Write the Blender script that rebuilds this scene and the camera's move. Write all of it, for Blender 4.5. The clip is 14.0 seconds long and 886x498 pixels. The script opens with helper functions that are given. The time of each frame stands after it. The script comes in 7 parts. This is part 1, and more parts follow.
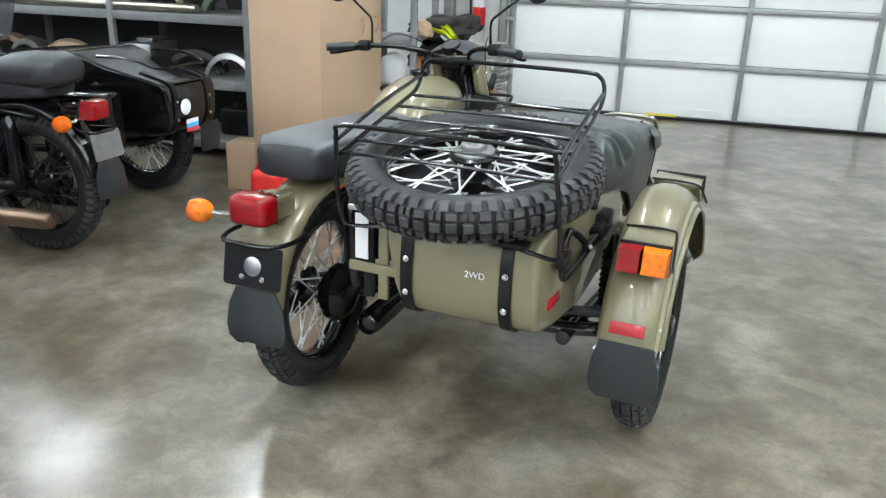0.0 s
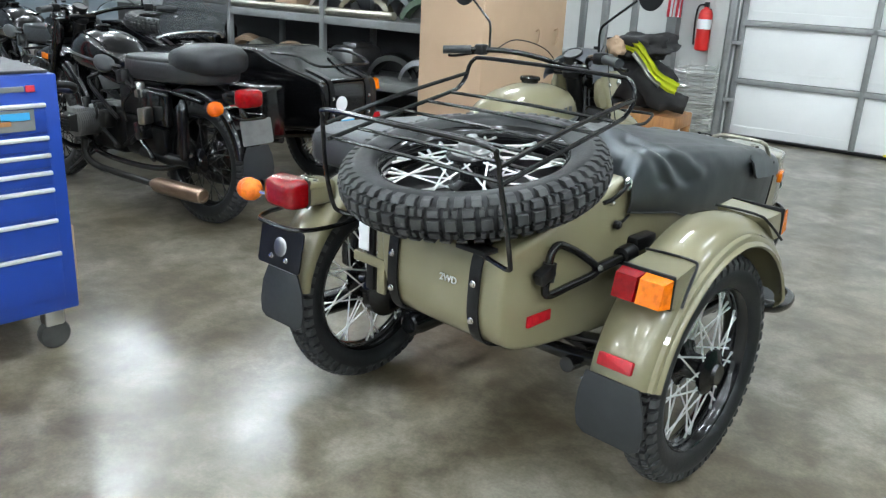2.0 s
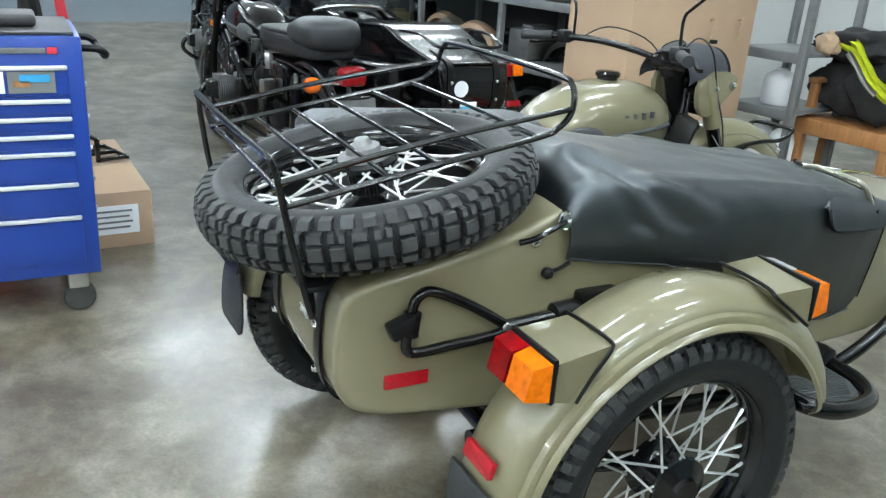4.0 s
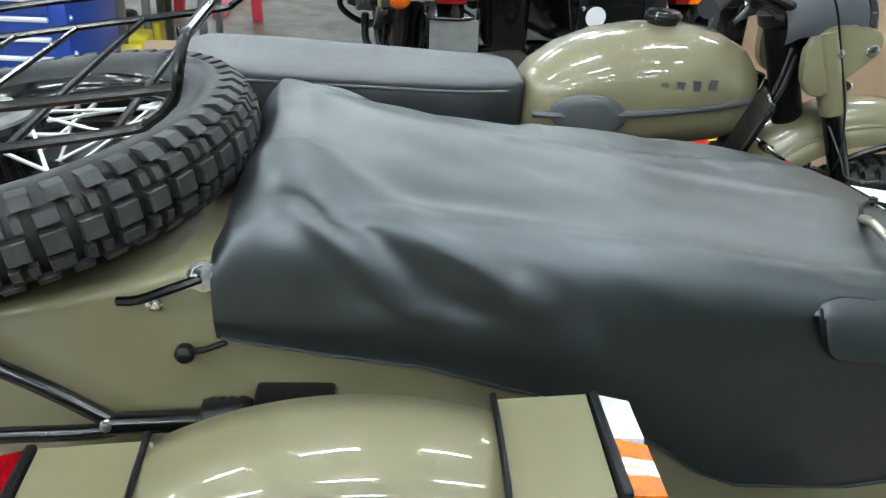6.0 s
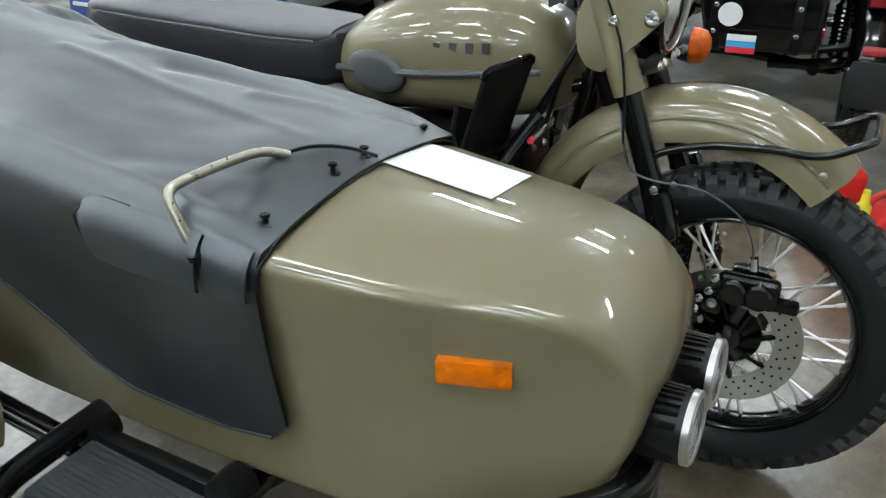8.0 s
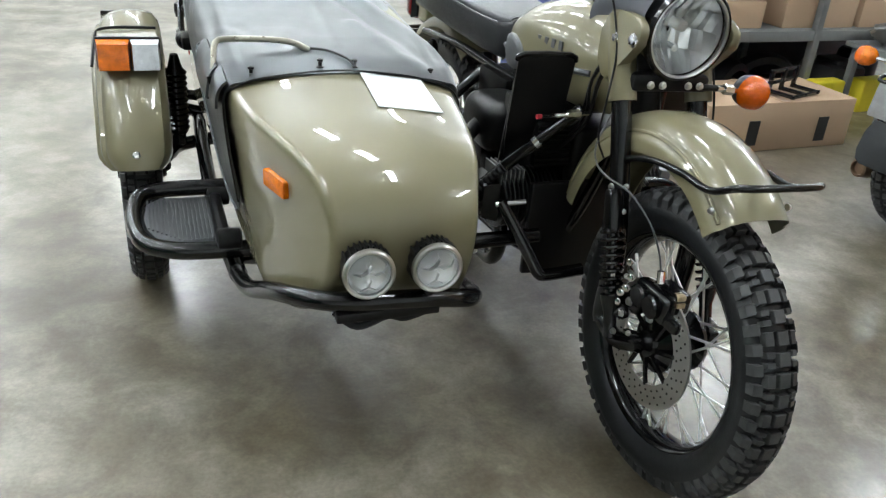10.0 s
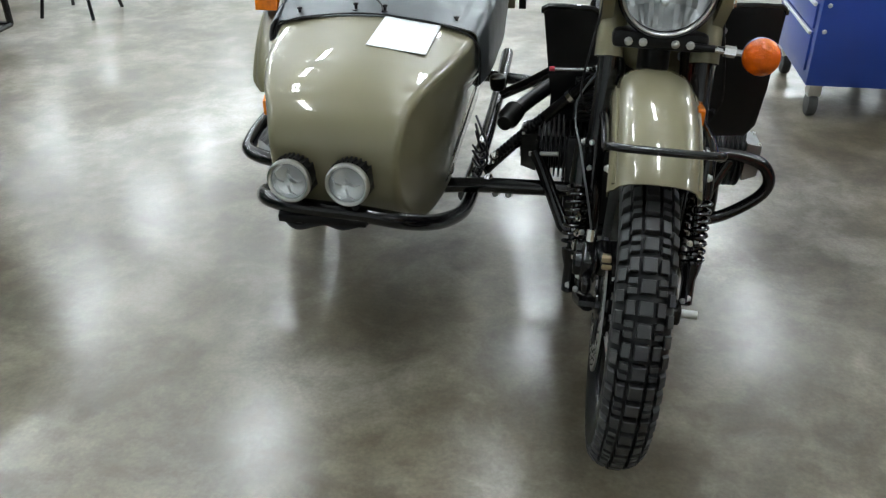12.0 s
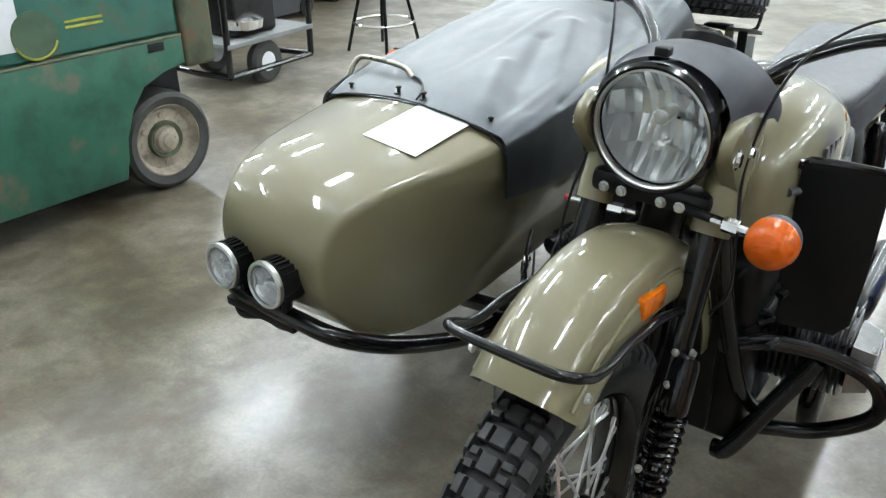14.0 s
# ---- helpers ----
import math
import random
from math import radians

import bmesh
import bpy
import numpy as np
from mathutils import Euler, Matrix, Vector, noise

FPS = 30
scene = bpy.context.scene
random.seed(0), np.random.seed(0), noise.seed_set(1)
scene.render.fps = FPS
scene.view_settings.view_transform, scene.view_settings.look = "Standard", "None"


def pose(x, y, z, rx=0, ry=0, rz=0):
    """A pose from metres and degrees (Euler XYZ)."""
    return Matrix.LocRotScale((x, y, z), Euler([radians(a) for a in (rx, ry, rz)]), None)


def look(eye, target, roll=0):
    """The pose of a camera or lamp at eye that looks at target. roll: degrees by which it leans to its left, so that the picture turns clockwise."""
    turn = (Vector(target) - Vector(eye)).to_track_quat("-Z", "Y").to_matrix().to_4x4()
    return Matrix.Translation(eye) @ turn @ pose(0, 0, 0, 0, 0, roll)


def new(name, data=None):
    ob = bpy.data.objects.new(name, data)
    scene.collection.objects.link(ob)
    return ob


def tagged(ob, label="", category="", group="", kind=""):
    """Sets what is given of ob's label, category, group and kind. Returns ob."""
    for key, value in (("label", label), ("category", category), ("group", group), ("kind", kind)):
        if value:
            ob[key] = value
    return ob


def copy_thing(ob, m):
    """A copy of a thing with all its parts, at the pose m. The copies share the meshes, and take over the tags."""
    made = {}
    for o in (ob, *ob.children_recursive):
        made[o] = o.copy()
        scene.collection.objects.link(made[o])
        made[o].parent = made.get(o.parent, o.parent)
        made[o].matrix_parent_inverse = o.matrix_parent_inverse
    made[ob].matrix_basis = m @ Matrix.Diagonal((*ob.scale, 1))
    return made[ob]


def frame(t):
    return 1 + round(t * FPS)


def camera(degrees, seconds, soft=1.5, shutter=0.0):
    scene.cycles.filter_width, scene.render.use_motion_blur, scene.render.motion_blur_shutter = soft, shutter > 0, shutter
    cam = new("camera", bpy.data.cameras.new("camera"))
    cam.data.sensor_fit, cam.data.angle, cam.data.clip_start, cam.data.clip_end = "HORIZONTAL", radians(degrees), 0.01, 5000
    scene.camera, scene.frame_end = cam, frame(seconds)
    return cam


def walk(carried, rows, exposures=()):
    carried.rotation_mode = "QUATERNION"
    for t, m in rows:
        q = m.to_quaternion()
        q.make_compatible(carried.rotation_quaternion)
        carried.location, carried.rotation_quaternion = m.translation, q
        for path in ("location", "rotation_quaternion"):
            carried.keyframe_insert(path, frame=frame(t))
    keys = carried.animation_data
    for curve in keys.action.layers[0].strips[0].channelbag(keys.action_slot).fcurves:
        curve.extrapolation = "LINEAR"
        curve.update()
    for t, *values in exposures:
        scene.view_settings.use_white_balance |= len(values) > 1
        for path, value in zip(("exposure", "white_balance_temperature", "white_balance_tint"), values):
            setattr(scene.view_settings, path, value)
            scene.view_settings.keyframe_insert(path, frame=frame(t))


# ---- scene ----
cam = camera(56.9, 14.0, 1.3)
PATH = [
    (0, (1.522, -2.237, 1.444), (0.761, -0.514, 0.771), 1.9),
    (0.5, (1.717, -2.293, 1.462), (0.919, -0.585, 0.794), 2.0),
    (1, (1.933, -2.212, 1.452), (0.924, -0.608, 0.811), 0.2),
    (1.5, (2.013, -2.053, 1.427), (0.853, -0.556, 0.782), 0.7),
    (2, (2.068, -1.79, 1.385), (0.779, -0.403, 0.741), 2.9),
    (2.2, (2.099, -1.689, 1.391), (0.771, -0.336, 0.754), 3.4),
    (4.3, (2.228, -0.708, 1.382), (0.539, 0.055, 0.632), 3.2),
    (4.5, (2.187, -0.605, 1.377), (0.479, 0.084, 0.598), 2.6),
    (5, (2.082, -0.318, 1.379), (0.358, 0.184, 0.497), 1.2),
    (5.5, (1.95, -0.033, 1.348), (0.205, 0.294, 0.427), 1.7),
    (6, (1.814, 0.246, 1.368), (0.064, 0.428, 0.417), 3.9),
    (6.5, (1.822, 0.662, 1.343), (0.049, 0.465, 0.439), 0.3),
    (7, (1.808, 1.029, 1.329), (0.084, 0.522, 0.451), -2.5),
    (7.5, (1.651, 1.375, 1.285), (0.036, 0.716, 0.31), -1.1),
    (8, (1.617, 1.669, 1.282), (0.066, 0.815, 0.352), -0.7),
    (8.2, (1.631, 1.799, 1.271), (0.098, 0.87, 0.384), 1.5),
    (10.3, (1.054, 2.802, 1.317), (0.516, 1.107, 0.401), 4.1),
    (10.5, (1.006, 2.802, 1.307), (0.521, 1.11, 0.375), 3.8),
    (11, (0.708, 2.898, 1.288), (0.459, 1.153, 0.343), 3.0),
    (11.5, (0.481, 2.985, 1.299), (0.471, 1.216, 0.367), 1.1),
    (12, (0.2, 3.033, 1.355), (0.506, 1.328, 0.354), -0.5),
    (12.5, (-0.016, 2.975, 1.323), (0.54, 1.317, 0.352), -0.8),
    (13, (-0.196, 2.814, 1.336), (0.541, 1.221, 0.377), -0.3),
    (13.5, (-0.321, 2.631, 1.348), (0.602, 1.12, 0.418), -0.5),
    (14, (-0.423, 2.41, 1.373), (0.675, 1.002, 0.472), -0.5),
]
walk(cam, [(t, look(eye, target, roll)) for t, eye, target, roll in PATH],
     [(0, 0.2, 6350, 10), (1.5, 0.24, 6300, 10), (2.2, 0.14, 6200, 9), (4.5, 0.15, 6150, 7), (5.2, 0.15, 6200, 7), (6.3, 0.0, 6300, 8), (7.0, -0.16, 6300, 9), (7.5, -0.26, 6350, 9),
      (8.2, -0.28, 6450, 10), (10.3, 0.1, 6500, 11), (11.5, -0.15, 6400, 10), (12.5, -0.28, 6400, 10), (13.2, -0.08, 6350, 10), (14, 0.12, 6350, 10)])

# ---------------------------------------------------------------- light
def area_world():
    w = bpy.data.worlds.new("world")
    scene.world = w
    w.use_nodes = True
    bg = w.node_tree.nodes["Background"]
    bg.inputs[0].default_value = (0.6, 0.7, 0.8, 1)
    bg.inputs[1].default_value = 0.01


area_world()

# ---------------------------------------------------------------- materials
def ramp(nt, fac, stops):
    r = nt.nodes.new("ShaderNodeValToRGB")
    e = r.color_ramp.elements
    while len(e) < len(stops):
        e.new(0.5)
    for el, (p, c) in zip(e, stops):
        el.position, el.color = p, (*c, 1)
    r.color_ramp.interpolation = "EASE"
    nt.links.new(fac, r.inputs[0])
    return r.outputs[0]


def noise_tex(nt, scale, detail=4, rough=0.55, stretch=None, distort=0.0):
    tc = nt.nodes.new("ShaderNodeTexCoord")
    n = nt.nodes.new("ShaderNodeTexNoise")
    n.inputs["Scale"].default_value, n.inputs["Detail"].default_value = scale, detail
    n.inputs["Roughness"].default_value, n.inputs["Distortion"].default_value = rough, distort
    src = tc.outputs["Object"]
    if stretch:
        mp = nt.nodes.new("ShaderNodeMapping")
        mp.inputs["Scale"].default_value = stretch
        nt.links.new(src, mp.inputs[0])
        src = mp.outputs[0]
    nt.links.new(src, n.inputs["Vector"])
    return n.outputs["Fac"]


def shade(c, k):
    return tuple(min(1.0, v * k) for v in c)


MATS = {}


def mat(name, base, rough=0.5, metal=0.0, coat=0.0, var=0.12, scale=6.0, bump=0.0, bscale=90.0, stretch=None,
        rvar=0.08, trans=0.0, emit=0.0, alpha=1.0, second=None, spec=0.5, sheen=0.0):
    m = bpy.data.materials.new(name)
    m.use_nodes = True
    nt = m.node_tree
    p = nt.nodes["Principled BSDF"]
    p.inputs["Metallic"].default_value = metal
    p.inputs["Coat Weight"].default_value = coat
    p.inputs["Coat Roughness"].default_value = 0.015
    p.inputs["Transmission Weight"].default_value = trans
    p.inputs["Alpha"].default_value = alpha
    p.inputs["Specular IOR Level"].default_value = spec
    p.inputs["Sheen Weight"].default_value = sheen
    big = noise_tex(nt, scale, 5, 0.6, stretch)
    stops = [(0.3, shade(base, 1 - var)), (0.55, base), (0.75, shade(base, 1 + var))]
    if second:
        stops = [(0.35, shade(base, 1 - var)), (0.55, base), (0.68, second)]
    nt.links.new(ramp(nt, big, stops), p.inputs["Base Color"])
    fine = noise_tex(nt, scale * 6 + 7, 3, 0.5, stretch)
    mr = nt.nodes.new("ShaderNodeMapRange")
    mr.inputs["To Min"].default_value, mr.inputs["To Max"].default_value = max(0.02, rough - rvar), min(1, rough + rvar)
    nt.links.new(fine, mr.inputs["Value"])
    nt.links.new(mr.outputs[0], p.inputs["Roughness"])
    if bump:
        b = nt.nodes.new("ShaderNodeBump")
        b.inputs["Strength"].default_value, b.inputs["Distance"].default_value = bump, 0.002
        nt.links.new(noise_tex(nt, bscale, 4, 0.6, stretch), b.inputs["Height"])
        nt.links.new(b.outputs[0], p.inputs["Normal"])
    if emit:
        p.inputs["Emission Color"].default_value, p.inputs["Emission Strength"].default_value = (*base, 1), emit
    MATS[name] = m
    return m


OLIVE = mat("olive_paint", (0.169, 0.152, 0.087), 0.4, coat=1.0, var=0.03, scale=2, rvar=0.04, spec=0.3)
BLACKPAINT = mat("black_gloss_paint", (0.004, 0.004, 0.0045), 0.12, coat=0.0, var=0.1, scale=2, rvar=0.05)
RUBBER = mat("tyre_rubber", (0.01, 0.011, 0.012), 0.45, var=0.25, scale=14, bump=0.25, bscale=160, spec=0.35)
TREAD = mat("tread_rubber", (0.029, 0.0298, 0.0305), 0.6, var=0.3, scale=20, bump=0.3, bscale=200)
BLACKTUBE = mat("black_powder_coat", (0.0035, 0.0035, 0.004), 0.17, coat=0.0, var=0.08, scale=9, rvar=0.04, spec=0.5)
BLACKPLASTIC = mat("black_plastic", (0.0045, 0.0045, 0.005), 0.38, var=0.2, scale=12, bump=0.15, bscale=220, spec=0.25)
GREYCABLE = mat("grey_braided_cable", (0.08, 0.083, 0.086), 0.4, metal=0.3, var=0.2, scale=60)
FLAP = mat("rubber_flap", (0.016, 0.018, 0.02), 0.5, var=0.15, scale=8, bump=0.2, bscale=140)
CHROME = mat("chrome", (0.88, 0.88, 0.88), 0.1, metal=1.0, var=0.05, rvar=0.04)
STEEL = mat("zinc_steel", (0.6, 0.6, 0.58), 0.3, metal=1.0, var=0.06, scale=6, rvar=0.03)
SPOKESTEEL = mat("bright_spoke_steel", (0.93, 0.93, 0.92), 0.34, metal=0.9, var=0.04, rvar=0.06)
ALU = mat("cast_aluminium", (0.36, 0.36, 0.36), 0.38, metal=1.0, var=0.15, scale=15, bump=0.1)
ENGINE = mat("black_engine_casting", (0.004, 0.004, 0.0042), 0.35, spec=0.3, metal=0.0, var=0.3, scale=25, bump=0.25, bscale=150, rvar=0.1)
COWL = mat("grey_cowl_vinyl", (0.1, 0.105, 0.12), 0.45, var=0.06, bump=0.12, bscale=300)
GREYALU = mat("satin_handle", (0.42, 0.40, 0.33), 0.3, metal=0.9, var=0.12, scale=15)
VINYL = mat("grey_vinyl_cover", (0.0045, 0.0056, 0.0066), 0.42, coat=0.38, var=0.12, scale=7, bump=0.1, bscale=420, rvar=0.05, spec=1.0)
VINYL.node_tree.nodes["Principled BSDF"].inputs["Coat Roughness"].default_value = 0.42
VINYL.node_tree.nodes["Principled BSDF"].inputs["Specular Tint"].default_value = (0.84, 0.93, 1.0, 1)
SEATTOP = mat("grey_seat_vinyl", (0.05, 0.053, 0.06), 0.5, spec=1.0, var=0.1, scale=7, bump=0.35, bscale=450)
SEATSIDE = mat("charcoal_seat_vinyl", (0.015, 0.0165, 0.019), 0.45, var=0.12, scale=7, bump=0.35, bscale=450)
PAD = mat("grey_rubber_pad", (0.055, 0.058, 0.062), 0.5, var=0.1, bump=0.2, bscale=200)
REDLENS = mat("red_lens", (0.2, 0.0008, 0.003), 0.12, coat=0.35, var=0.3, scale=45, bump=0.7, bscale=110, spec=0.3)
REDREFLECT = mat("red_reflector", (0.34, 0.005, 0.011), 0.2, coat=0.4, var=0.2, scale=60, bump=0.5, bscale=250, spec=0.3)
AMBER = mat("amber_lens", (0.68, 0.15, 0.001), 0.14, coat=0.3, var=0.3, scale=45, bump=0.9, bscale=110, spec=0.3)
DEEPAMBER = mat("deep_amber_lens", (0.6, 0.098, 0.001), 0.14, coat=0.4, var=0.2, scale=45, bump=0.8, bscale=120, spec=0.3)
CLEARLENS = mat("clear_lens", (0.72, 0.75, 0.78), 0.12, coat=1.0, var=0.25, scale=35, bump=0.6, bscale=60)
BRIGHTPULL = mat("bright_drawer_pull", (0.85, 0.86, 0.87), 0.35, metal=0.55, var=0.05, scale=20)
CASTALU = mat("rough_cast_aluminium", (0.3, 0.3, 0.3), 0.55, metal=0.9, var=0.2, scale=18, bump=0.2, bscale=200)
REFLECTOR = mat("lamp_reflector", (0.97, 0.98, 0.99), 0.12, metal=0.72, var=0.04, scale=18, rvar=0.03)


def thin_glass():
    m = bpy.data.materials.new("lamp_glass")
    m.use_nodes = True
    nt = m.node_tree
    nt.nodes.remove(nt.nodes["Principled BSDF"])
    mix, tr, gl, fr = (nt.nodes.new("ShaderNode" + k) for k in ("MixShader", "BsdfTransparent", "BsdfGlossy", "Fresnel"))
    tr.inputs[0].default_value = (0.97, 0.98, 0.98, 1)
    gl.inputs["Roughness"].default_value = 0.03
    fr.inputs[0].default_value = 1.45
    nt.links.new(fr.outputs[0], mix.inputs[0])
    nt.links.new(tr.outputs[0], mix.inputs[1])
    nt.links.new(gl.outputs[0], mix.inputs[2])
    nt.links.new(mix.outputs[0], nt.nodes["Material Output"].inputs[0])
    return m


GLASS = thin_glass()
HEATSTEEL = mat("heat_tinted_steel", (0.24, 0.165, 0.115), 0.36, metal=0.9, var=0.15, scale=3, rvar=0.03)
PAPER = mat("white_paper", (0.8, 0.82, 0.84), 0.6, var=0.02, scale=30)
WHITEDECAL = mat("white_decal", (0.75, 0.76, 0.78), 0.4, var=0.03)
BLUEDECAL = mat("blue_decal", (0.05, 0.35, 0.65), 0.4, var=0.03)
REDDECAL = mat("red_decal", (0.6, 0.03, 0.05), 0.4, var=0.03)
TANTAPE = mat("tan_paper_tape", (0.42, 0.32, 0.19), 0.6, var=0.08, scale=30)
CARD = mat("cardboard", (0.42, 0.29, 0.19), 0.75, var=0.06, scale=3, bump=0.15, bscale=80)
BLUEPAINT = mat("blue_enamel", (0.012, 0.045, 0.27), 0.35, coat=0.2, var=0.04, scale=3, rvar=0.02)
GREENPAINT = mat("worn_green_enamel", (0.022, 0.095, 0.06), 0.42, var=0.35, scale=5, second=(0.10, 0.095, 0.065), bump=0.25, bscale=40)
DARKGREEN = mat("dark_green_metal", (0.06, 0.1, 0.06), 0.5, var=0.25, scale=9)
DIRTYRUBBER = mat("dusty_rubber", (0.045, 0.045, 0.042), 0.75, var=0.4, scale=8, bump=0.3)
CREAMRIM = mat("dirty_cream_rim", (0.36, 0.31, 0.24), 0.6, var=0.35, scale=14, second=(0.2, 0.16, 0.12))
TEALPAINT = mat("faded_teal_enamel", (0.03, 0.115, 0.085), 0.5, var=0.3, scale=6, second=(0.07, 0.1, 0.07), bump=0.2, bscale=40)
DULLYELLOW = mat("worn_yellow_paint", (0.3, 0.3, 0.04), 0.6, var=0.35, scale=30)
RUSTGREEN = mat("rusty_green_steel", (0.075, 0.085, 0.05), 0.6, var=0.4, scale=9, second=(0.12, 0.07, 0.04), bump=0.3, bscale=60)
GREYMETAL = mat("grey_painted_steel", (0.16, 0.165, 0.165), 0.5, var=0.15, scale=9)
WOOD = mat("orange_wood", (0.33, 0.15, 0.05), 0.5, var=0.25, scale=5, stretch=(8, 8, 1))
YELLOW = mat("yellow_plastic", (0.75, 0.62, 0.03), 0.5, var=0.1)
HIVIS = mat("hi_vis_cloth", (0.65, 0.72, 0.02), 0.8, var=0.15, scale=15, bump=0.4, bscale=40)
BLACKCLOTH = mat("black_cloth", (0.016, 0.015, 0.016), 0.85, var=0.3, scale=10, bump=0.5, bscale=60)
REDPAINT = mat("red_paint", (0.5, 0.03, 0.05), 0.35, var=0.1, scale=6)
REDPLASTIC = mat("red_plastic", (0.6, 0.015, 0.012), 0.4, var=0.1)
ORANGEBAG = mat("orange_plastic_bag", (0.85, 0.12, 0.04), 0.45, var=0.15, scale=10, bump=0.8, bscale=30)
DOORWHITE = mat("white_door_panel", (0.86, 0.87, 0.87), 0.45, var=0.03, scale=2, bump=0.08, bscale=120)
DOORRAIL = mat("galvanised_rail", (0.36, 0.37, 0.37), 0.45, metal=0.6, var=0.15, scale=8)
WALLPAINT = mat("pale_grey_wall", (0.5, 0.51, 0.5), 0.7, var=0.06, scale=1.2, bump=0.1, bscale=90)
WALLBLUE = mat("blue_grey_wall", (0.14, 0.165, 0.19), 0.6, var=0.08, scale=1.5)
WALLDARK = mat("dark_grey_wall", (0.13, 0.135, 0.14), 0.6, var=0.1, scale=1.5)
CEIL = mat("ceiling_paint", (0.7, 0.7, 0.7), 0.8, var=0.05, scale=1)
DARKPART = mat("dark_oily_metal", (0.02, 0.02, 0.019), 0.4, metal=0.7, var=0.4, scale=12)
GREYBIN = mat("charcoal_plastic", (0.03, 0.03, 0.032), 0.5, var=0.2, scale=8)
TUBELIGHT = mat("fluorescent_tube", (0.89, 0.965, 0.985), 0.5, emit=96.0, var=0.0)


def blend(nt, fac, lo, hi, c0, c1):
    """Colour c0 to c1 as fac goes smoothly from lo to hi."""
    mr = nt.nodes.new("ShaderNodeMapRange")
    mr.interpolation_type = "SMOOTHSTEP"
    mr.inputs["From Min"].default_value, mr.inputs["From Max"].default_value = lo, hi
    nt.links.new(fac, mr.inputs["Value"])
    mx = nt.nodes.new("ShaderNodeMix")
    mx.data_type = "RGBA"
    nt.links.new(mr.outputs[0], mx.inputs[0])
    for k, c in ((6, c0), (7, c1)):
        if isinstance(c, tuple):
            mx.inputs[k].default_value = (*c, 1)
        else:
            nt.links.new(c, mx.inputs[k])
    return mx.outputs[2]


def floor_material():
    """Sealed grey-brown concrete: cloudy patches, swirls, fine speckle, an uneven glossy sealer."""
    m = bpy.data.materials.new("polished_concrete")
    m.use_nodes = True
    nt = m.node_tree
    p = nt.nodes["Principled BSDF"]
    cloud = blend(nt, noise_tex(nt, 0.8, 4, 0.55), 0.3, 0.7, (0.13, 0.113, 0.083), (0.19, 0.178, 0.152))
    mottle = blend(nt, noise_tex(nt, 3.2, 8, 0.66, None, 0.35), 0.37, 0.62, (0.62, 0.57, 0.47), (1.12, 1.11, 1.09))
    swirl = blend(nt, noise_tex(nt, 1.5, 8, 0.68, None, 0.5), 0.4, 0.6, (0.8, 0.77, 0.7), (1.1, 1.1, 1.1))
    patch = blend(nt, noise_tex(nt, 9.0, 8, 0.7, None, 0.4), 0.36, 0.64, (0.83, 0.81, 0.76), (1.15, 1.15, 1.13))
    grain = blend(nt, noise_tex(nt, 90, 2, 0.5), 0.3, 0.7, (0.9, 0.9, 0.89), (1.08, 1.08, 1.08))
    fleck = blend(nt, noise_tex(nt, 38, 3, 0.6), 0.73, 0.78, (1.0, 1.0, 1.0), (1.5, 1.5, 1.48))
    last = cloud
    for nxt in (mottle, swirl, patch, grain, fleck):
        mx = nt.nodes.new("ShaderNodeMix")
        mx.data_type, mx.blend_type = "RGBA", "MULTIPLY"
        mx.inputs[0].default_value = 1.0
        nt.links.new(last, mx.inputs[6])
        nt.links.new(nxt, mx.inputs[7])
        last = mx.outputs[2]
    nt.links.new(last, p.inputs["Base Color"])
    for socket, scale, lo, hi in (("Roughness", 3.0, 0.36, 0.55), ("Coat Roughness", 2.6, 0.15, 0.262)):
        r = nt.nodes.new("ShaderNodeMapRange")
        r.inputs["From Min"].default_value, r.inputs["From Max"].default_value = 0.2, 0.8
        r.inputs["To Min"].default_value, r.inputs["To Max"].default_value = lo, hi
        nt.links.new(noise_tex(nt, scale, 3, 0.5), r.inputs["Value"])
        nt.links.new(r.outputs[0], p.inputs[socket])
    p.inputs["Coat Weight"].default_value = 0.72
    bp = nt.nodes.new("ShaderNodeBump")
    bp.inputs["Strength"].default_value, bp.inputs["Distance"].default_value = 0.08, 0.003
    nt.links.new(noise_tex(nt, 7, 3, 0.5), bp.inputs["Height"])
    nt.links.new(bp.outputs[0], p.inputs["Normal"])
    nt.links.new(bp.outputs[0], p.inputs["Coat Normal"])
    return m


CONCRETE = floor_material()


# ---------------------------------------------------------------- mesh helpers
def part(name, bm, material, parent=None, label="", xf=None, smooth=38):
    if xf is not None:
        bm.transform(xf)
    bmesh.ops.recalc_face_normals(bm, faces=bm.faces)
    me = bpy.data.meshes.new(name)
    bm.to_mesh(me)
    bm.free()
    me.materials.append(material)
    if smooth:
        me.polygons.foreach_set("use_smooth", [True] * len(me.polygons))
        me.set_sharp_from_angle(angle=radians(smooth))
    ob = new(name, me)
    if parent is not None:
        ob.parent = parent
    if label:
        tagged(ob, label)
    return ob


def thing(name, label, category, m=None, group="", kind=""):
    ob = new(name)
    ob.empty_display_size = 0.1
    if m is not None:
        ob.matrix_basis = m
    return tagged(ob, label, category, group, kind)


def B():
    return bmesh.new()


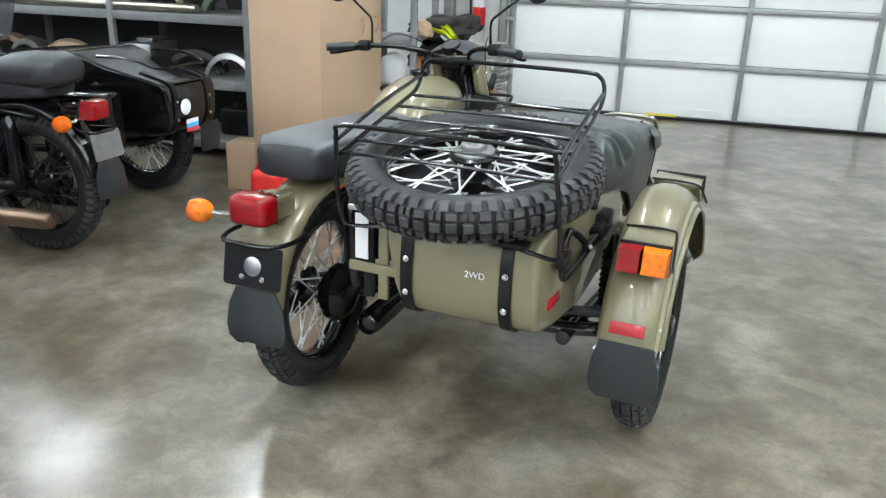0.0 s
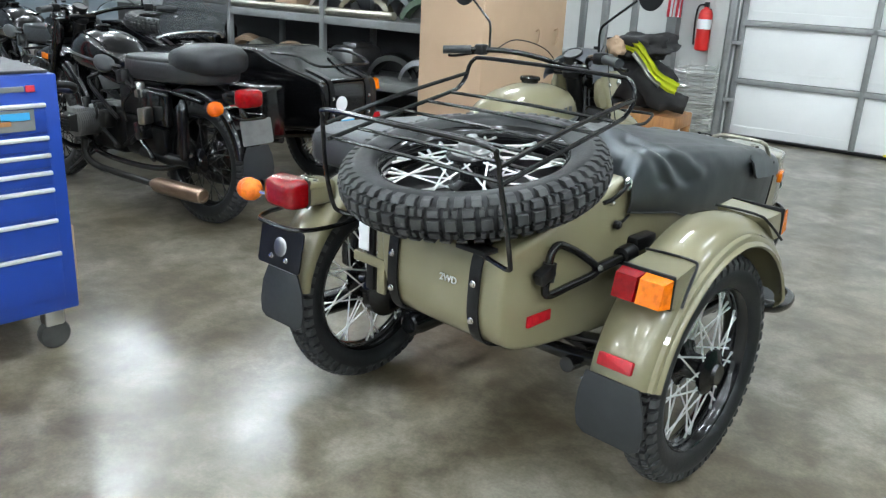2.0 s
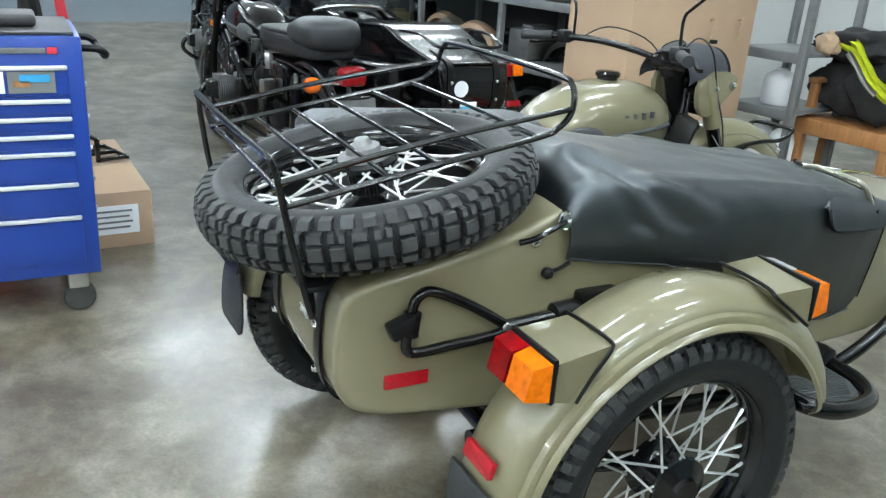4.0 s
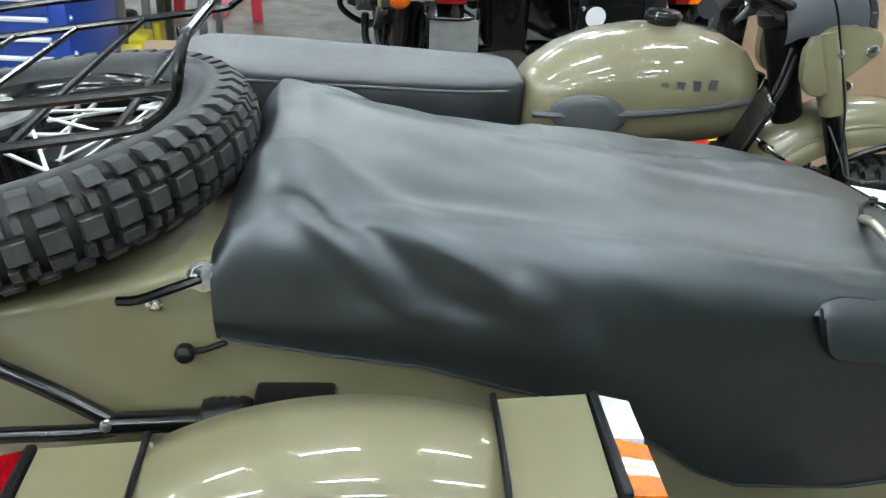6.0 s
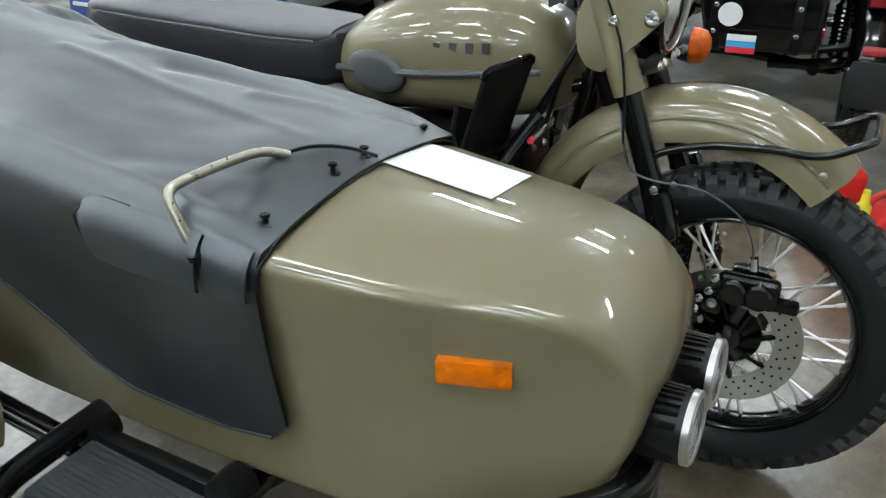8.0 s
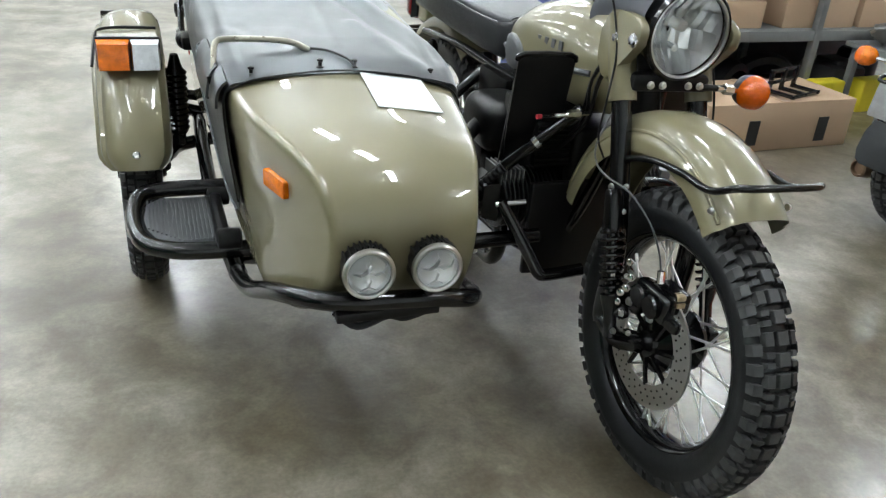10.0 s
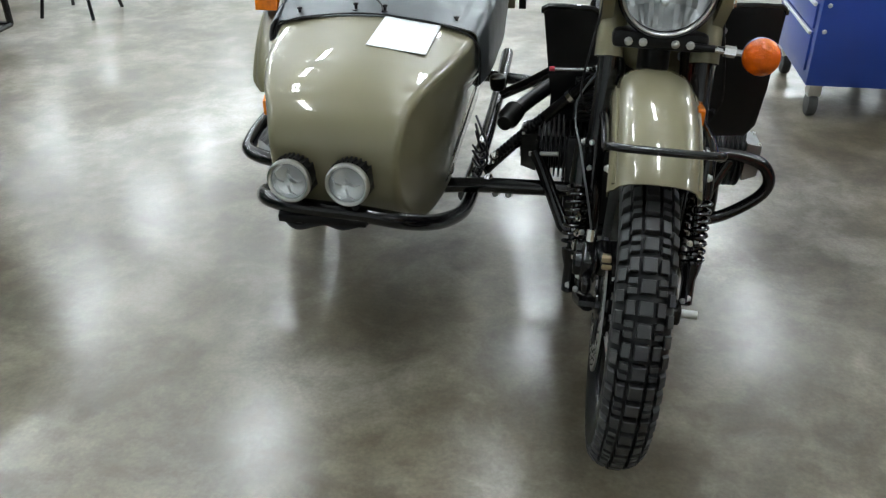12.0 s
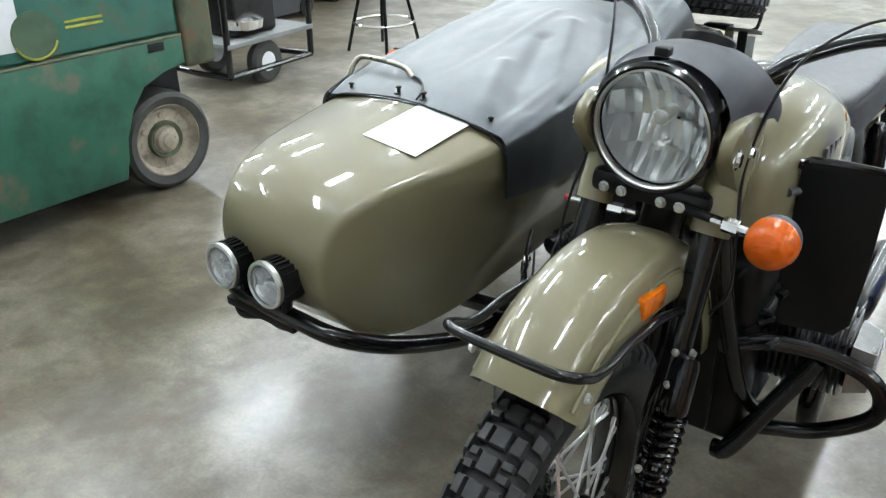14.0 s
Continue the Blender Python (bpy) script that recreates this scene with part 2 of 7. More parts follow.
def spline(pts, sub, closed=False):
    pts = [Vector(p) for p in pts]
    if sub < 2 or len(pts) < 3:
        return pts
    n, out = len(pts), []
    rng = range(n) if closed else range(n - 1)
    for i in rng:
        if closed:
            p0, p1, p2, p3 = pts[i - 1], pts[i], pts[(i + 1) % n], pts[(i + 2) % n]
        else:
            p1, p2 = pts[i], pts[i + 1]
            p0 = pts[i - 1] if i else p1 * 2 - p2
            p3 = pts[i + 2] if i + 2 < n else p2 * 2 - p1
        for k in range(sub):
            t = k / sub
            out.append(0.5 * ((2 * p1) + (p2 - p0) * t + (2 * p0 - 5 * p1 + 4 * p2 - p3) * t * t + (3 * p1 - p0 - 3 * p2 + p3) * t ** 3))
    if not closed:
        out.append(pts[-1])
    return out


def loft(bm, rings, closed=True, cap=True, loop=False):
    vs = [[bm.verts.new(p) for p in r] for r in rings]
    n = len(vs[0])
    rng = range(len(vs)) if loop else range(len(vs) - 1)
    for i in rng:
        a, b = vs[i], vs[(i + 1) % len(vs)]
        for j in range(n if closed else n - 1):
            k = (j + 1) % n
            bm.faces.new((a[j], a[k], b[k], b[j]))
    if cap and closed and not loop:
        bm.faces.new(vs[0])
        bm.faces.new(vs[-1])
    return bm


def tube(bm, pts, r, n=8, sub=5, closed=False):
    path = spline(pts, sub, closed)
    rings, up, last = [], None, len(path) - 1
    for i, p in enumerate(path):
        a = path[i - 1] if (i or closed) else p
        b = path[(i + 1) % len(path)] if (i < last or closed) else p
        d = (b - a).normalized()
        if up is None:
            up = d.orthogonal().normalized()
        up = (up - d * up.dot(d)).normalized()
        s = d.cross(up)
        rr = r[min(i * len(r) // len(path), len(r) - 1)] if isinstance(r, (list, tuple)) else r
        rings.append([p + (up * math.cos(2 * math.pi * k / n) + s * math.sin(2 * math.pi * k / n)) * rr for k in range(n)])
    return loft(bm, rings, True, True, closed)


def box(bm, c, s, xf=None, bev=0.004, seg=2):
    m = Matrix.Translation(c) @ Matrix.Diagonal((*s, 1))
    if xf is not None:
        m = xf @ m
    g = bmesh.ops.create_cube(bm, size=1, matrix=m)
    if bev:
        es = list({e for v in g["verts"] for e in v.link_edges})
        bmesh.ops.bevel(bm, geom=es, offset=bev, segments=seg, affect="EDGES", profile=0.5)
    return bm


def lathe(bm, prof, n=24, xf=None, loop=False, cap=True):
    xf = xf or Matrix()
    rings = [[xf @ Vector((r * math.cos(2 * math.pi * k / n), r * math.sin(2 * math.pi * k / n), h)) for k in range(n)] for r, h in prof]
    return loft(bm, rings, True, cap and not loop, loop)


def prism(bm, outline, depth, xf, bev=0.0):
    """A flat plate: outline in local x, y, thickness along local z."""
    a = [bm.verts.new(xf @ Vector((x, y, -depth / 2))) for x, y in outline]
    b = [bm.verts.new(xf @ Vector((x, y, depth / 2))) for x, y in outline]
    n = len(a)
    fs = [bm.faces.new(a), bm.faces.new(b)]
    for i in range(n):
        fs.append(bm.faces.new((a[i], a[(i + 1) % n], b[(i + 1) % n], b[i])))
    if bev:
        es = [e for f in fs[:2] for e in f.edges]
        bmesh.ops.bevel(bm, geom=es, offset=bev, segments=2, affect="EDGES", profile=0.5)
    return bm


def rounded(w, h, r, n=4):
    out = []
    for cx, cy, a0 in ((w / 2 - r, h / 2 - r, 0), (-w / 2 + r, h / 2 - r, 90), (-w / 2 + r, -h / 2 + r, 180), (w / 2 - r, -h / 2 + r, 270)):
        for k in range(n + 1):
            a = radians(a0 + 90 * k / n)
            out.append((cx + r * math.cos(a), cy + r * math.sin(a)))
    return out


def frame_xf(origin, xdir, ydir):
    x = Vector(xdir).normalized()
    z = x.cross(Vector(ydir)).normalized()
    y = z.cross(x)
    return Matrix(((x.x, y.x, z.x, origin[0]), (x.y, y.y, z.y, origin[1]), (x.z, y.z, z.z, origin[2]), (0, 0, 0, 1)))


def along(p, d):
    """Local z along d at p."""
    return Matrix.Translation(p) @ Vector(d).to_track_quat("Z", "Y").to_matrix().to_4x4()


def interp(x, xs, ys):
    return float(np.interp(x, xs, ys))


def bolt(parent, p, d, r=0.006, material=None, name="bolt"):
    return part(name, lathe(B(), [(r * 1.3, 0), (r * 1.3, 0.002), (r, 0.003), (r * 0.9, 0.007), (r * 0.4, 0.008)], 8, along(p, d)), material or STEEL, parent)


def text_mesh(name, body, size, m, material, parent, label="", depth=0.001):
    cu = bpy.data.curves.new(name, "FONT")
    cu.body, cu.size, cu.extrude, cu.align_x, cu.align_y = body, size, depth, "CENTER", "CENTER"
    tmp = bpy.data.objects.new("tmp", cu)
    scene.collection.objects.link(tmp)
    me = bpy.data.meshes.new_from_object(tmp.evaluated_get(bpy.context.evaluated_depsgraph_get()))
    bpy.data.objects.remove(tmp)
    me.materials.clear()
    me.materials.append(material)
    me.transform(m)
    ob = new(name, me)
    ob.parent = parent
    return tagged(ob, label)


# ---------------------------------------------------------------- wheels
CACHE = {}


def cached(key, make, material, smooth=38):
    if key not in CACHE:
        bm = make()
        bmesh.ops.recalc_face_normals(bm, faces=bm.faces)
        me = bpy.data.meshes.new(key)
        bm.to_mesh(me)
        bm.free()
        me.materials.append(material)
        me.polygons.foreach_set("use_smooth", [True] * len(me.polygons))
        me.set_sharp_from_angle(angle=radians(smooth))
        CACHE[key] = me
    return CACHE[key]


XAXIS = Matrix.Rotation(radians(90), 4, "Y")


def tyre_mesh():
    half = [(0.243, 0.026), (0.246, 0.037), (0.262, 0.049), (0.285, 0.0555), (0.300, 0.054), (0.311, 0.048), (0.323, 0.035), (0.331, 0.018)]
    prof = half + [(0.3335, 0)] + [(r, -x) for r, x in reversed(half)]
    return lathe(B(), prof + [(0.238, -0.02), (0.238, 0.02)], 72, XAXIS, loop=True)


def tread_mesh():
    """Rings of knobs: a wide centre knob, flank knobs that alternate whole and halved, staggered shoulder knobs."""
    bm = B()
    n = 54
    pitch = 2 * math.pi / n

    def knob(x0, hw, rtop, dip, a0, da):
        vs = []
        for rr, sh in ((rtop - 0.024, 1.05), (rtop - 0.0016, 1.0), (rtop, 0.9)):
            for ua, ux in ((-1, -1), (1, -1), (1, 1), (-1, 1)):
                x = x0 + ux * hw * sh
                r2 = rr - (dip if ux * x0 > 0 else -dip * 0.4 if x0 else 0.0)
                a = a0 + ua * da * sh
                vs.append(bm.verts.new((x, r2 * math.cos(a), r2 * math.sin(a))))
        for o in (0, 4):
            for q in range(4):
                bm.faces.new((vs[o + q], vs[o + (q + 1) % 4], vs[o + 4 + (q + 1) % 4], vs[o + 4 + q]))
        bm.faces.new(vs[8:12])

    for k in range(n):
        a = pitch * k
        knob(0.0, 0.0125, 0.3475, 0.0, a, pitch * (0.34 if k % 2 else 0.32))
        for sg in (1, -1):
            if k % 2:
                knob(sg * 0.0272, 0.0076, 0.343, 0.0035, a, pitch * 0.33)
            else:
                for q in (-0.24, 0.24):
                    knob(sg * 0.0272, 0.0076, 0.3425, 0.0035, a + pitch * q, pitch * 0.14)
            knob(sg * 0.0465, 0.0062, 0.3315, 0.009, a + pitch * 0.5, pitch * 0.3)
    return bm


def rim_mesh():
    prof = [(0.247, 0.03), (0.247, 0.036), (0.243, 0.038), (0.238, 0.034), (0.232, 0.024), (0.226, 0.012), (0.225, 0), (0.226, -0.012),
            (0.232, -0.024), (0.238, -0.034), (0.243, -0.038), (0.247, -0.036), (0.247, -0.03), (0.24, -0.02), (0.24, 0.02)]
    return lathe(B(), prof, 56, XAXIS, loop=True)


def hub_mesh():
    prof = [(0.012, -0.07), (0.03, -0.07), (0.034, -0.06), (0.068, -0.046), (0.07, -0.036), (0.05, -0.03), (0.04, -0.02), (0.038, 0),
            (0.04, 0.02), (0.05, 0.03), (0.07, 0.036), (0.068, 0.046), (0.034, 0.06), (0.03, 0.07), (0.012, 0.07)]
    return lathe(B(), prof, 28, XAXIS)


def spoke_mesh(side, lean):
    a = radians(34 * lean)
    p = Vector((0.041 * side, 0.062, 0))
    q = Vector((0.006 * side, 0.229 * math.cos(a), 0.229 * math.sin(a)))
    bm = tube(B(), [p, q], 0.0028, 6, 1)
    d = (q - p).normalized()
    return tube(bm, [q - d * 0.02, q + d * 0.006], 0.0042, 6, 1)


def wheel(parent, m, spokemat=None, name="wheel", label=""):
    ob = new(name, cached("hub", hub_mesh, BLACKTUBE))
    ob.parent, ob.matrix_basis = parent, m
    if label:
        tagged(ob, label)
    for nm, mk, mt in (("tyre", tyre_mesh, RUBBER), ("tread", tread_mesh, TREAD), ("rim", rim_mesh, BLACKPAINT)):
        c = new(nm, cached(nm, mk, mt, 30 if nm == "tread" else 38))
        c.parent = ob
    for k in range(36):
        side, lean = (1, -1)[k % 2], (1, -1)[(k // 2) % 2]
        c = new("spoke", cached(f"spoke{side}{lean}{spokemat is None}", lambda: spoke_mesh(side, lean), spokemat or SPOKESTEEL))
        c.parent = ob
        c.matrix_basis = Matrix.Rotation(2 * math.pi * k / 36, 4, "X")
    return ob
# ---------------------------------------------------------------- the sidecar
TUB_Y = (-0.42, -0.2, 0.1, 0.5, 0.9, 1.05, 1.2, 1.3, 1.4, 1.47, 1.53)
TUB_R = (0.965, 0.98, 0.985, 0.99, 0.98, 0.972, 0.945, 0.918, 0.885, 0.855, 0.835)
TUB_L = (0.545, 0.515, 0.49, 0.47, 0.465, 0.47, 0.495, 0.515, 0.54, 0.562, 0.575)
TUB_LINE = [(-0.397, 0.59), (-0.4, 0.67), (-0.394, 0.735), (-0.375, 0.772), (-0.32, 0.793), (-0.18, 0.825), (-0.02, 0.865), (0.08, 0.9),
            (0.18, 0.915), (0.5, 0.89), (0.85, 0.855), (1.05, 0.832), (1.2, 0.8145), (1.35, 0.797), (1.44, 0.77), (1.492, 0.72),
            (1.508, 0.66), (1.494, 0.585), (1.447, 0.51), (1.36, 0.45), (1.2, 0.42), (0.9, 0.42), (0.5, 0.43), (0.1, 0.46),
            (-0.15, 0.487), (-0.29, 0.503), (-0.365, 0.53)]


def tub_side(y, sign):
    r, l = interp(y, TUB_Y, TUB_R), interp(y, TUB_Y, TUB_L)
    return r if sign > 0 else l


def side_taper(y, z):
    """How far the outer side falls inward below the shoulder line."""
    return 0.03 * interp(y, (0.0, 0.35, 1.05, 1.3), (0.0, 1.0, 1.0, 0.0)) * min(1.0, max(0.0, (0.78 - z) / 0.26))


def nose_crown(x, y, z):
    """How far the nose panel stands over its side line: arched across, lower towards the motorcycle."""
    f = min(1.0, max(0.0, (y - 0.75) / 0.25)) * min(1.0, max(0.0, (z - 0.6) / 0.12))
    return f * (0.010 - 0.55 * (x - 0.745) ** 2)


def tub_mesh():
    line = [(p.y, p.z) for p in spline([(0, y, z) for y, z in TUB_LINE], 5, True)]
    n = len(line)
    cy, cz = 0.55, 0.66
    rad = 0.014
    normals = []
    for i in range(n):
        (y0, z0), (y1, z1) = line[i - 1], line[(i + 1) % n]
        d = math.hypot(y1 - y0, z1 - z0)
        normals.append(((z1 - z0) / d, -(y1 - y0) / d))
    bm = B()
    rings = []

    def ring(sign, inset, back, shrink=0.0):
        out = []
        for (y, z), (ny, nz) in zip(line, normals):
            yy, zz = y + ny * inset, z + nz * inset
            yy, zz = yy + (cy - yy) * shrink * 0.97, zz + (cz - zz) * shrink
            x = tub_side(yy, sign) - sign * back
            bulge = 0.012 * (1 - min(1, abs(zz - 0.68) / 0.28) ** 2)
            if sign > 0:
                x -= side_taper(yy, zz)
            else:
                g = min(1.0, max(0.0, (yy - 0.85) / 0.6))
                x += (0.062 - 0.05 * g * g * (3 - 2 * g)) * min(1.0, max(0.0, (0.77 - zz) / 0.3)) ** 1.3
            lift = nose_crown(x, y, z)
            out.append((x + sign * (bulge - 0.008), yy - ny * lift, zz - nz * lift))
        return out

    for shrink in (0.92, 0.6, 0.3, 0.1, 0.012):
        rings.append(ring(-1, rad, 0, shrink))
    for k in range(5):
        a = radians(90 - 22.5 * k)
        rings.append(ring(-1, rad * (1 - math.cos(a)), rad * (1 - math.sin(a))))
    mid = []
    for f in (0.012, 0.12, 0.25, 0.38, 0.5, 0.62, 0.75, 0.88, 0.988):
        a, b = ring(-1, 0, rad), ring(1, 0, rad)
        row = []
        for p, q, nrm, (y, z) in zip(a, b, normals, line):
            x = p[0] * (1 - f) + q[0] * f
            lift = nose_crown(x, y, z) - (nose_crown(p[0], y, z) * (1 - f) + nose_crown(q[0], y, z) * f) + 0.003 * (1 - (2 * f - 1) ** 2)
            row.append((x, p[1] * (1 - f) + q[1] * f - nrm[0] * lift, p[2] * (1 - f) + q[2] * f - nrm[1] * lift))
        mid.append(row)
    rings += mid
    for k in range(5):
        a = radians(22.5 * k)
        rings.append(ring(1, rad * (1 - math.cos(a)), rad * (1 - math.sin(a))))
    for shrink in (0.012, 0.1, 0.3, 0.6, 0.92):
        rings.append(ring(1, rad, 0, shrink))
    return loft(bm, rings)


COVER_Y = (0.07, 0.09, 0.12, 0.17, 0.3, 0.6, 0.9, 1.0, 1.062)
COVER_TOP = (0.905, 0.955, 0.985, 0.985, 0.965, 0.93, 0.888, 0.866, 0.846)
COVER_LOWY = (0.07, 0.15, 0.32, 0.47, 0.56, 0.65, 0.72, 0.78, 0.95, 1.035, 1.062)
COVER_LOW = (0.80, 0.785, 0.757, 0.71, 0.668, 0.612, 0.555, 0.527, 0.515, 0.525, 0.565)


FOLDS = (((0.13, -0.13), (0.16, -0.1), 0.022, 0.05), ((0.15, 0.14), (0.19, 0.19), 0.030, 0.04), ((0.08, 0.0), (0.12, 0.06), -0.018, 0.05),
         ((0.17, 0.19), (0.36, 0.44), -0.02, 0.026), ((0.2, 0.15), (0.44, 0.4), 0.014, 0.03), ((0.16, 0.23), (0.3, 0.46), 0.010, 0.024), ((0.14, 0.24), (0.24, 0.44), -0.008, 0.03), ((0.27, 0.3), (0.36, 0.44), 0.008, 0.022),
         ((0.42, 0.33), (0.5, 0.4), -0.008, 0.03), ((0.56, 0.3), (0.66, 0.4), 0.006, 0.035), ((0.3, 0.215), (1.0, 0.235), 0.012, 0.022), ((0.25, 0.06), (0.8, 0.1), -0.007, 0.045),
         ((0.45, -0.02), (0.95, 0.0), 0.004, 0.012), ((0.2, -0.05), (0.7, -0.08), 0.005, 0.05), ((0.8, 0.2), (1.0, 0.12), -0.005, 0.02), ((0.85, 0.24), (0.98, 0.23), -0.006, 0.02),
         ((0.2, -0.2), (0.4, -0.4), -0.014, 0.03), ((0.5, -0.1), (0.95, -0.3), 0.013, 0.03), ((0.62, -0.08), (1.0, -0.22), -0.011, 0.022), ((0.4, -0.14), (0.85, -0.34), -0.013, 0.022), ((0.8, -0.08), (1.0, -0.16), 0.008, 0.02))


def seg_dist(py, pu, y0, u0, y1, u1):
    dy, du = y1 - y0, u1 - u0
    q = max(0.0, min(1.0, ((py - y0) * dy + (pu - u0) * du) / (dy * dy + du * du)))
    return math.hypot(py - y0 - q * dy, pu - u0 - q * du), q


def cover_base(y, s):
    """The cover's smooth shape: y along the tub, s from -1 (hem on the motorcycle side) to 1."""
    top, low = interp(y, COVER_Y, COVER_TOP), interp(y, COVER_LOWY, COVER_LOW) if s > 0 else interp(y, (0.07, 0.2, 0.5, 0.8, 1.062), (0.8, 0.72, 0.65, 0.655, 0.68))
    xr, xl = tub_side(y, 1) + 0.012, tub_side(y, -1) - 0.012
    shoulder = interp(y, (0.07, 0.15, 0.4, 1.0, 1.06), (0.875, 0.875, 0.85, 0.805, 0.79))
    c, a, side = 0.5 * (xr + xl), abs(s), (xr if s > 0 else xl)
    fall = 0.34 if s > 0 else interp(y, (0.07, 0.2, 0.35, 0.95, 1.06), (0.34, 0.34, 0.6, 0.6, 0.48))
    if a < 0.55:
        f = a / 0.55
        return c + (side - c) * (0.90 * f), top - (top - shoulder) * (fall * f ** 2.2), side
    if a < 0.72:
        f = (a - 0.55) / 0.17
        z1 = top - (top - shoulder) * fall
        return c + (side - c) * (0.90 + 0.10 * math.sin(f * math.pi / 2)), z1 + (shoulder - z1) * (1 - math.cos(f * math.pi / 2)), side
    f = (a - 0.72) / 0.28
    z = shoulder + (low - shoulder) * f
    if s > 0:
        side -= side_taper(y, z)
    return side + (0.004 if s > 0 else -0.004) * math.sin(f * 3), z, side


def cover_lift(y, a, lift):
    """A point standing lift off the cover."""
    x, z, side = cover_base(y, a)
    n = Vector((min(1, max(0.1, (a - 0.45) * 5)), 0, max(0.05, 1 - max(0, (a - 0.5) * 4)))).normalized()
    return Vector((x, y, z)) + n * lift


def cover_patch(y0, y1, top, bottom, lift, ny=18, ns=10):
    """A doubled piece of vinyl lying on the shoulder of the cover; top(f), bottom(f) give its edges."""
    rings = []
    for i in range(ny + 1):
        f = i / ny
        y = y0 + (y1 - y0) * f
        row = []
        for j in range(ns + 1):
            a = top(f) + (bottom(f) - top(f)) * j / ns
            row.append(cover_lift(y, a, lift * (0.35 + 0.65 * j / ns)))
        rings.append(row)
    bm = loft(B(), rings, closed=False, cap=False)
    bmesh.ops.recalc_face_normals(bm, faces=bm.faces)
    bmesh.ops.solidify(bm, geom=bm.faces[:], thickness=-0.006)
    return bm


def cover_mesh():
    """A draped sheet: down the far side, over the seat back, down the near side."""
    bm = B()
    ny, ns = 120, 110
    grid = []
    for i in range(ny + 1):
        y = 0.07 + (1.062 - 0.07) * i / ny
        row = []
        for j in range(ns + 1):
            s = 2 * j / ns - 1
            sg = 1 if s > 0 else -1
            a = abs(s)
            x, z, side = cover_base(y, s)
            p = Vector((x, y, z))
            # creases: two seat-back corners, a hollow between, tension folds running down the near side, small ripples
            u = (a * 0.45 if a < 0.55 else 0.2475 + (a - 0.55) * 1.0) * sg
            fan = 0.0
            for (y0, u0), (y1, u1), amp, wid in FOLDS:
                d, q = seg_dist(y, u, y0, u0, y1, u1)
                fan += amp * (0.85 if y0 < 0.25 else 0.55 if u0 > 0 else 0.9) * math.exp(-(d / wid) ** 2) * (1 - 0.5 * q)
            sag = -0.012 * math.exp(-((y - 0.75) / 0.2) ** 2) * math.exp(-((s - 0.05) / 0.3) ** 2)
            hump = 0.0
            lng = 0.0022 * math.sin(s * 9 + 2.5 * y) * (0.3 + 0.7 * math.sin(math.pi * min(1, max(0, (y - 0.05) / 0.95))))
            wob = 0.004 * noise.noise(Vector((s * 4, y * 5, 0.3))) + 0.0018 * noise.noise(Vector((s * 9, y * 12, 2.3)))
            fade = min(1.0, (1.062 - y) / 0.08) * (1.0 if a < 0.72 else max(0.35, 1 - (a - 0.72) * 2))
            nrm = Vector((sg * min(1, max(0, (a - 0.45) * 5)), -0.2, max(0.05, 1 - max(0, (a - 0.5) * 4)))).normalized()
            p += nrm * (fan + sag + hump + lng + wob + (0.008 if a > 0.5 else 0.004)) * fade
            if a > 0.72:
                p.x = max(p.x, side) if s > 0 else min(p.x, side)
            row.append(bm.verts.new(p))
        grid.append(row)
    for i in range(ny):
        for j in range(ns):
            bm.faces.new((grid[i][j], grid[i][j + 1], grid[i + 1][j + 1], grid[i + 1][j]))
    # the rear edge turns down onto the boot lid
    back = [bm.verts.new(v.co + Vector((0, -0.012, -0.05))) for v in grid[0][24:87]]
    src = grid[0][24:87]
    for j in range(len(src) - 1):
        bm.faces.new((src[j], src[j + 1], back[j + 1], back[j]))
    bmesh.ops.recalc_face_normals(bm, faces=bm.faces)
    ret = bmesh.ops.solidify(bm, geom=bm.faces[:], thickness=0.003)
    return bm


def arc_shell(section, cy, cz, a0, a1, n, thick=0.003, x0=0.0, taper=None, tuck=0.0):
    """A mudguard: section of (x, radius) swept round (cy, cz) from a0 to a1 degrees (0 is ahead, 90 up)."""
    bm = B()
    rows = []
    for i in range(n + 1):
        f = i / n
        a = radians(a0 + (a1 - a0) * f)
        k = taper(f) if taper else 1.0
        rows.append([bm.verts.new((x0 + x * k, cy + r * math.cos(a), cz + r * math.sin(a))) for x, r in ((x, r - tuck * max(0.0, math.cos(a)) * min(1.0, (0.472 - r) / 0.07)) for x, r in section)])
    for i in range(n):
        for j in range(len(section) - 1):
            bm.faces.new((rows[i][j], rows[i][j + 1], rows[i + 1][j + 1], rows[i + 1][j]))
    bmesh.ops.recalc_face_normals(bm, faces=bm.faces)
    bmesh.ops.solidify(bm, geom=bm.faces[:], thickness=thick)
    return bm


def wedge(bm, base, top):
    """A block between two quads."""
    return loft(bm, [base, top])


def soft(bm, off=0.006, seg=3):
    es = [e for e in bm.edges if e.is_manifold and e.calc_face_angle(0) > 0.5]
    bmesh.ops.bevel(bm, geom=es, offset=off, segments=seg, affect="EDGES", profile=0.5)
    return bm


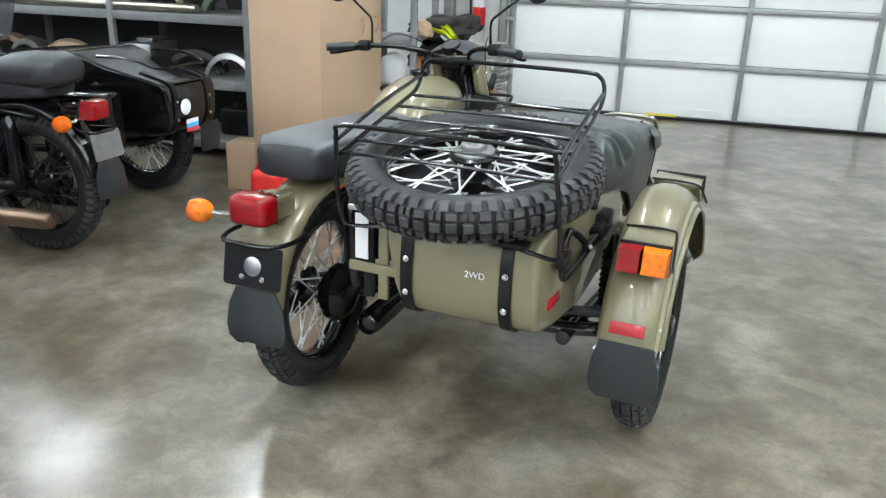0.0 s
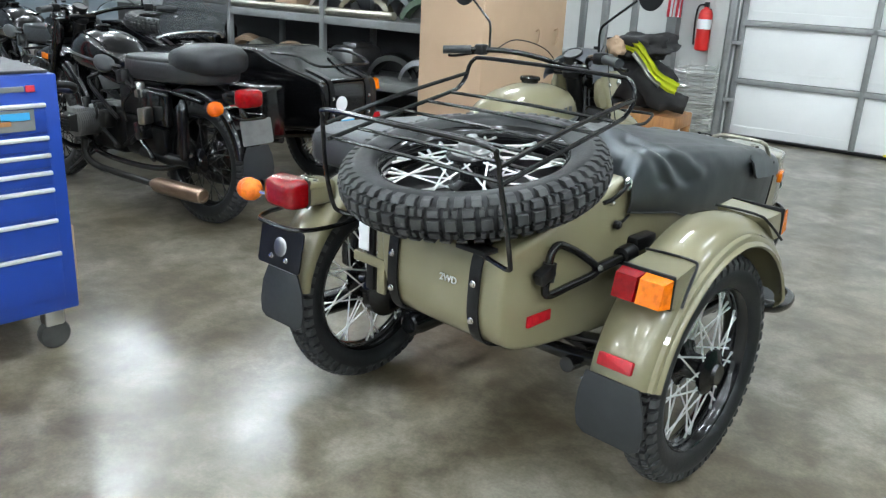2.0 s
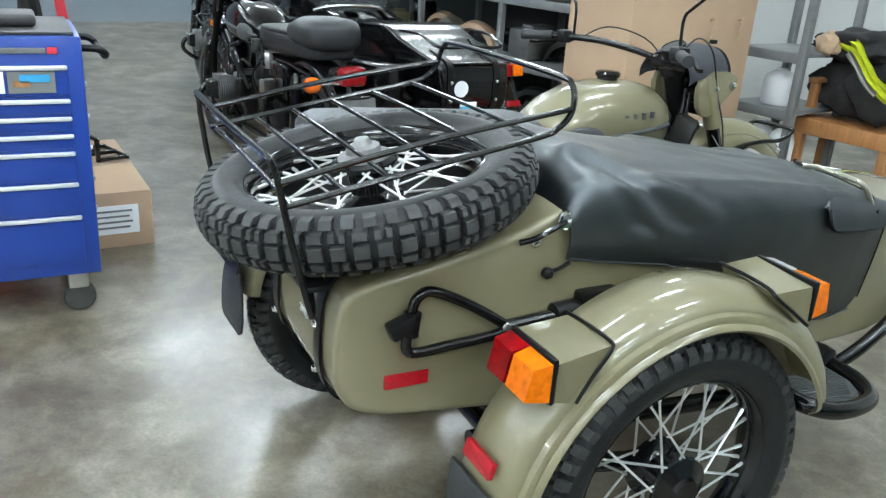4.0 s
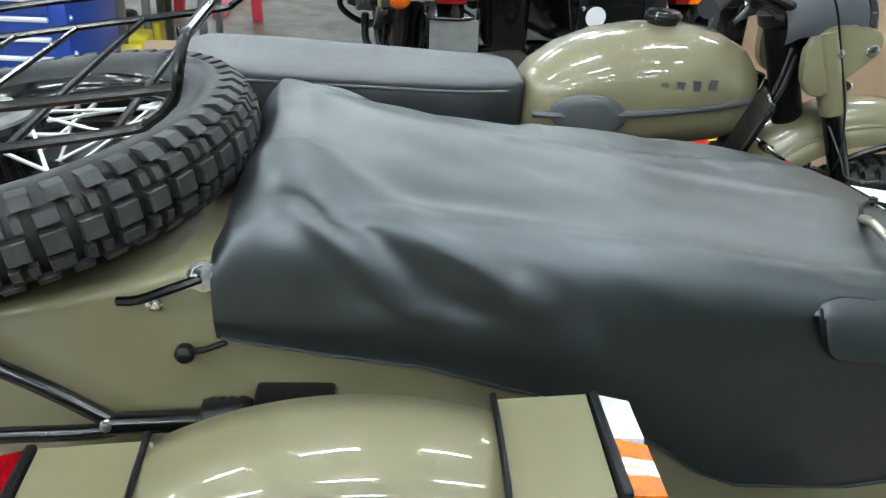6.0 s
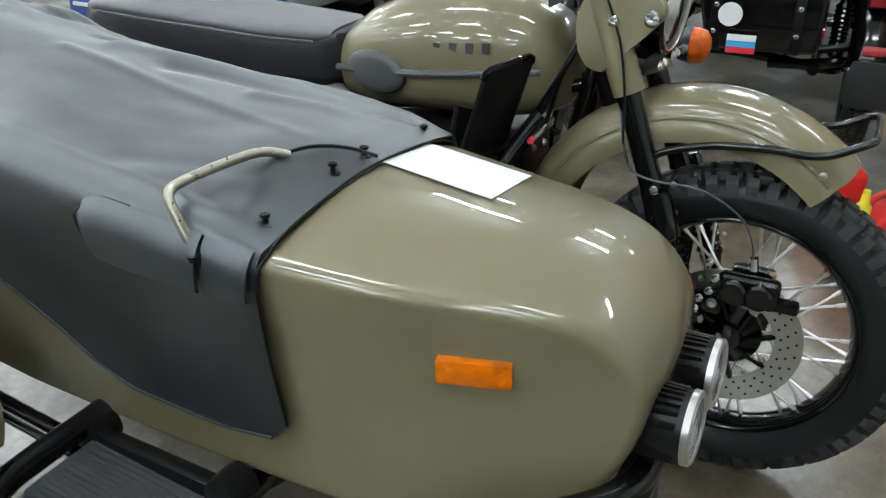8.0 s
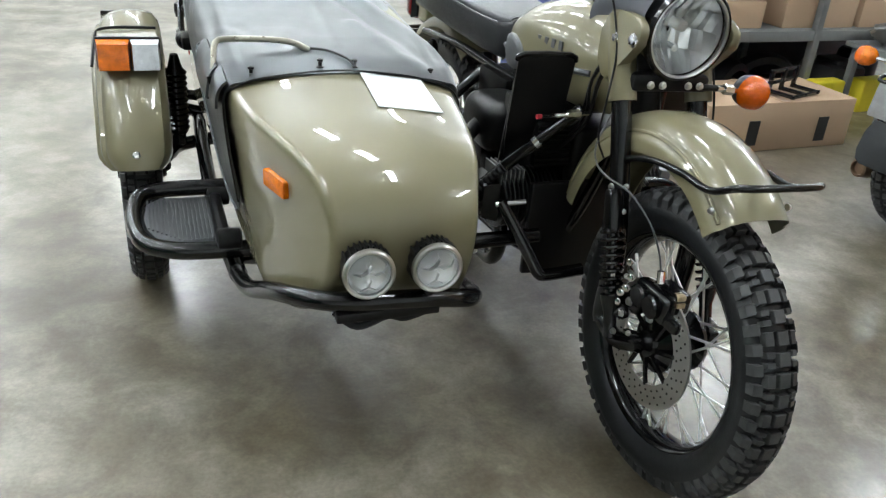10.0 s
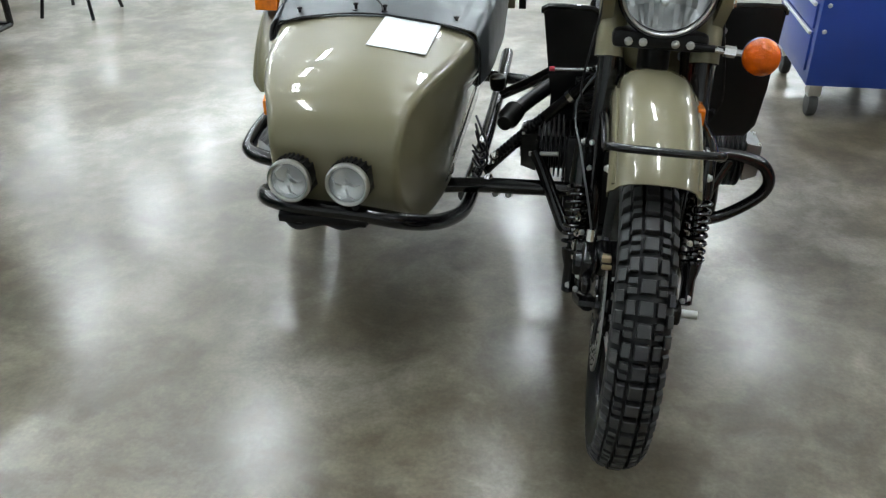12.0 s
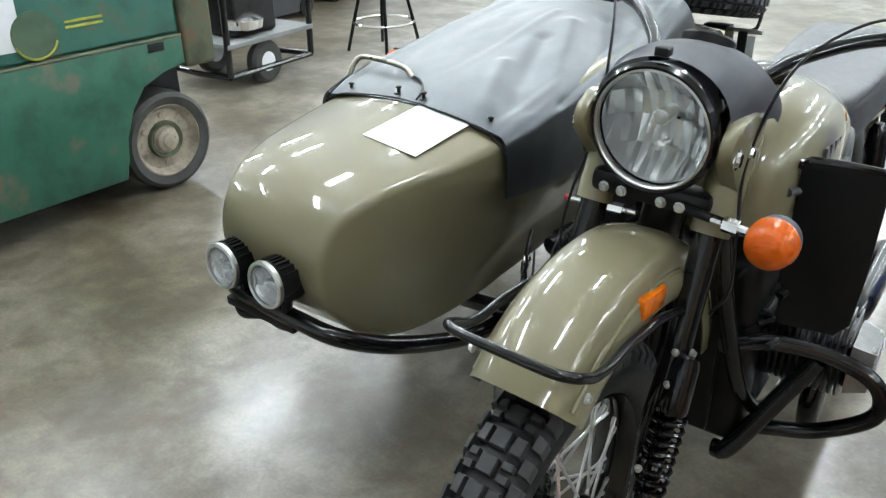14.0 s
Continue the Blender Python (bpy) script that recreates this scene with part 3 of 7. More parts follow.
def sidecar(root, paint, dressed=True):
    tub = part("tub", tub_mesh(), paint, root, "glossy painted steel sidecar body with a rounded nose", smooth=50)
    # boot lid seam and straps
    for x in (0.608, 0.89):
        path = [(x, -0.2, 0.828), (x, -0.32, 0.801), (x, -0.378, 0.78), (x, -0.401, 0.738), (x, -0.408, 0.67), (x, -0.405, 0.59), (x, -0.372, 0.524), (x, -0.29, 0.496), (x, -0.2, 0.486)]
        pts = spline(path, 4)
        rings = []
        for i, p in enumerate(pts):
            d = (pts[min(i + 1, len(pts) - 1)] - pts[max(i - 1, 0)]).normalized()
            nn = Vector((1, 0, 0)).cross(d)
            rings.append([p + Vector((-0.017, 0, 0)) - nn * 0.002, p + Vector((0.017, 0, 0)) - nn * 0.002, p + Vector((0.017, 0, 0)) + nn * 0.003, p + Vector((-0.017, 0, 0)) + nn * 0.003])
        st = part("strap", loft(B(), rings), BLACKPLASTIC, root, "black steel strap over the boot")
        for z in (0.59, 0.685):
            bolt(st, (x, -0.411, z), (0, -1, 0), 0.007, CHROME)
    part("hinge_plate", box(B(), (0.75, -0.388, 0.778), (0.26, 0.012, 0.01), bev=0.003), paint, root)
    # reflectors
    part("reflector", box(B(), (0.977, -0.258, 0.583), (0.012, 0.092, 0.03), pose(0, 0, 0), 0.003), REDREFLECT, root, "red rectangular side reflector")
    xo = frame_xf((0.915, 1.322, 0.707), (-0.28, 1, 0.03), (0, 0, 1))
    part("reflector", prism(B(), rounded(0.092, 0.034, 0.004), 0.014, xo, 0.002), AMBER, root, "amber rectangular side reflector")
    # wheel, mudguard, lamps
    wheel(root, Matrix.Translation((1.165, 0.272, 0.345)), label="wire-spoked sidecar wheel with a black rim and block tread")
    sec = [(1.08, 0.36), (1.078, 0.40), (1.085, 0.44), (1.1, 0.462), (1.14, 0.472), (1.18, 0.472), (1.212, 0.462), (1.232, 0.446), (1.241, 0.432), (1.2435, 0.424), (1.254, 0.419), (1.257, 0.412), (1.257, 0.403), (1.264, 0.398), (1.267, 0.39), (1.262, 0.384)]
    sec = [(x, r if r < 0.39 else 0.39 + (r - 0.39) * 0.83) for x, r in sec]
    fender = part("fender", arc_shell([(x - 1.168, r) for x, r in sec], 0.247, 0.348, 18.5, 166, 60, x0=1.168, taper=lambda f: 1 - 0.3 * max(0.0, 1 - f / 0.055) ** 2.2, tuck=0.02), paint, root, "rounded painted sidecar mudguard with a rolled lip", smooth=40)
    for xs in (1.09, 1.235):
        bolt(fender, (xs, -0.2, 0.44), (0, -1, 0.2), 0.006, CHROME)
    bolt(fender, (1.17, 0.671, 0.532), (0, 1, 0.4), 0.008, CHROME)
    # rear lamp: tapering housing with red and amber lens
    hb = [(1.11, -0.05, 0.62), (1.238, -0.062, 0.638), (1.238, 0.013, 0.738), (1.11, 0.009, 0.74)]
    ht = [(1.115, -0.112, 0.655), (1.25, -0.112, 0.655), (1.25, -0.104, 0.728), (1.115, -0.104, 0.734)]
    hs = part("lamp_housing", soft(wedge(B(), hb, ht), 0.007, 3), paint, root, "painted lamp housing on the mudguard")
    part("gasket", box(B(), (1.181, -0.112, 0.694), (0.142, 0.012, 0.088), bev=0.004), BLACKPLASTIC, hs)
    for x0, x1, mt, lb in ((1.112, 1.178, REDLENS, "red half of the tail lamp lens"), (1.178, 1.25, AMBER, "amber half of the tail lamp lens")):
        part("lens", soft(wedge(B(), [(x0, -0.117, 0.657), (x1, -0.117, 0.657), (x1, -0.117, 0.73), (x0, -0.117, 0.73)],
                                [(x0 + 0.004, -0.165, 0.664), (x1 - 0.004, -0.165, 0.664), (x1 - 0.004, -0.153, 0.723), (x0 + 0.004, -0.153, 0.723)]), 0.009, 4), mt, hs, lb)
    part("seam_strip", tube(B(), [(1.1, 0.008, 0.742), (1.17, 0.011, 0.745), (1.228, 0.013, 0.743), (1.243, 0.008, 0.733), (1.248, -0.03, 0.688), (1.252, -0.062, 0.645)], 0.0038, 6, 3), BLACKPLASTIC, hs, "black rubber seam strip")
    fb = [(1.1, 0.43, 0.71), (1.245, 0.468, 0.71), (1.245, 0.386, 0.784), (1.1, 0.388, 0.79)]
    ft = [(1.09, 0.502, 0.712), (1.246, 0.502, 0.712), (1.242, 0.494, 0.784), (1.094, 0.494, 0.793)]
    hs = part("lamp_housing", soft(wedge(B(), fb, ft), 0.007, 3), paint, root, "painted lamp housing on the mudguard")
    part("gasket", box(B(), (1.168, 0.503, 0.752), (0.16, 0.012, 0.086), bev=0.004), BLACKPLASTIC, hs)
    for x0, x1, mt, lb in ((1.09, 1.163, CLEARLENS, "clear half of the front marker lens"), (1.163, 1.246, AMBER, "amber half of the front marker lens")):
        part("lens", soft(wedge(B(), [(x0, 0.508, 0.714), (x1, 0.508, 0.714), (x1, 0.505, 0.79), (x0, 0.505, 0.79)],
                                [(x0 + 0.005, 0.556, 0.72), (x1 - 0.005, 0.556, 0.72), (x1 - 0.005, 0.545, 0.784), (x0 + 0.005, 0.545, 0.784)]), 0.01, 4), mt, hs, lb)
    part("seam_strip", tube(B(), [(1.095, 0.388, 0.792), (1.17, 0.387, 0.794), (1.23, 0.386, 0.79), (1.248, 0.39, 0.778), (1.256, 0.43, 0.748), (1.262, 0.478, 0.712)], 0.0042, 6, 3), BLACKPLASTIC, hs, "black rubber seam strip")
    rx = frame_xf((1.17, -0.195, 0.512), (1, 0, 0), (0, 0.28, 1))
    part("reflector", prism(B(), rounded(0.095, 0.034, 0.004), 0.012, rx, 0.002), REDREFLECT, root, "red rectangular rear reflector")
    fx = frame_xf((1.175, -0.203, 0.355), (1, 0, 0), (0, -0.06, 1))
    part("mud_flap", prism(B(), [(-0.075, 0.12), (0.075, 0.12), (0.092, 0.06), (0.098, 0.0), (0.09, -0.042), (0.068, -0.058), (-0.068, -0.058), (-0.09, -0.042), (-0.098, 0.0), (-0.092, 0.06)], 0.008, fx, 0.002), FLAP, root, "dark grey rubber mud flap")
    # frame under the tub
    for name, pts, r in (("frame_tube", [(0.16, 0.12, 0.36), (0.6, 0.12, 0.40), (1.0, 0.1, 0.36), (1.09, 0.2, 0.35)], 0.021),
                         ("frame_tube", [(0.2, 1.05, 0.405), (0.45, 1.05, 0.4), (0.7, 1.02, 0.37), (0.95, 0.9, 0.34)], 0.021),
                         ("frame_tube", [(0.97, -0.1, 0.40), (0.98, 0.3, 0.38), (0.98, 0.7, 0.35), (0.96, 1.0, 0.34)], 0.022),
                         ("frame_tube", [(0.5, -0.1, 0.42), (0.49, 0.3, 0.39), (0.49, 0.7, 0.36), (0.5, 1.0, 0.34)], 0.022),
                         ("swing_arm", [(0.8, -0.04, 0.40), (0.95, -0.05, 0.41), (1.07, -0.05, 0.43), (1.1, 0.1, 0.38), (1.1, 0.27, 0.345)], 0.021),
                         ("frame_tube", [(0.85, -0.04, 0.45), (0.95, -0.05, 0.465), (1.09, -0.05, 0.49)], 0.017)):
        part(name, tube(B(), pts, r, 12), BLACKTUBE, root)
    part("shock_absorber", lathe(B(), [(0.012, 0), (0.022, 0.01), (0.022, 0.04), (0.03, 0.05)] + [(0.03 + 0.006 * (k % 2), 0.055 + 0.009 * k) for k in range(22)] + [(0.022, 0.26), (0.012, 0.3)], 16, along((1.045, 0.13, 0.36), (0.0, 0.05, 1))), BLACKTUBE, root, "black coil-over shock absorber")
    # footboard with its hoop
    part("footboard_hoop", tube(B(), [(0.95, 0.665, 0.432), (1.08, 0.665, 0.432), (1.14, 0.668, 0.43), (1.172, 0.69, 0.425), (1.187, 0.75, 0.41), (1.185, 0.83, 0.4), (1.163, 0.91, 0.397), (1.1, 0.955, 0.396), (1.03, 0.966, 0.395), (0.93, 0.966, 0.393)], 0.0215, 12), BLACKTUBE, root, "black tubular footboard hoop")
    tilt = Matrix.Translation((0, 0.69, 0.412)) @ Matrix.Rotation(radians(-4), 4, "X")
    outline = [(1.0, 0.0), (1.125, 0.0), (1.158, 0.03), (1.166, 0.1), (1.16, 0.16), (1.138, 0.21), (1.09, 0.24), (1.0, 0.245)]
    fb_ = part("footboard", prism(B(), outline, 0.012, tilt, 0.003), PAD, root, "dark grey ribbed rubber footboard")
    bm = B()
    for k in range(16):
        x = 1.008 + k * 0.0098
        y1 = 0.235 - max(0.0, x - 1.08) * 0.9
        box(bm, (x, (0.012 + y1) / 2, 0.0075), (0.004, y1 - 0.024, 0.004), tilt, 0)
    part("ribs", bm, PAD, fb_, smooth=0)
    part("step_post", box(B(), (0.985, 0.815, 0.402), (0.032, 0.29, 0.05), None, 0.01), BLACKPLASTIC, root)
    for y in (0.67, 0.955):
        part("step_clamp", lathe(B(), [(0.02, -0.03), (0.03, -0.026), (0.032, 0.0), (0.03, 0.026), (0.02, 0.03)], 14, along((0.975, y, 0.412), (1, 0, 0))), BLACKPLASTIC, root)
    if not dressed:
        return
    # step bracket: a folded triangle of tube
    tri = [(0.998, -0.262, 0.742), (0.998, -0.25, 0.766), (1.0, -0.222, 0.772), (1.004, -0.15, 0.738), (1.008, -0.075, 0.69), (1.008, -0.058, 0.674), (1.006, -0.09, 0.662), (1.004, -0.18, 0.656), (1.002, -0.252, 0.651), (1.0, -0.272, 0.663), (0.998, -0.268, 0.7)]
    br = part("step_bracket", tube(B(), tri, 0.0105, 10, 4, True), BLACKTUBE, root, "black triangular tube bracket")
    part("pivot_arm", tube(B(), [(1.01, -0.07, 0.678), (1.01, 0.0, 0.682), (1.01, 0.05, 0.684)], 0.0145, 10), BLACKTUBE, br)
    part("clamp", box(B(), (0, 0, 0), (0.03, 0.055, 0.034), pose(1.004, -0.285, 0.712, 22), 0.006), BLACKPLASTIC, br)
    part("clamp", tube(B(), [(1.0, -0.262, 0.735), (1.0, -0.266, 0.69)], 0.017, 10, 1), BLACKPLASTIC, br)
    knob = lathe(B(), [(0.014, 0), (0.024, 0.004)] + [(0.024 + 0.002 * (k % 2), 0.008 + 0.006 * k) for k in range(9)] + [(0.018, 0.066)], 14, along((1.008, 0.045, 0.686), (0, 1, 0.05)))
    part("rubber_sleeve", knob, BLACKPLASTIC, br, "ribbed black rubber sleeve")
    part("end_block", box(B(), (1.0, 0.16, 0.705), (0.04, 0.1, 0.04), None, 0.008), BLACKPLASTIC, br)
    bolt(br, (1.018, -0.066, 0.682), (1, 0, 0.3), 0.007)
    # lid latch and cover knob
    la = part("latch", tube(B(), [(0.992, -0.04, 0.845), (1.0, -0.015, 0.852), (1.004, 0.02, 0.868), (1.0, 0.058, 0.882)], 0.006, 8), BLACKTUBE, root, "black lid latch with a chrome pivot")
    bolt(la, (0.995, 0.06, 0.882), (1, 0, 0.2), 0.015, CHROME)
    bolt(la, (0.99, 0.0, 0.84), (1, 0, 0), 0.008, CHROME)
    kn = part("cover_toggle", tube(B(), [(0.99, 0.03, 0.775), (1.0, 0.05, 0.782), (0.998, 0.08, 0.793)], 0.004, 8), BLACKPLASTIC, root, "black cover toggle")
    part("knob", lathe(B(), [(0.008, 0), (0.012, 0.003), (0.012, 0.014), (0.007, 0.02)], 10, along((0.988, 0.03, 0.775), (1, 0, 0))), BLACKPLASTIC, kn)
    # tonneau cover
    cv = part("tonneau_cover", cover_mesh(), VINYL, root, "grey vinyl tonneau cover, creased and snapped down", smooth=70)
    hem = []
    for k in range(49):
        y = 0.075 + 0.96 * k / 48
        z = interp(y, COVER_LOWY, COVER_LOW) + 0.003
        hem.append((tub_side(y, 1) + 0.018 - side_taper(y, z), y, z))
    part("hem", tube(B(), hem, 0.0025, 6, 2), VINYL, cv)
    seam = [(x, 1.064, z) for x, z in ((0.961, 0.56), (0.979, 0.7), (0.982, 0.795), (0.955, 0.82), (0.9, 0.838), (0.745, 0.852), (0.6, 0.84), (0.53, 0.825), (0.485, 0.808), (0.463, 0.785), (0.456, 0.76), (0.456, 0.685))]
    part("edge_binding", tube(B(), seam, 0.0022, 8, 5), BLACKPLASTIC, cv, "black edge binding")
    def tab_top(f):
        return 0.682 - 0.057 * math.sqrt(1 - (1 - min(1, f * 4.5)) ** 2)

    def tab_low(f):
        return 0.684 + 0.066 * math.sqrt(1 - (1 - min(1, f * 4.5)) ** 2)

    tab = part("flap", cover_patch(0.8, 0.992, tab_top, tab_low, 0.02, 26), VINYL, cv, "loose vinyl tab with a rounded end", smooth=60)
    edge = [cover_lift(0.8 + 0.192 * f, tab_low(f), 0.021) for f in (1.0, 0.8, 0.6, 0.4, 0.25, 0.15, 0.08, 0.03, 0.0)] + [cover_lift(0.8 + 0.192 * f, tab_top(f), 0.009) for f in (0.03, 0.08, 0.15, 0.25, 0.4)]
    part("edge_binding", tube(B(), edge, 0.0026, 6, 3), BLACKPLASTIC, tab)
    part("flap", cover_patch(0.995, 1.058, lambda f: 0.6, lambda f: 0.755 - 0.012 * f, 0.012, 8), VINYL, cv, "folded vinyl corner piece", smooth=60)
    for x, y, z in ((0.52, 1.032, 0.829), (0.699, 1.036, 0.853), (0.774, 1.034, 0.854), (0.921, 1.035, 0.839)):
        sp = part("snap", lathe(B(), [(0.011, 0), (0.011, 0.003), (0.004, 0.004), (0.004, 0.013), (0.007, 0.014), (0.007, 0.018), (0.002, 0.02)], 10, Matrix.Translation((x, y, z - 0.003))), BLACKPLASTIC, cv, "black turn-button snap")
    # grab handle on the cowl
    hd = part("grab_handle", tube(B(), [(0.995, 0.985, 0.82), (0.992, 0.967, 0.848), (0.987, 0.948, 0.876), (0.979, 0.94, 0.886), (0.96, 0.938, 0.89), (0.9, 0.943, 0.891), (0.84, 0.951, 0.889), (0.81, 0.957, 0.883), (0.785, 0.968, 0.872)], 0.0068, 10, 4), GREYALU, root, "worn satin tube grab handle")
    part("cord", tube(B(), [(0.79, 0.965, 0.876), (0.75, 0.985, 0.876), (0.715, 1.02, 0.868), (0.7, 1.06, 0.857)], 0.0028, 6, 4), BLACKPLASTIC, hd)
    part("foot", lathe(B(), [(0.012, 0), (0.012, 0.006), (0.009, 0.016)], 12, along((0.995, 0.988, 0.81), (0.4, 0, 1))), BLACKPLASTIC, hd)
    # bumper with two driving lamps
    bp = [(0.955, 0.8, 0.315), (0.962, 0.95, 0.335), (0.955, 1.15, 0.39), (0.93, 1.35, 0.49), (0.885, 1.465, 0.534), (0.82, 1.505, 0.54), (0.73, 1.512, 0.538), (0.64, 1.508, 0.53), (0.56, 1.475, 0.503), (0.51, 1.36, 0.447), (0.485, 1.15, 0.37), (0.48, 0.98, 0.352)]
    part("bumper", tube(B(), bp, 0.019, 14, 6), BLACKTUBE, root, "black tubular front bumper")
    part("bracket", box(B(), (0.74, 1.5, 0.515), (0.2, 0.05, 0.02), None, 0.004), BLACKPLASTIC, root)
    part("wiring_loom", tube(B(), [(0.84, 1.5, 0.52), (0.8, 1.52, 0.495), (0.74, 1.51, 0.505), (0.7, 1.5, 0.49), (0.64, 1.51, 0.515)], 0.008, 8), BLACKPLASTIC, root)
    for x in (0.664, 0.79):
        d = Vector((0.02, 1, 0.05))
        m = along((x, 1.5, 0.621), d) @ Matrix.Diagonal((0.92, 0.92, 0.92, 1))
        fl_ = part("driving_lamp", lathe(B(), [(0.012, -0.016), (0.024, -0.015), (0.03, -0.008), (0.034, 0.0), (0.046, 0.012), (0.049, 0.05), (0.051, 0.062), (0.047, 0.068), (0.043, 0.062), (0.038, 0.03), (0.005, 0.02)], 32, m), BLACKPLASTIC, root, "round driving lamp with a finned black body")
        for k in range(9):
            u = (k - 4) * 0.0105
            part("fin", box(B(), (u, 0.0, 0.018), (0.0035, 2 * math.sqrt(0.052 ** 2 - u * u), 0.062), m, 0), BLACKPLASTIC, fl_, smooth=0)
        part("bezel", lathe(B(), [(0.043, 0.06), (0.0435, 0.068), (0.0475, 0.07), (0.0515, 0.067), (0.052, 0.058)], 32, m, True), STEEL, fl_)
        bm = B()
        for k in range(4):
            a = radians(45 + 90 * k)
            lathe(bm, [(0.0215, 0.062), (0.0185, 0.052), (0.012, 0.043), (0.004, 0.041)], 8, m @ Matrix.Translation((0.021 * math.cos(a), 0.021 * math.sin(a), 0)), False, False)
        lathe(bm, [(0.043, 0.0625), (0.036, 0.058), (0.004, 0.052)], 16, m, False, False)
        cups = part("reflector_bowl", bm, REFLECTOR, fl_, "mirror reflector with four cups", None, 0)
        for k in range(4):
            a = radians(45 + 90 * k)
            part("emitter", lathe(B(), [(0.0055, 0.0425), (0.0055, 0.046), (0.002, 0.047)], 10, m @ Matrix.Translation((0.021 * math.cos(a), 0.021 * math.sin(a), 0))), DARKPART, cups)
        part("lamp_glass", lathe(B(), [(0.043, 0.0645), (0.042, 0.067), (0.02, 0.069), (0.001, 0.0695)], 28, m, False, False), GLASS, fl_).visible_shadow = False
        part("mount", tube(B(), [(x, 1.51, 0.585), (x, 1.512, 0.56), (x, 1.515, 0.545)], 0.011, 8), BLACKPLASTIC, fl_)
    # spare wheel on the boot lid, hub bolted down
    sm = Matrix.Translation((0.73, -0.25, 0.91)) @ Matrix.Rotation(radians(10.5), 4, "X") @ Matrix.Rotation(radians(-90), 4, "Y")
    sw = wheel(root, sm, name="spare_wheel", label="wire-spoked spare wheel lying flat on the boot")
    part("hub_cap", lathe(B(), [(0.05, 0.03), (0.056, 0.045), (0.054, 0.056), (0.04, 0.06), (0.036, 0.062), (0.034, 0.074), (0.02, 0.078), (0.014, 0.09), (0.006, 0.092)], 28, XAXIS), CASTALU, sw, "polished hub cap")
    part("backing_plate", lathe(B(), [(0.236, -0.048), (0.239, -0.044), (0.236, -0.041), (0.05, -0.04)], 40, XAXIS), BLACKPLASTIC, sw)
    part("mount_post", lathe(B(), [(0.06, -0.11), (0.05, -0.04), (0.03, -0.02)], 16, XAXIS), BLACKTUBE, sw)
    # luggage rack
    rk = part("luggage_rack", tube(B(), [(0.47, -0.53, 1.0), (0.472, -0.532, 1.03), (0.5, -0.54, 1.052), (0.75, -0.545, 1.055), (1.0, -0.535, 1.052), (1.03, -0.525, 1.03), (1.034, -0.515, 0.98), (1.042, -0.5, 0.9), (1.044, -0.475, 0.8), (1.035, -0.465, 0.775), (0.99, -0.45, 0.772), (0.9, -0.43, 0.78)], 0.006, 8, 5), BLACKTUBE, root, "black wire luggage rack above the spare wheel")
    part("leg", tube(B(), [(0.47, -0.53, 1.005), (0.462, -0.515, 0.9), (0.462, -0.49, 0.8), (0.475, -0.47, 0.775), (0.53, -0.445, 0.772), (0.6, -0.43, 0.78)], 0.006, 8, 5), BLACKTUBE, rk)
    for x0, x1, s in ((0.42, 0.468, -1), (0.99, 1.033, 1)):
        part("rail", tube(B(), [(x1, -0.51, 0.972), (0.5 * (x0 + x1), -0.25, 1.015), (x0, -0.02, 1.05), (x0, 0.02, 1.065), (x0, 0.045, 1.09), (x0 - s * 0.004, 0.052, 1.12), (x0 - s * 0.02, 0.055, 1.142), (x0 - s * 0.06, 0.057, 1.15), (0.71, 0.06, 1.152)], 0.006, 8, 5), BLACKTUBE, rk)
        part("rail", tube(B(), [(x1, -0.518, 1.012), (0.5 * (x0 + x1), -0.25, 1.06), (x0, 0.045, 1.1)], 0.0058, 8, 4), BLACKTUBE, rk)
    for y in (-0.5, -0.41, -0.325, -0.23, -0.125, -0.02):
        z = 0.972 + 0.158 * (y + 0.51)
        xl, xr = interp(y, (-0.51, -0.02), (0.468, 0.42)), interp(y, (-0.51, -0.02), (1.033, 0.99))
        part("crossbar", tube(B(), [(xl, y, z), (0.5 * (xl + xr), y, z + 0.004), (xr, y, z)], 0.0048, 8, 2), BLACKTUBE, rk)
    for x, s in ((0.6, -1), (0.89, 1)):
        part("foot_bracket", box(B(), (x + s * 0.02, -0.43, 0.785), (0.09, 0.05, 0.012), None, 0.003), BLACKPLASTIC, rk)
    bars = frame_xf((0.805, -0.4075, 0.672), (1, 0, 0), (0, 0.03, 1))
    text_mesh("lettering", "2WD", 0.025, bars, WHITEDECAL, root, "small white 2WD lettering")
    # carrier and folded stand between tub and rear wheel
    for x, w, mt in ((0.515, 0.03, paint), (0.47, 0.03, BLACKPLASTIC)):
        part("carrier_upright", box(B(), (x, -0.36, 0.66), (w, 0.012, 0.26), None, 0.003), mt, root)
    part("carrier_bar", box(B(), (0.49, -0.368, 0.62), (0.16, 0.012, 0.028), None, 0.003), paint, root)
    part("carrier_bar", box(B(), (0.47, -0.37, 0.79), (0.12, 0.014, 0.014), None, 0.003), STEEL, root)
    part("sticker", box(B(), (0.452, -0.372, 0.71), (0.04, 0.003, 0.13), None, 0), WHITEDECAL, root, "white paper sticker")
# ---------------------------------------------------------------- the motorcycle
def superring(y, hw, zc, hh, n=28, p=2.6, x0=0.0):
    out = []
    for k in range(n):
        a = 2 * math.pi * k / n
        c, s = math.cos(a), math.sin(a)
        out.append((x0 + hw * math.copysign(abs(c) ** (2 / p), c), y, zc + hh * math.copysign(abs(s) ** (2 / p), s)))
    return out


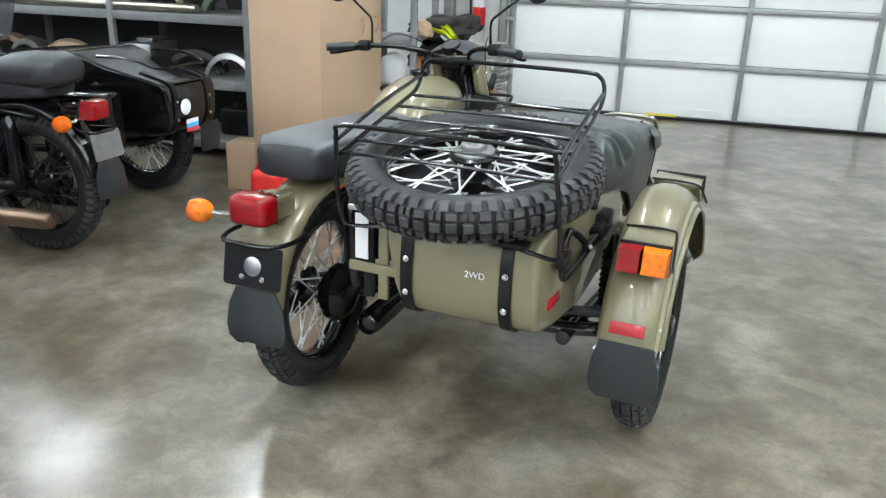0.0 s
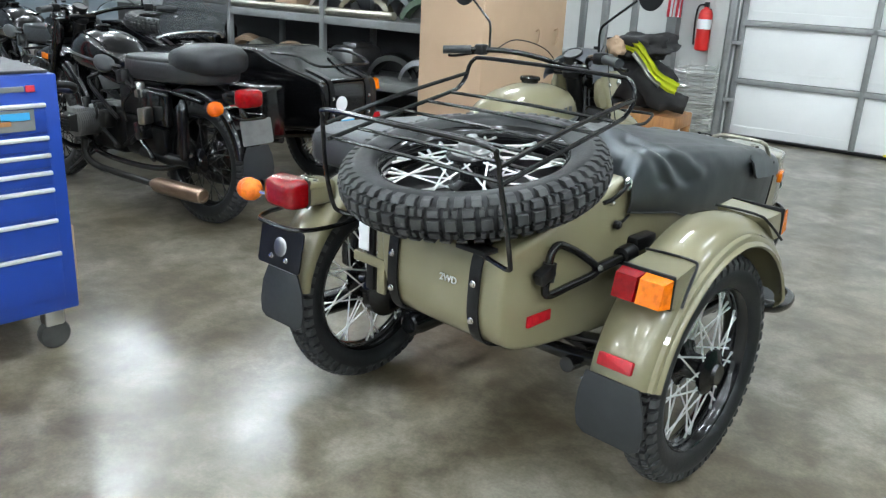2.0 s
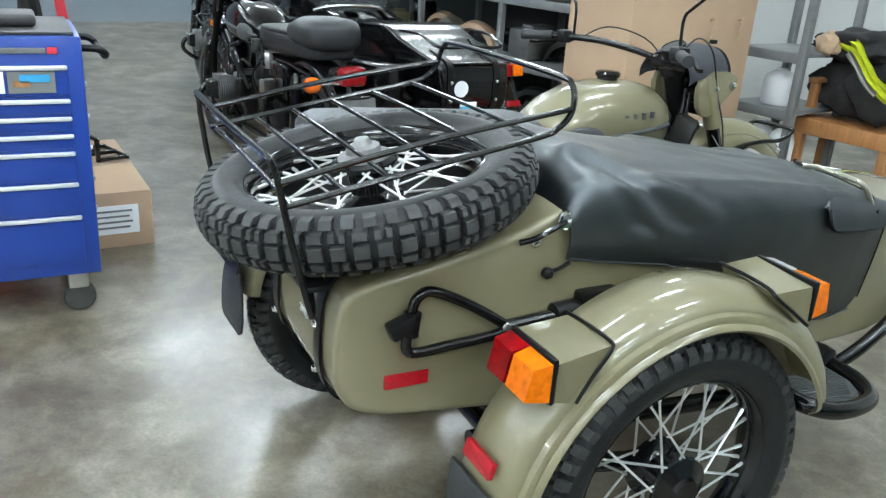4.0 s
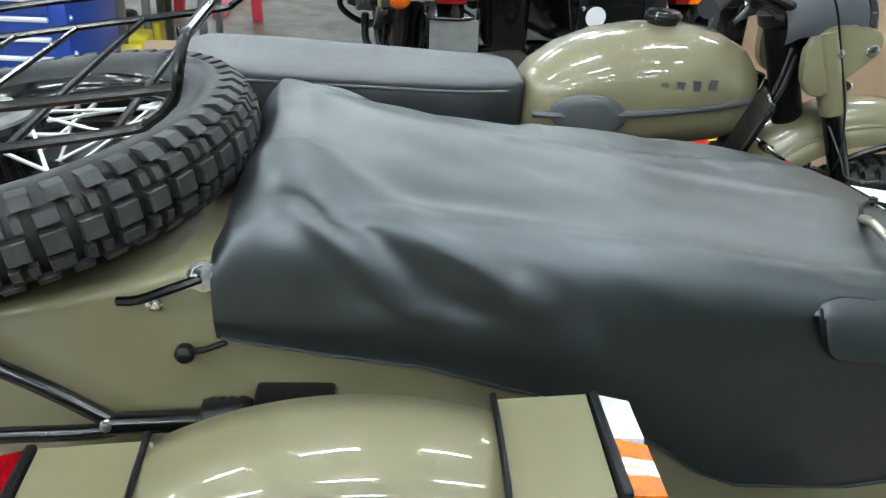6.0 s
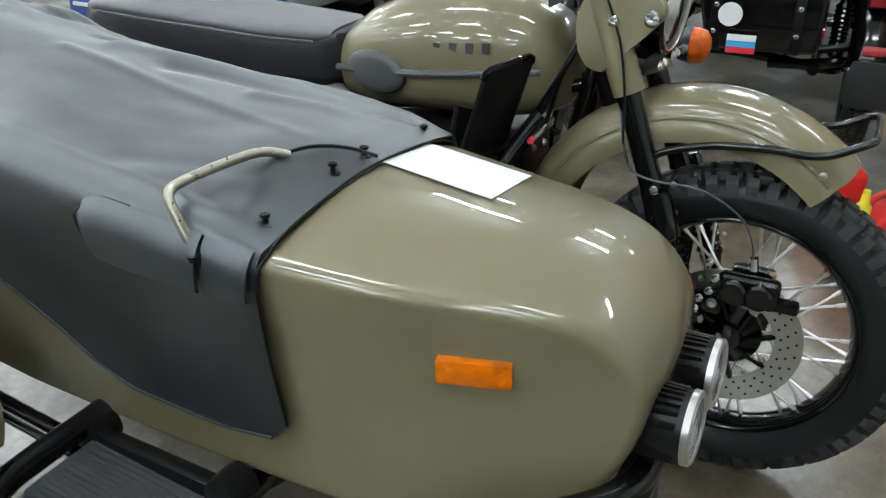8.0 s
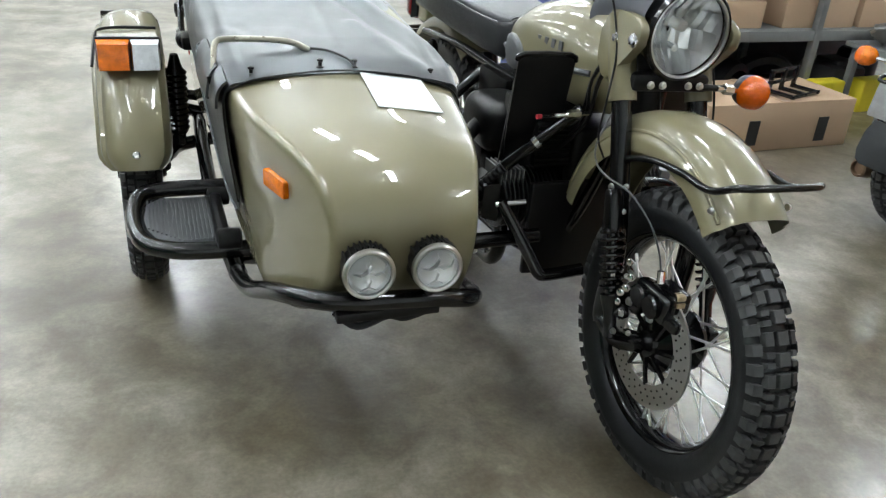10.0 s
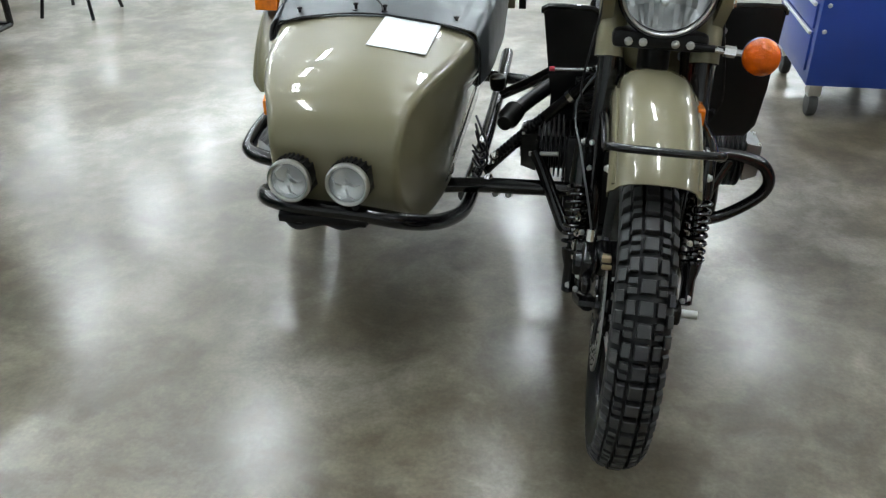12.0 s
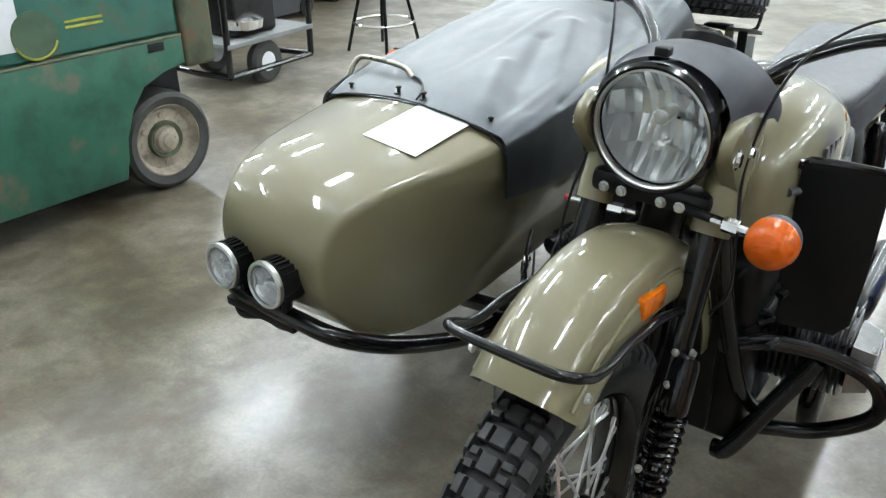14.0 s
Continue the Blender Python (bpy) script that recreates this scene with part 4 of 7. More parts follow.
def signal(root, p, d, stem, body):
    m = along(p, d)
    s = part("turn_signal", lathe(B(), [(0.004, -0.04), (0.02, -0.036), (0.034, -0.02), (0.038, 0.0), (0.038, 0.006)], 24, m), body, root, "round amber turn signal")
    part("lens", lathe(B(), [(0.0385, 0.004), (0.0385, 0.012), (0.033, 0.03), (0.02, 0.04), (0.004, 0.043)], 24, m), DEEPAMBER, s)
    part("stem", tube(B(), [p, stem], 0.007, 8, 1), CHROME, s)
    part("stem_nut", tube(B(), [Vector(p).lerp(Vector(stem), 0.55), Vector(p).lerp(Vector(stem), 0.8)], 0.012, 6, 1), CHROME, s)
    return s


def coil(c0, c1, r, turns, wire):
    c0, c1 = Vector(c0), Vector(c1)
    d = (c1 - c0)
    u = d.normalized().orthogonal().normalized()
    v = d.normalized().cross(u)
    n = turns * 12
    return tube(B(), [c0 + d * (i / n) + (u * math.cos(i * math.pi / 6) + v * math.sin(i * math.pi / 6)) * r for i in range(n + 1)], wire, 6, 1)


def motorcycle(root, paint, Bm, Sm, dressed=True):
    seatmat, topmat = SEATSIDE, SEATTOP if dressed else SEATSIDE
    wheel(root, Bm @ Matrix.Translation((0, 0, 0.345)), None if dressed else DARKPART, label="wire-spoked rear wheel with a black rim")
    wheel(root, Sm @ Matrix.Translation((0, 1.5, 0.345)), None if dressed else DARKPART, label="wire-spoked front wheel with block tread")
    # seat
    rings = []
    for y, hw, zt, zb in ((-0.175, 0.085, 0.862, 0.79), (-0.165, 0.11, 0.88, 0.775), (-0.11, 0.135, 0.89, 0.765), (0.05, 0.14, 0.885, 0.755), (0.25, 0.135, 0.875, 0.745),
                          (0.42, 0.125, 0.868, 0.735), (0.53, 0.112, 0.866, 0.735), (0.57, 0.09, 0.864, 0.745), (0.578, 0.06, 0.855, 0.76)):
        rings.append(superring(y, hw, (zt + zb) / 2, (zt - zb) / 2, 32, 4.5))
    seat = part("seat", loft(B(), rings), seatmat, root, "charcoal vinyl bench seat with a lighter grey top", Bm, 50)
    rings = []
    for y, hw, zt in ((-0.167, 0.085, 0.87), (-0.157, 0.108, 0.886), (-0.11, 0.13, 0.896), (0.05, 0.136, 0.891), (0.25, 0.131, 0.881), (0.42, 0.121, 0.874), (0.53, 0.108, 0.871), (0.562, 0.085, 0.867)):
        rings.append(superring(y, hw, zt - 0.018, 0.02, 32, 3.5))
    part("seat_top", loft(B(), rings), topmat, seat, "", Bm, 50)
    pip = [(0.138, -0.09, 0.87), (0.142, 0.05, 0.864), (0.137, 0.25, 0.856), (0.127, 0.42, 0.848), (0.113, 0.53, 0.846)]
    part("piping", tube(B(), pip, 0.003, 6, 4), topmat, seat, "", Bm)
    # tank
    rings = [superring(y, hw, zc, hh, 40, 2.5) for y, hw, zc, hh in (
        (0.565, 0.04, 0.785, 0.04), (0.575, 0.075, 0.788, 0.065), (0.60, 0.105, 0.797, 0.085), (0.66, 0.132, 0.815, 0.108), (0.74, 0.146, 0.83, 0.124), (0.84, 0.152, 0.84, 0.132),
        (0.94, 0.15, 0.843, 0.131), (1.02, 0.138, 0.84, 0.12), (1.075, 0.115, 0.833, 0.1), (1.105, 0.085, 0.825, 0.075), (1.115, 0.05, 0.82, 0.05))]
    tank = part("fuel_tank", loft(B(), rings), paint, root, "teardrop fuel tank in glossy paint", Bm, 60)
    part("filler_cap", lathe(B(), [(0.032, -0.01), (0.034, 0.008), (0.04, 0.01), (0.042, 0.02), (0.036, 0.027), (0.01, 0.03)], 24, Bm @ Matrix.Translation((-0.01, 0.89, 0.972))), BLACKPAINT, tank)
    for s in (1, -1):
        bm = B()
        rings = []
        for k in range(5):
            f, d = (1.0, 0.98, 0.9, 0.6, 0.1)[k], (0.0, 0.006, 0.011, 0.0145, 0.016)[k]
            ring_ = []
            for q in range(28):
                a = 2 * math.pi * q / 28
                y, z = 0.705 + 0.082 * f * math.cos(a), 0.805 + 0.047 * f * math.sin(a)
                hw = interp(y, (0.6, 0.66, 0.74, 0.84), (0.105, 0.132, 0.146, 0.152))
                ring_.append((s * (hw - 0.004 + d), y, z))
            rings.append(ring_)
        part("knee_pad", loft(bm, rings), PAD, tank, "", Bm, 60)
        st = [(s * (interp(y, (0.6, 0.66, 0.74, 0.84, 0.94, 1.02, 1.075), (0.105, 0.132, 0.146, 0.152, 0.15, 0.138, 0.115)) + 0.001), y, z) for y, z in
              ((0.59, 0.795), (0.66, 0.803), (0.74, 0.81), (0.84, 0.818), (0.94, 0.828), (1.02, 0.835), (1.07, 0.838))]
        part("rubber_strip", tube(B(), st, 0.008, 8, 4), PAD, tank, "", Bm)
        bm = B()
        for k in range(4):
            box(bm, (s * 0.1475, 0.858 + k * 0.036, 0.872 + 0.003 * k), (0.004, 0.016, 0.022), None, 0)
        if dressed:
            part("badge", bm, PAD, tank, "dark maker's badge", Bm, 0)
    # rear mudguard and tail
    sec = [(-0.078, 0.352), (-0.08, 0.368), (-0.07, 0.386), (-0.035, 0.398), (0, 0.401), (0.035, 0.398), (0.07, 0.386), (0.08, 0.368), (0.078, 0.352)]
    part("rear_fender", arc_shell(sec, 0.015, 0.36, 55, 172, 44), paint, root, "rounded painted rear mudguard", Bm, 60)
    part("lamp_mount", box(B(), (0, -0.25, 0.712), (0.1, 0.11, 0.075), None, 0.018, 3), paint, root, "painted tail light mount", Bm)
    part("rack_plate", box(B(), (0, -0.3, 0.742), (0.11, 0.13, 0.02), pose(0, 0, 0), 0.008), paint, root, "", Bm)
    tl = part("tail_light", soft(wedge(B(), [(-0.05, -0.305, 0.69), (0.05, -0.305, 0.69), (0.05, -0.305, 0.76), (-0.05, -0.305, 0.76)],
                                       [(-0.066, -0.330, 0.68), (0.066, -0.330, 0.68), (0.066, -0.330, 0.77), (-0.066, -0.330, 0.77)]), 0.006), BLACKPLASTIC, root, "red tail light", Bm)
    rings = [superring(y, hw, zc, hh, 36, 5.0) for y, hw, zc, hh in ((-0.329, 0.068, 0.725, 0.047), (-0.335, 0.07, 0.725, 0.049), (-0.36, 0.069, 0.725, 0.0485), (-0.38, 0.066, 0.725, 0.046), (-0.394, 0.059, 0.725, 0.04), (-0.4005, 0.045, 0.725, 0.03), (-0.402, 0.02, 0.725, 0.012))]
    part("lens", loft(B(), rings), REDLENS, tl, "", Bm, 60)
    for x in (-0.03, 0.0, 0.03):
        bolt(tl, Bm @ Vector((x, -0.27 - 0.01 * (x == 0), 0.75)), (0, 0, 1), 0.008, CHROME)
    signal(root, Bm @ Vector((-0.2, -0.345, 0.69)), (-1, -0.15, 0.0), Bm @ Vector((-0.05, -0.340, 0.69)), AMBER)
    part("tail_hoop", tube(B(), [(0.08, -0.12, 0.62), (0.1, -0.25, 0.62), (0.1, -0.350, 0.625), (0.06, -0.400, 0.628), (-0.03, -0.405, 0.63), (-0.08, -0.400, 0.632), (-0.095, -0.360, 0.64), (-0.08, -0.310, 0.65)], 0.0075, 8), BLACKTUBE, root, "", Bm)
    px = frame_xf((0.015, -0.395, 0.56), (1, 0, 0), (0, 0.18, 1))
    pl = part("plate_bracket", prism(B(), rounded(0.2, 0.13, 0.012), 0.004, px, 0.0), BLACKPLASTIC if dressed else ALU, root, "blank number plate bracket", Bm)
    if dressed:
        part("hole_cover", lathe(B(), [(0.03, 0), (0.03, 0.003), (0.027, 0.005)], 20, Bm @ px @ Matrix.Translation((0.0, 0.0, 0.0)) @ Matrix.Rotation(radians(0), 4, "X")), ALU, pl)
        for x in (-0.035, 0.035):
            bolt(pl, Bm @ px @ Vector((x, -0.035, 0.002)), (0, -1, 0.1), 0.007, CHROME)
            bolt(pl, Bm @ px @ Vector((x, -0.035, -0.002)), (0, -1, 0.1), 0.007, CHROME)
    fx = frame_xf((0.018, -0.395, 0.4), (1, 0, 0), (0, 0.05, 1))
    part("mud_flap", prism(B(), [(-0.07, 0.085), (0.07, 0.085), (0.095, 0.03), (0.105, -0.04), (0.097, -0.078), (0.075, -0.092), (-0.075, -0.092), (-0.097, -0.078), (-0.105, -0.04), (-0.095, 0.03)], 0.007, fx, 0.002), FLAP, root, "dark rubber mud flap", Bm)
    # drive housing, engine, cylinders, exhaust
    part("final_drive", lathe(B(), [(0.02, 0.04), (0.06, 0.05), (0.1, 0.07), (0.1, 0.1), (0.075, 0.13), (0.03, 0.14)], 24, Bm @ Matrix.Translation((0, 0, 0.345)) @ XAXIS), BLACKTUBE, root)
    bm = box(B(), (0, 0.78, 0.42), (0.22, 0.34, 0.26), None, 0.04, 4)
    box(bm, (0, 0.52, 0.42), (0.2, 0.2, 0.24), None, 0.04, 4)
    box(bm, (0, 0.97, 0.4), (0.2, 0.1, 0.3), None, 0.03, 3)
    eng = part("engine", bm, ENGINE, root, "flat twin engine, black castings", Bm)
    for s in (1, -1):
        bm = B()
        prof = [(0.05, 0.09)]
        for k in range(13):
            prof += [(0.056, 0.093 + k * 0.0125), (0.08, 0.094 + k * 0.0125), (0.08, 0.0985 + k * 0.0125), (0.056, 0.0995 + k * 0.0125)]
        cy, cz, out = (0.955, 0.487, 0.035) if s > 0 and dressed else (0.88, 0.452, 0.0)
        lathe(bm, prof + [(0.06, 0.258), (0.02, 0.26)], 28, Bm @ Matrix.Translation((s * out, cy, cz)) @ Matrix.Rotation(radians(90 * s), 4, "Y"))
        cyl = part("cylinder", bm, ENGINE if dressed else CASTALU, eng, "black finned cylinder" if dressed else "grey finned cylinder", None, 30)
        for k in range(6):
            part("head_fin", box(B(), (s * (0.19 + out + 0.0125 * k), cy, cz + 0.07), (0.004, 0.1, 0.04), None, 0.0015, 1), CASTALU, cyl, "", Bm, 0)
        def end(x, w, h):
            return [(s * (x + out), cy - w, cz - h), (s * (x + out), cy + w, cz - h), (s * (x + out), cy + w, cz + h + 0.014), (s * (x + out), cy - w, cz + h + 0.014)]

        bm = soft(wedge(B(), end(0.258, 0.058, 0.046), end(0.298, 0.048, 0.036)), 0.018, 5)
        for q in range(4):
            bolt(eng, Bm @ Vector((s * (0.29 + out), cy - 0.038 + 0.076 * (q % 2), cz - 0.025 + 0.075 * (q // 2))), (s, 0, 0), 0.007)
        rc = part("rocker_cover", bm, CASTALU if dressed and s < 0 else DARKPART, eng, "cast aluminium rocker cover" if s < 0 else "dark cast rocker cover", Bm, 60)
        for q in range(4):
            part("cover_rib", box(B(), (s * (0.291 + out), cy, cz - 0.012 + 0.0185 * q), (0.022, 0.08, 0.005), None, 0.002, 1), CASTALU if dressed and s < 0 else DARKPART, rc, "", Bm)
        part("exhaust_pipe", tube(B(), [(s * 0.2, 0.86, 0.36), (s * 0.2, 0.87, 0.3), (s * 0.2, 0.84, 0.24), (s * 0.19, 0.75, 0.21), (s * 0.18, 0.5, 0.2), (s * 0.18, 0.2, 0.2)], 0.021, 12), BLACKTUBE if dressed else DARKPART, eng, "", Bm)
        part("silencer", lathe(B(), [(0.022, 0), (0.042, 0.05), (0.045, 0.1), (0.045, 0.4), (0.038, 0.45), (0.03, 0.455), (0.026, 0.44)], 20, Bm @ along((0.18, 0.46, 0.235) if s > 0 and dressed else (s * 0.18, 0.25, 0.2), (0.02 * s, -1, 0.0 if s > 0 and dressed else 0.04))), BLACKTUBE if dressed else HEATSTEEL if s < 0 else DARKPART, eng)
        part("carburettor", box(B(), (s * 0.17, 0.66, 0.5), (0.07, 0.07, 0.1), None, 0.012), DARKPART, eng, "", Bm)
        if s < 0 or not dressed:
            part("crash_bar", tube(B(), [(s * 0.06, 1.08, 0.52), (s * 0.12, 1.0, 0.505), (s * 0.22, 0.96, 0.49), (s * 0.3, 0.945, 0.46), (s * 0.33, 0.94, 0.41), (s * 0.31, 0.94, 0.36), (s * 0.23, 0.945, 0.305), (s * 0.16, 0.96, 0.29), (s * 0.1, 0.98, 0.285)], 0.0165, 12), BLACKTUBE, root, "black tubular crash bar", Bm)
        if s < 0 and dressed:
            part("crash_bar_brace", tube(B(), [(s * 0.21, 0.96, 0.475), (s * 0.16, 0.98, 0.38), (s * 0.09, 1.02, 0.25), (s * 0.06, 1.02, 0.235)], 0.0195, 12), BLACKTUBE, root, "", Bm)
        part("frame_tube", tube(B(), [(s * 0.03, 1.16, 0.86), (s * 0.06, 1.1, 0.6), (s * 0.1, 1.0, 0.36), (s * 0.13, 0.8, 0.27), (s * 0.13, 0.3, 0.27), (s * 0.1, 0.0, 0.34)], 0.016, 10), BLACKTUBE, root, "", Bm)
        part("frame_tube", tube(B(), [(s * 0.03, 1.14, 0.8), (s * 0.07, 0.7, 0.7), (s * 0.08, 0.2, 0.7), (s * 0.09, -0.1, 0.68)], 0.014, 10), BLACKTUBE, root, "", Bm)
        sh = part("rear_shock", lathe(B(), [(0.012, 0), (0.024, 0.01), (0.03, 0.05), (0.03, 0.25), (0.024, 0.3), (0.012, 0.32)], 14, Bm @ along((s * 0.13, 0.02, 0.36), (-0.05 * s, 0.05, 1))), BLACKTUBE, root)
        # leg shield panel
        if dressed:
            lx = frame_xf((s * (0.205 if s > 0 else 0.19), 0.985 if s > 0 else 1.02, 0.69), (s * 0.95, -0.3 if s > 0 else -0.12, 0), (0.0, 0.38 if s > 0 else 0.12, 1))
            ls = part("leg_shield", prism(B(), [(-0.06, -0.27 if s > 0 else -0.13), (0.04, -0.27 if s > 0 else -0.13), (0.062, -0.12 if s > 0 else -0.1), (0.068, 0.0), (0.07, 0.185), (0.058, 0.2), (-0.052, 0.205), (-0.066, 0.19), (-0.066, 0.0)], 0.012, lx, 0.003), BLACKPLASTIC, root, "black plastic leg shield", Bm)
            part("rim_trim", tube(B(), [lx @ Vector((-0.066, 0.19, 0)), lx @ Vector((-0.052, 0.206, 0)), lx @ Vector((0.058, 0.202, 0)), lx @ Vector((0.071, 0.185, 0))], 0.007, 8, 2), BLACKPAINT, ls, "", Bm)
            bolt(ls, Bm @ lx @ Vector((0.0, -0.08, 0.006 * s)), Bm.to_3x3() @ lx.to_3x3() @ Vector((0, 0, s)), 0.006)
    part("air_box", box(B(), (0, 0.52, 0.62), (0.22, 0.2, 0.16), None, 0.02), BLACKPLASTIC, root, "", Bm)
    part("foot_peg", tube(B(), [(0.12, 0.6, 0.33), (0.27, 0.6, 0.33)], 0.014, 10, 1), BLACKPLASTIC, root, "", Bm)
    # ------------ everything that turns with the fork
    fk = part("fork_stem", lathe(B(), [(0.03, 0), (0.035, 0.01), (0.035, 0.24), (0.045, 0.25), (0.045, 0.275), (0.02, 0.28)], 16, Sm @ along((0, 1.22, 0.76), (0, -0.34, 1))), BLACKPLASTIC, root)
    for s in (1, -1):
        leg = part("fork_leg", tube(B(), [(s * 0.1, 1.2, 0.98), (s * 0.1, 1.275, 0.78), (s * 0.105, 1.335, 0.62), (s * 0.1, 1.36, 0.5), (s * 0.1, 1.36, 0.36), (s * 0.1, 1.37, 0.33)], 0.023, 12), BLACKTUBE, root, "black leading-link fork leg", Sm)
        part("shroud", tube(B(), [(s * 0.1, 1.195, 1.0), (s * 0.1, 1.235, 0.89), (s * 0.1, 1.262, 0.825)], 0.031, 16, 3), paint, leg, "", Sm)
        part("leading_link", tube(B(), [(s * 0.1, 1.36, 0.34), (s * 0.1, 1.43, 0.32), (s * 0.085, 1.5, 0.345)], 0.02, 10), BLACKTUBE, leg, "", Sm)
        damper = part("damper", lathe(B(), [(0.008, 0.0), (0.015, 0.004), (0.015, 0.06), (0.022, 0.085), (0.024, 0.1), (0.013, 0.103), (0.011, 0.238), (0.022, 0.242), (0.024, 0.25), (0.022, 0.32), (0.018, 0.335), (0.008, 0.337)], 16, Sm @ along((s * 0.13, 1.45, 0.335), (0.0, -0.33, 1))), BLACKTUBE, root, "front damper with an exposed spring")
        part("spring", coil(Sm @ Vector((s * 0.13, 1.418, 0.432)), Sm @ Vector((s * 0.13, 1.374, 0.566)), 0.0245, 8, 0.0042), BLACKPAINT, damper)
        for dz, y in ((0.655, 1.335), (0.6, 1.345), (0.475, 1.41), (0.36, 1.46)):
            bolt(leg, Sm @ Vector((s * 0.13, y, dz)), (s, 0.15, 0), 0.006)
            bolt(leg, Sm @ Vector((s * 0.115, y + 0.03, dz + 0.012)), (s * 0.3, 1, 0), 0.005)
        # headlamp ears
        lobe = [(p.x, p.y) for p in spline([(-0.05, -0.07, 0), (-0.01, -0.09, 0), (0.025, -0.06, 0), (0.07, -0.02, 0), (0.1, 0.012, 0), (0.1, 0.04, 0), (0.07, 0.058, 0), (0.0, 0.062, 0), (-0.045, 0.045, 0), (-0.06, 0.0, 0)], 4, True)]
        er = prism(B(), lobe, 0.024, frame_xf((s * 0.112, 1.215, 0.95), (s * 0.04, 1, 0.05), (0, 0, 1)), 0.008)
        part("lamp_ear", er, paint, leg, "", Sm)
        bolt(leg, Sm @ Vector((s * 0.127, 1.295, 0.965)), (s, 0, 0), 0.012, CHROME)
        bolt(leg, Sm @ Vector((s * 0.125, 1.225, 0.955)), (s, 0, 0), 0.009, CHROME)
    # headlamp
    hm = Sm @ along((0.0, 1.26, 0.985), (0.02, 1, -0.06)) @ Matrix.Diagonal((0.9, 0.9, 0.9, 1))
    hl = part("headlamp", lathe(B(), [(0.02, -0.12), (0.06, -0.11), (0.088, -0.07), (0.1, -0.01), (0.104, 0.03), (0.112, 0.036), (0.1135, 0.05), (0.108, 0.058), (0.103, 0.057), (0.102, 0.04)], 48, hm, False, False), BLACKPAINT, root, "round headlamp with a glossy black rim")
    part("bezel", lathe(B(), [(0.0985, 0.045), (0.0985, 0.056), (0.1005, 0.0585), (0.1035, 0.057), (0.1035, 0.046)], 48, hm, True), STEEL, hl, "thin bright ring round the glass")
    bm = B()
    facets, seg = 10, 60
    rings = []
    for i in range(facets + 1):
        f = i / facets
        r = 0.014 + (0.099 - 0.014) * f
        ring_ = []
        for k in range(seg):
            x, y = r * math.cos(2 * math.pi * k / seg), r * math.sin(2 * math.pi * k / seg)
            ring_.append(hm @ Vector((x, y, -0.034 + 0.07 * f ** 2)))
        rings.append(ring_)
    bowl = part("reflector_bowl", loft(bm, rings, True, False), REFLECTOR, hl, "faceted mirror reflector", None, 60)
    # upright prism strips, broken into tilted facets
    bm, rnd = B(), random.Random(12)
    step, cut = 0.0117, 0.048
    for ix in range(-8, 8):
        for iy in range(-2, 2):
            tx, ty, lift = rnd.uniform(-0.25, 0.25) + 0.3 * (-1) ** ix, rnd.uniform(-0.35, 0.35), rnd.uniform(0.002, 0.005)
            cx, cy = (ix + 0.5) * step, (iy + 0.5) * cut
            quad = []
            for ux, uy in ((0, 0), (1, 0), (1, 1), (0, 1)):
                x, y = (ix + ux) * step, (iy + uy) * cut
                r = math.hypot(x, y)
                k = min(1.0, 0.095 / max(r, 1e-6))
                x, y = x * k, y * k
                fr = max(0.0, (min(r, 0.095) - 0.014) / 0.085)
                quad.append(hm @ Vector((x, y, -0.03 + 0.07 * fr ** 2 + lift + tx * (x - cx) + ty * (y - cy))))
            if 0.02 < math.hypot(cx, cy) < 0.094:
                bm.faces.new([bm.verts.new(q) for q in quad])
    part("facets", bm, REFLECTOR, bowl, "", None, 0)
    part("bulb_shield", lathe(B(), [(0.016, -0.03), (0.016, 0.012), (0.013, 0.018), (0.002, 0.02)], 18, hm @ Matrix.Translation((0, 0.012, 0))), REFLECTOR, hl)
    part("pilot_lamp", lathe(B(), [(0.009, -0.02), (0.009, 0.01), (0.002, 0.013)], 14, hm @ Matrix.Translation((0, -0.042, 0.0))), REFLECTOR, hl)
    part("lamp_glass", lathe(B(), [(0.0985, 0.046), (0.097, 0.052), (0.075, 0.058), (0.04, 0.061), (0.001, 0.062)], 40, hm, False, False), GLASS, hl).visible_shadow = False
    if dressed:
        rows_ = []
        for y, z0, w in ((1.1, 1.012, 0.126), (1.13, 1.028, 0.126), (1.18, 1.038, 0.122), (1.235, 1.042, 0.115), (1.285, 1.032, 0.107)):
            rows_.append([Sm @ Vector((w * math.cos(radians(a_)), y, z0 - 0.03 + 0.085 * math.sin(radians(a_)))) for a_ in range(-10, 191, 10)])
        cap = loft(B(), rows_, closed=False, cap=False)
        bmesh.ops.solidify(cap, geom=cap.faces[:], thickness=0.003)
        part("cowl", cap, COWL, hl, "grey vinyl headlamp cowl")
    part("tab", box(B(), (0, 1.305, 1.1), (0.022, 0.02, 0.014), None, 0.003), BLACKPLASTIC, hl, "", Sm)
    part("signal_bar", tube(B(), [(-0.135, 1.3, 0.868), (-0.06, 1.29, 0.868)], 0.0075, 10, 1), BLACKPLASTIC, root, "", Sm)
    for x in (-0.05, -0.025, 0.03, 0.055):
        bolt(hl, Sm @ Vector((x * 1.2, 1.302, 0.873)), (0, 1, 0), 0.007)
    if dressed:
        signal(root, Sm @ Vector((-0.203, 1.3, 0.862)), (-0.0, 1, 0.0), Sm @ Vector((-0.11, 1.3, 0.868)), GREYBIN)
    part("yoke", box(B(), (0, 1.262, 0.872), (0.2, 0.05, 0.04), None, 0.012), BLACKPLASTIC, root, "", Sm)
    part("yoke", box(B(), (0, 1.19, 1.0), (0.24, 0.06, 0.025), None, 0.01), BLACKPLASTIC, root, "", Sm)
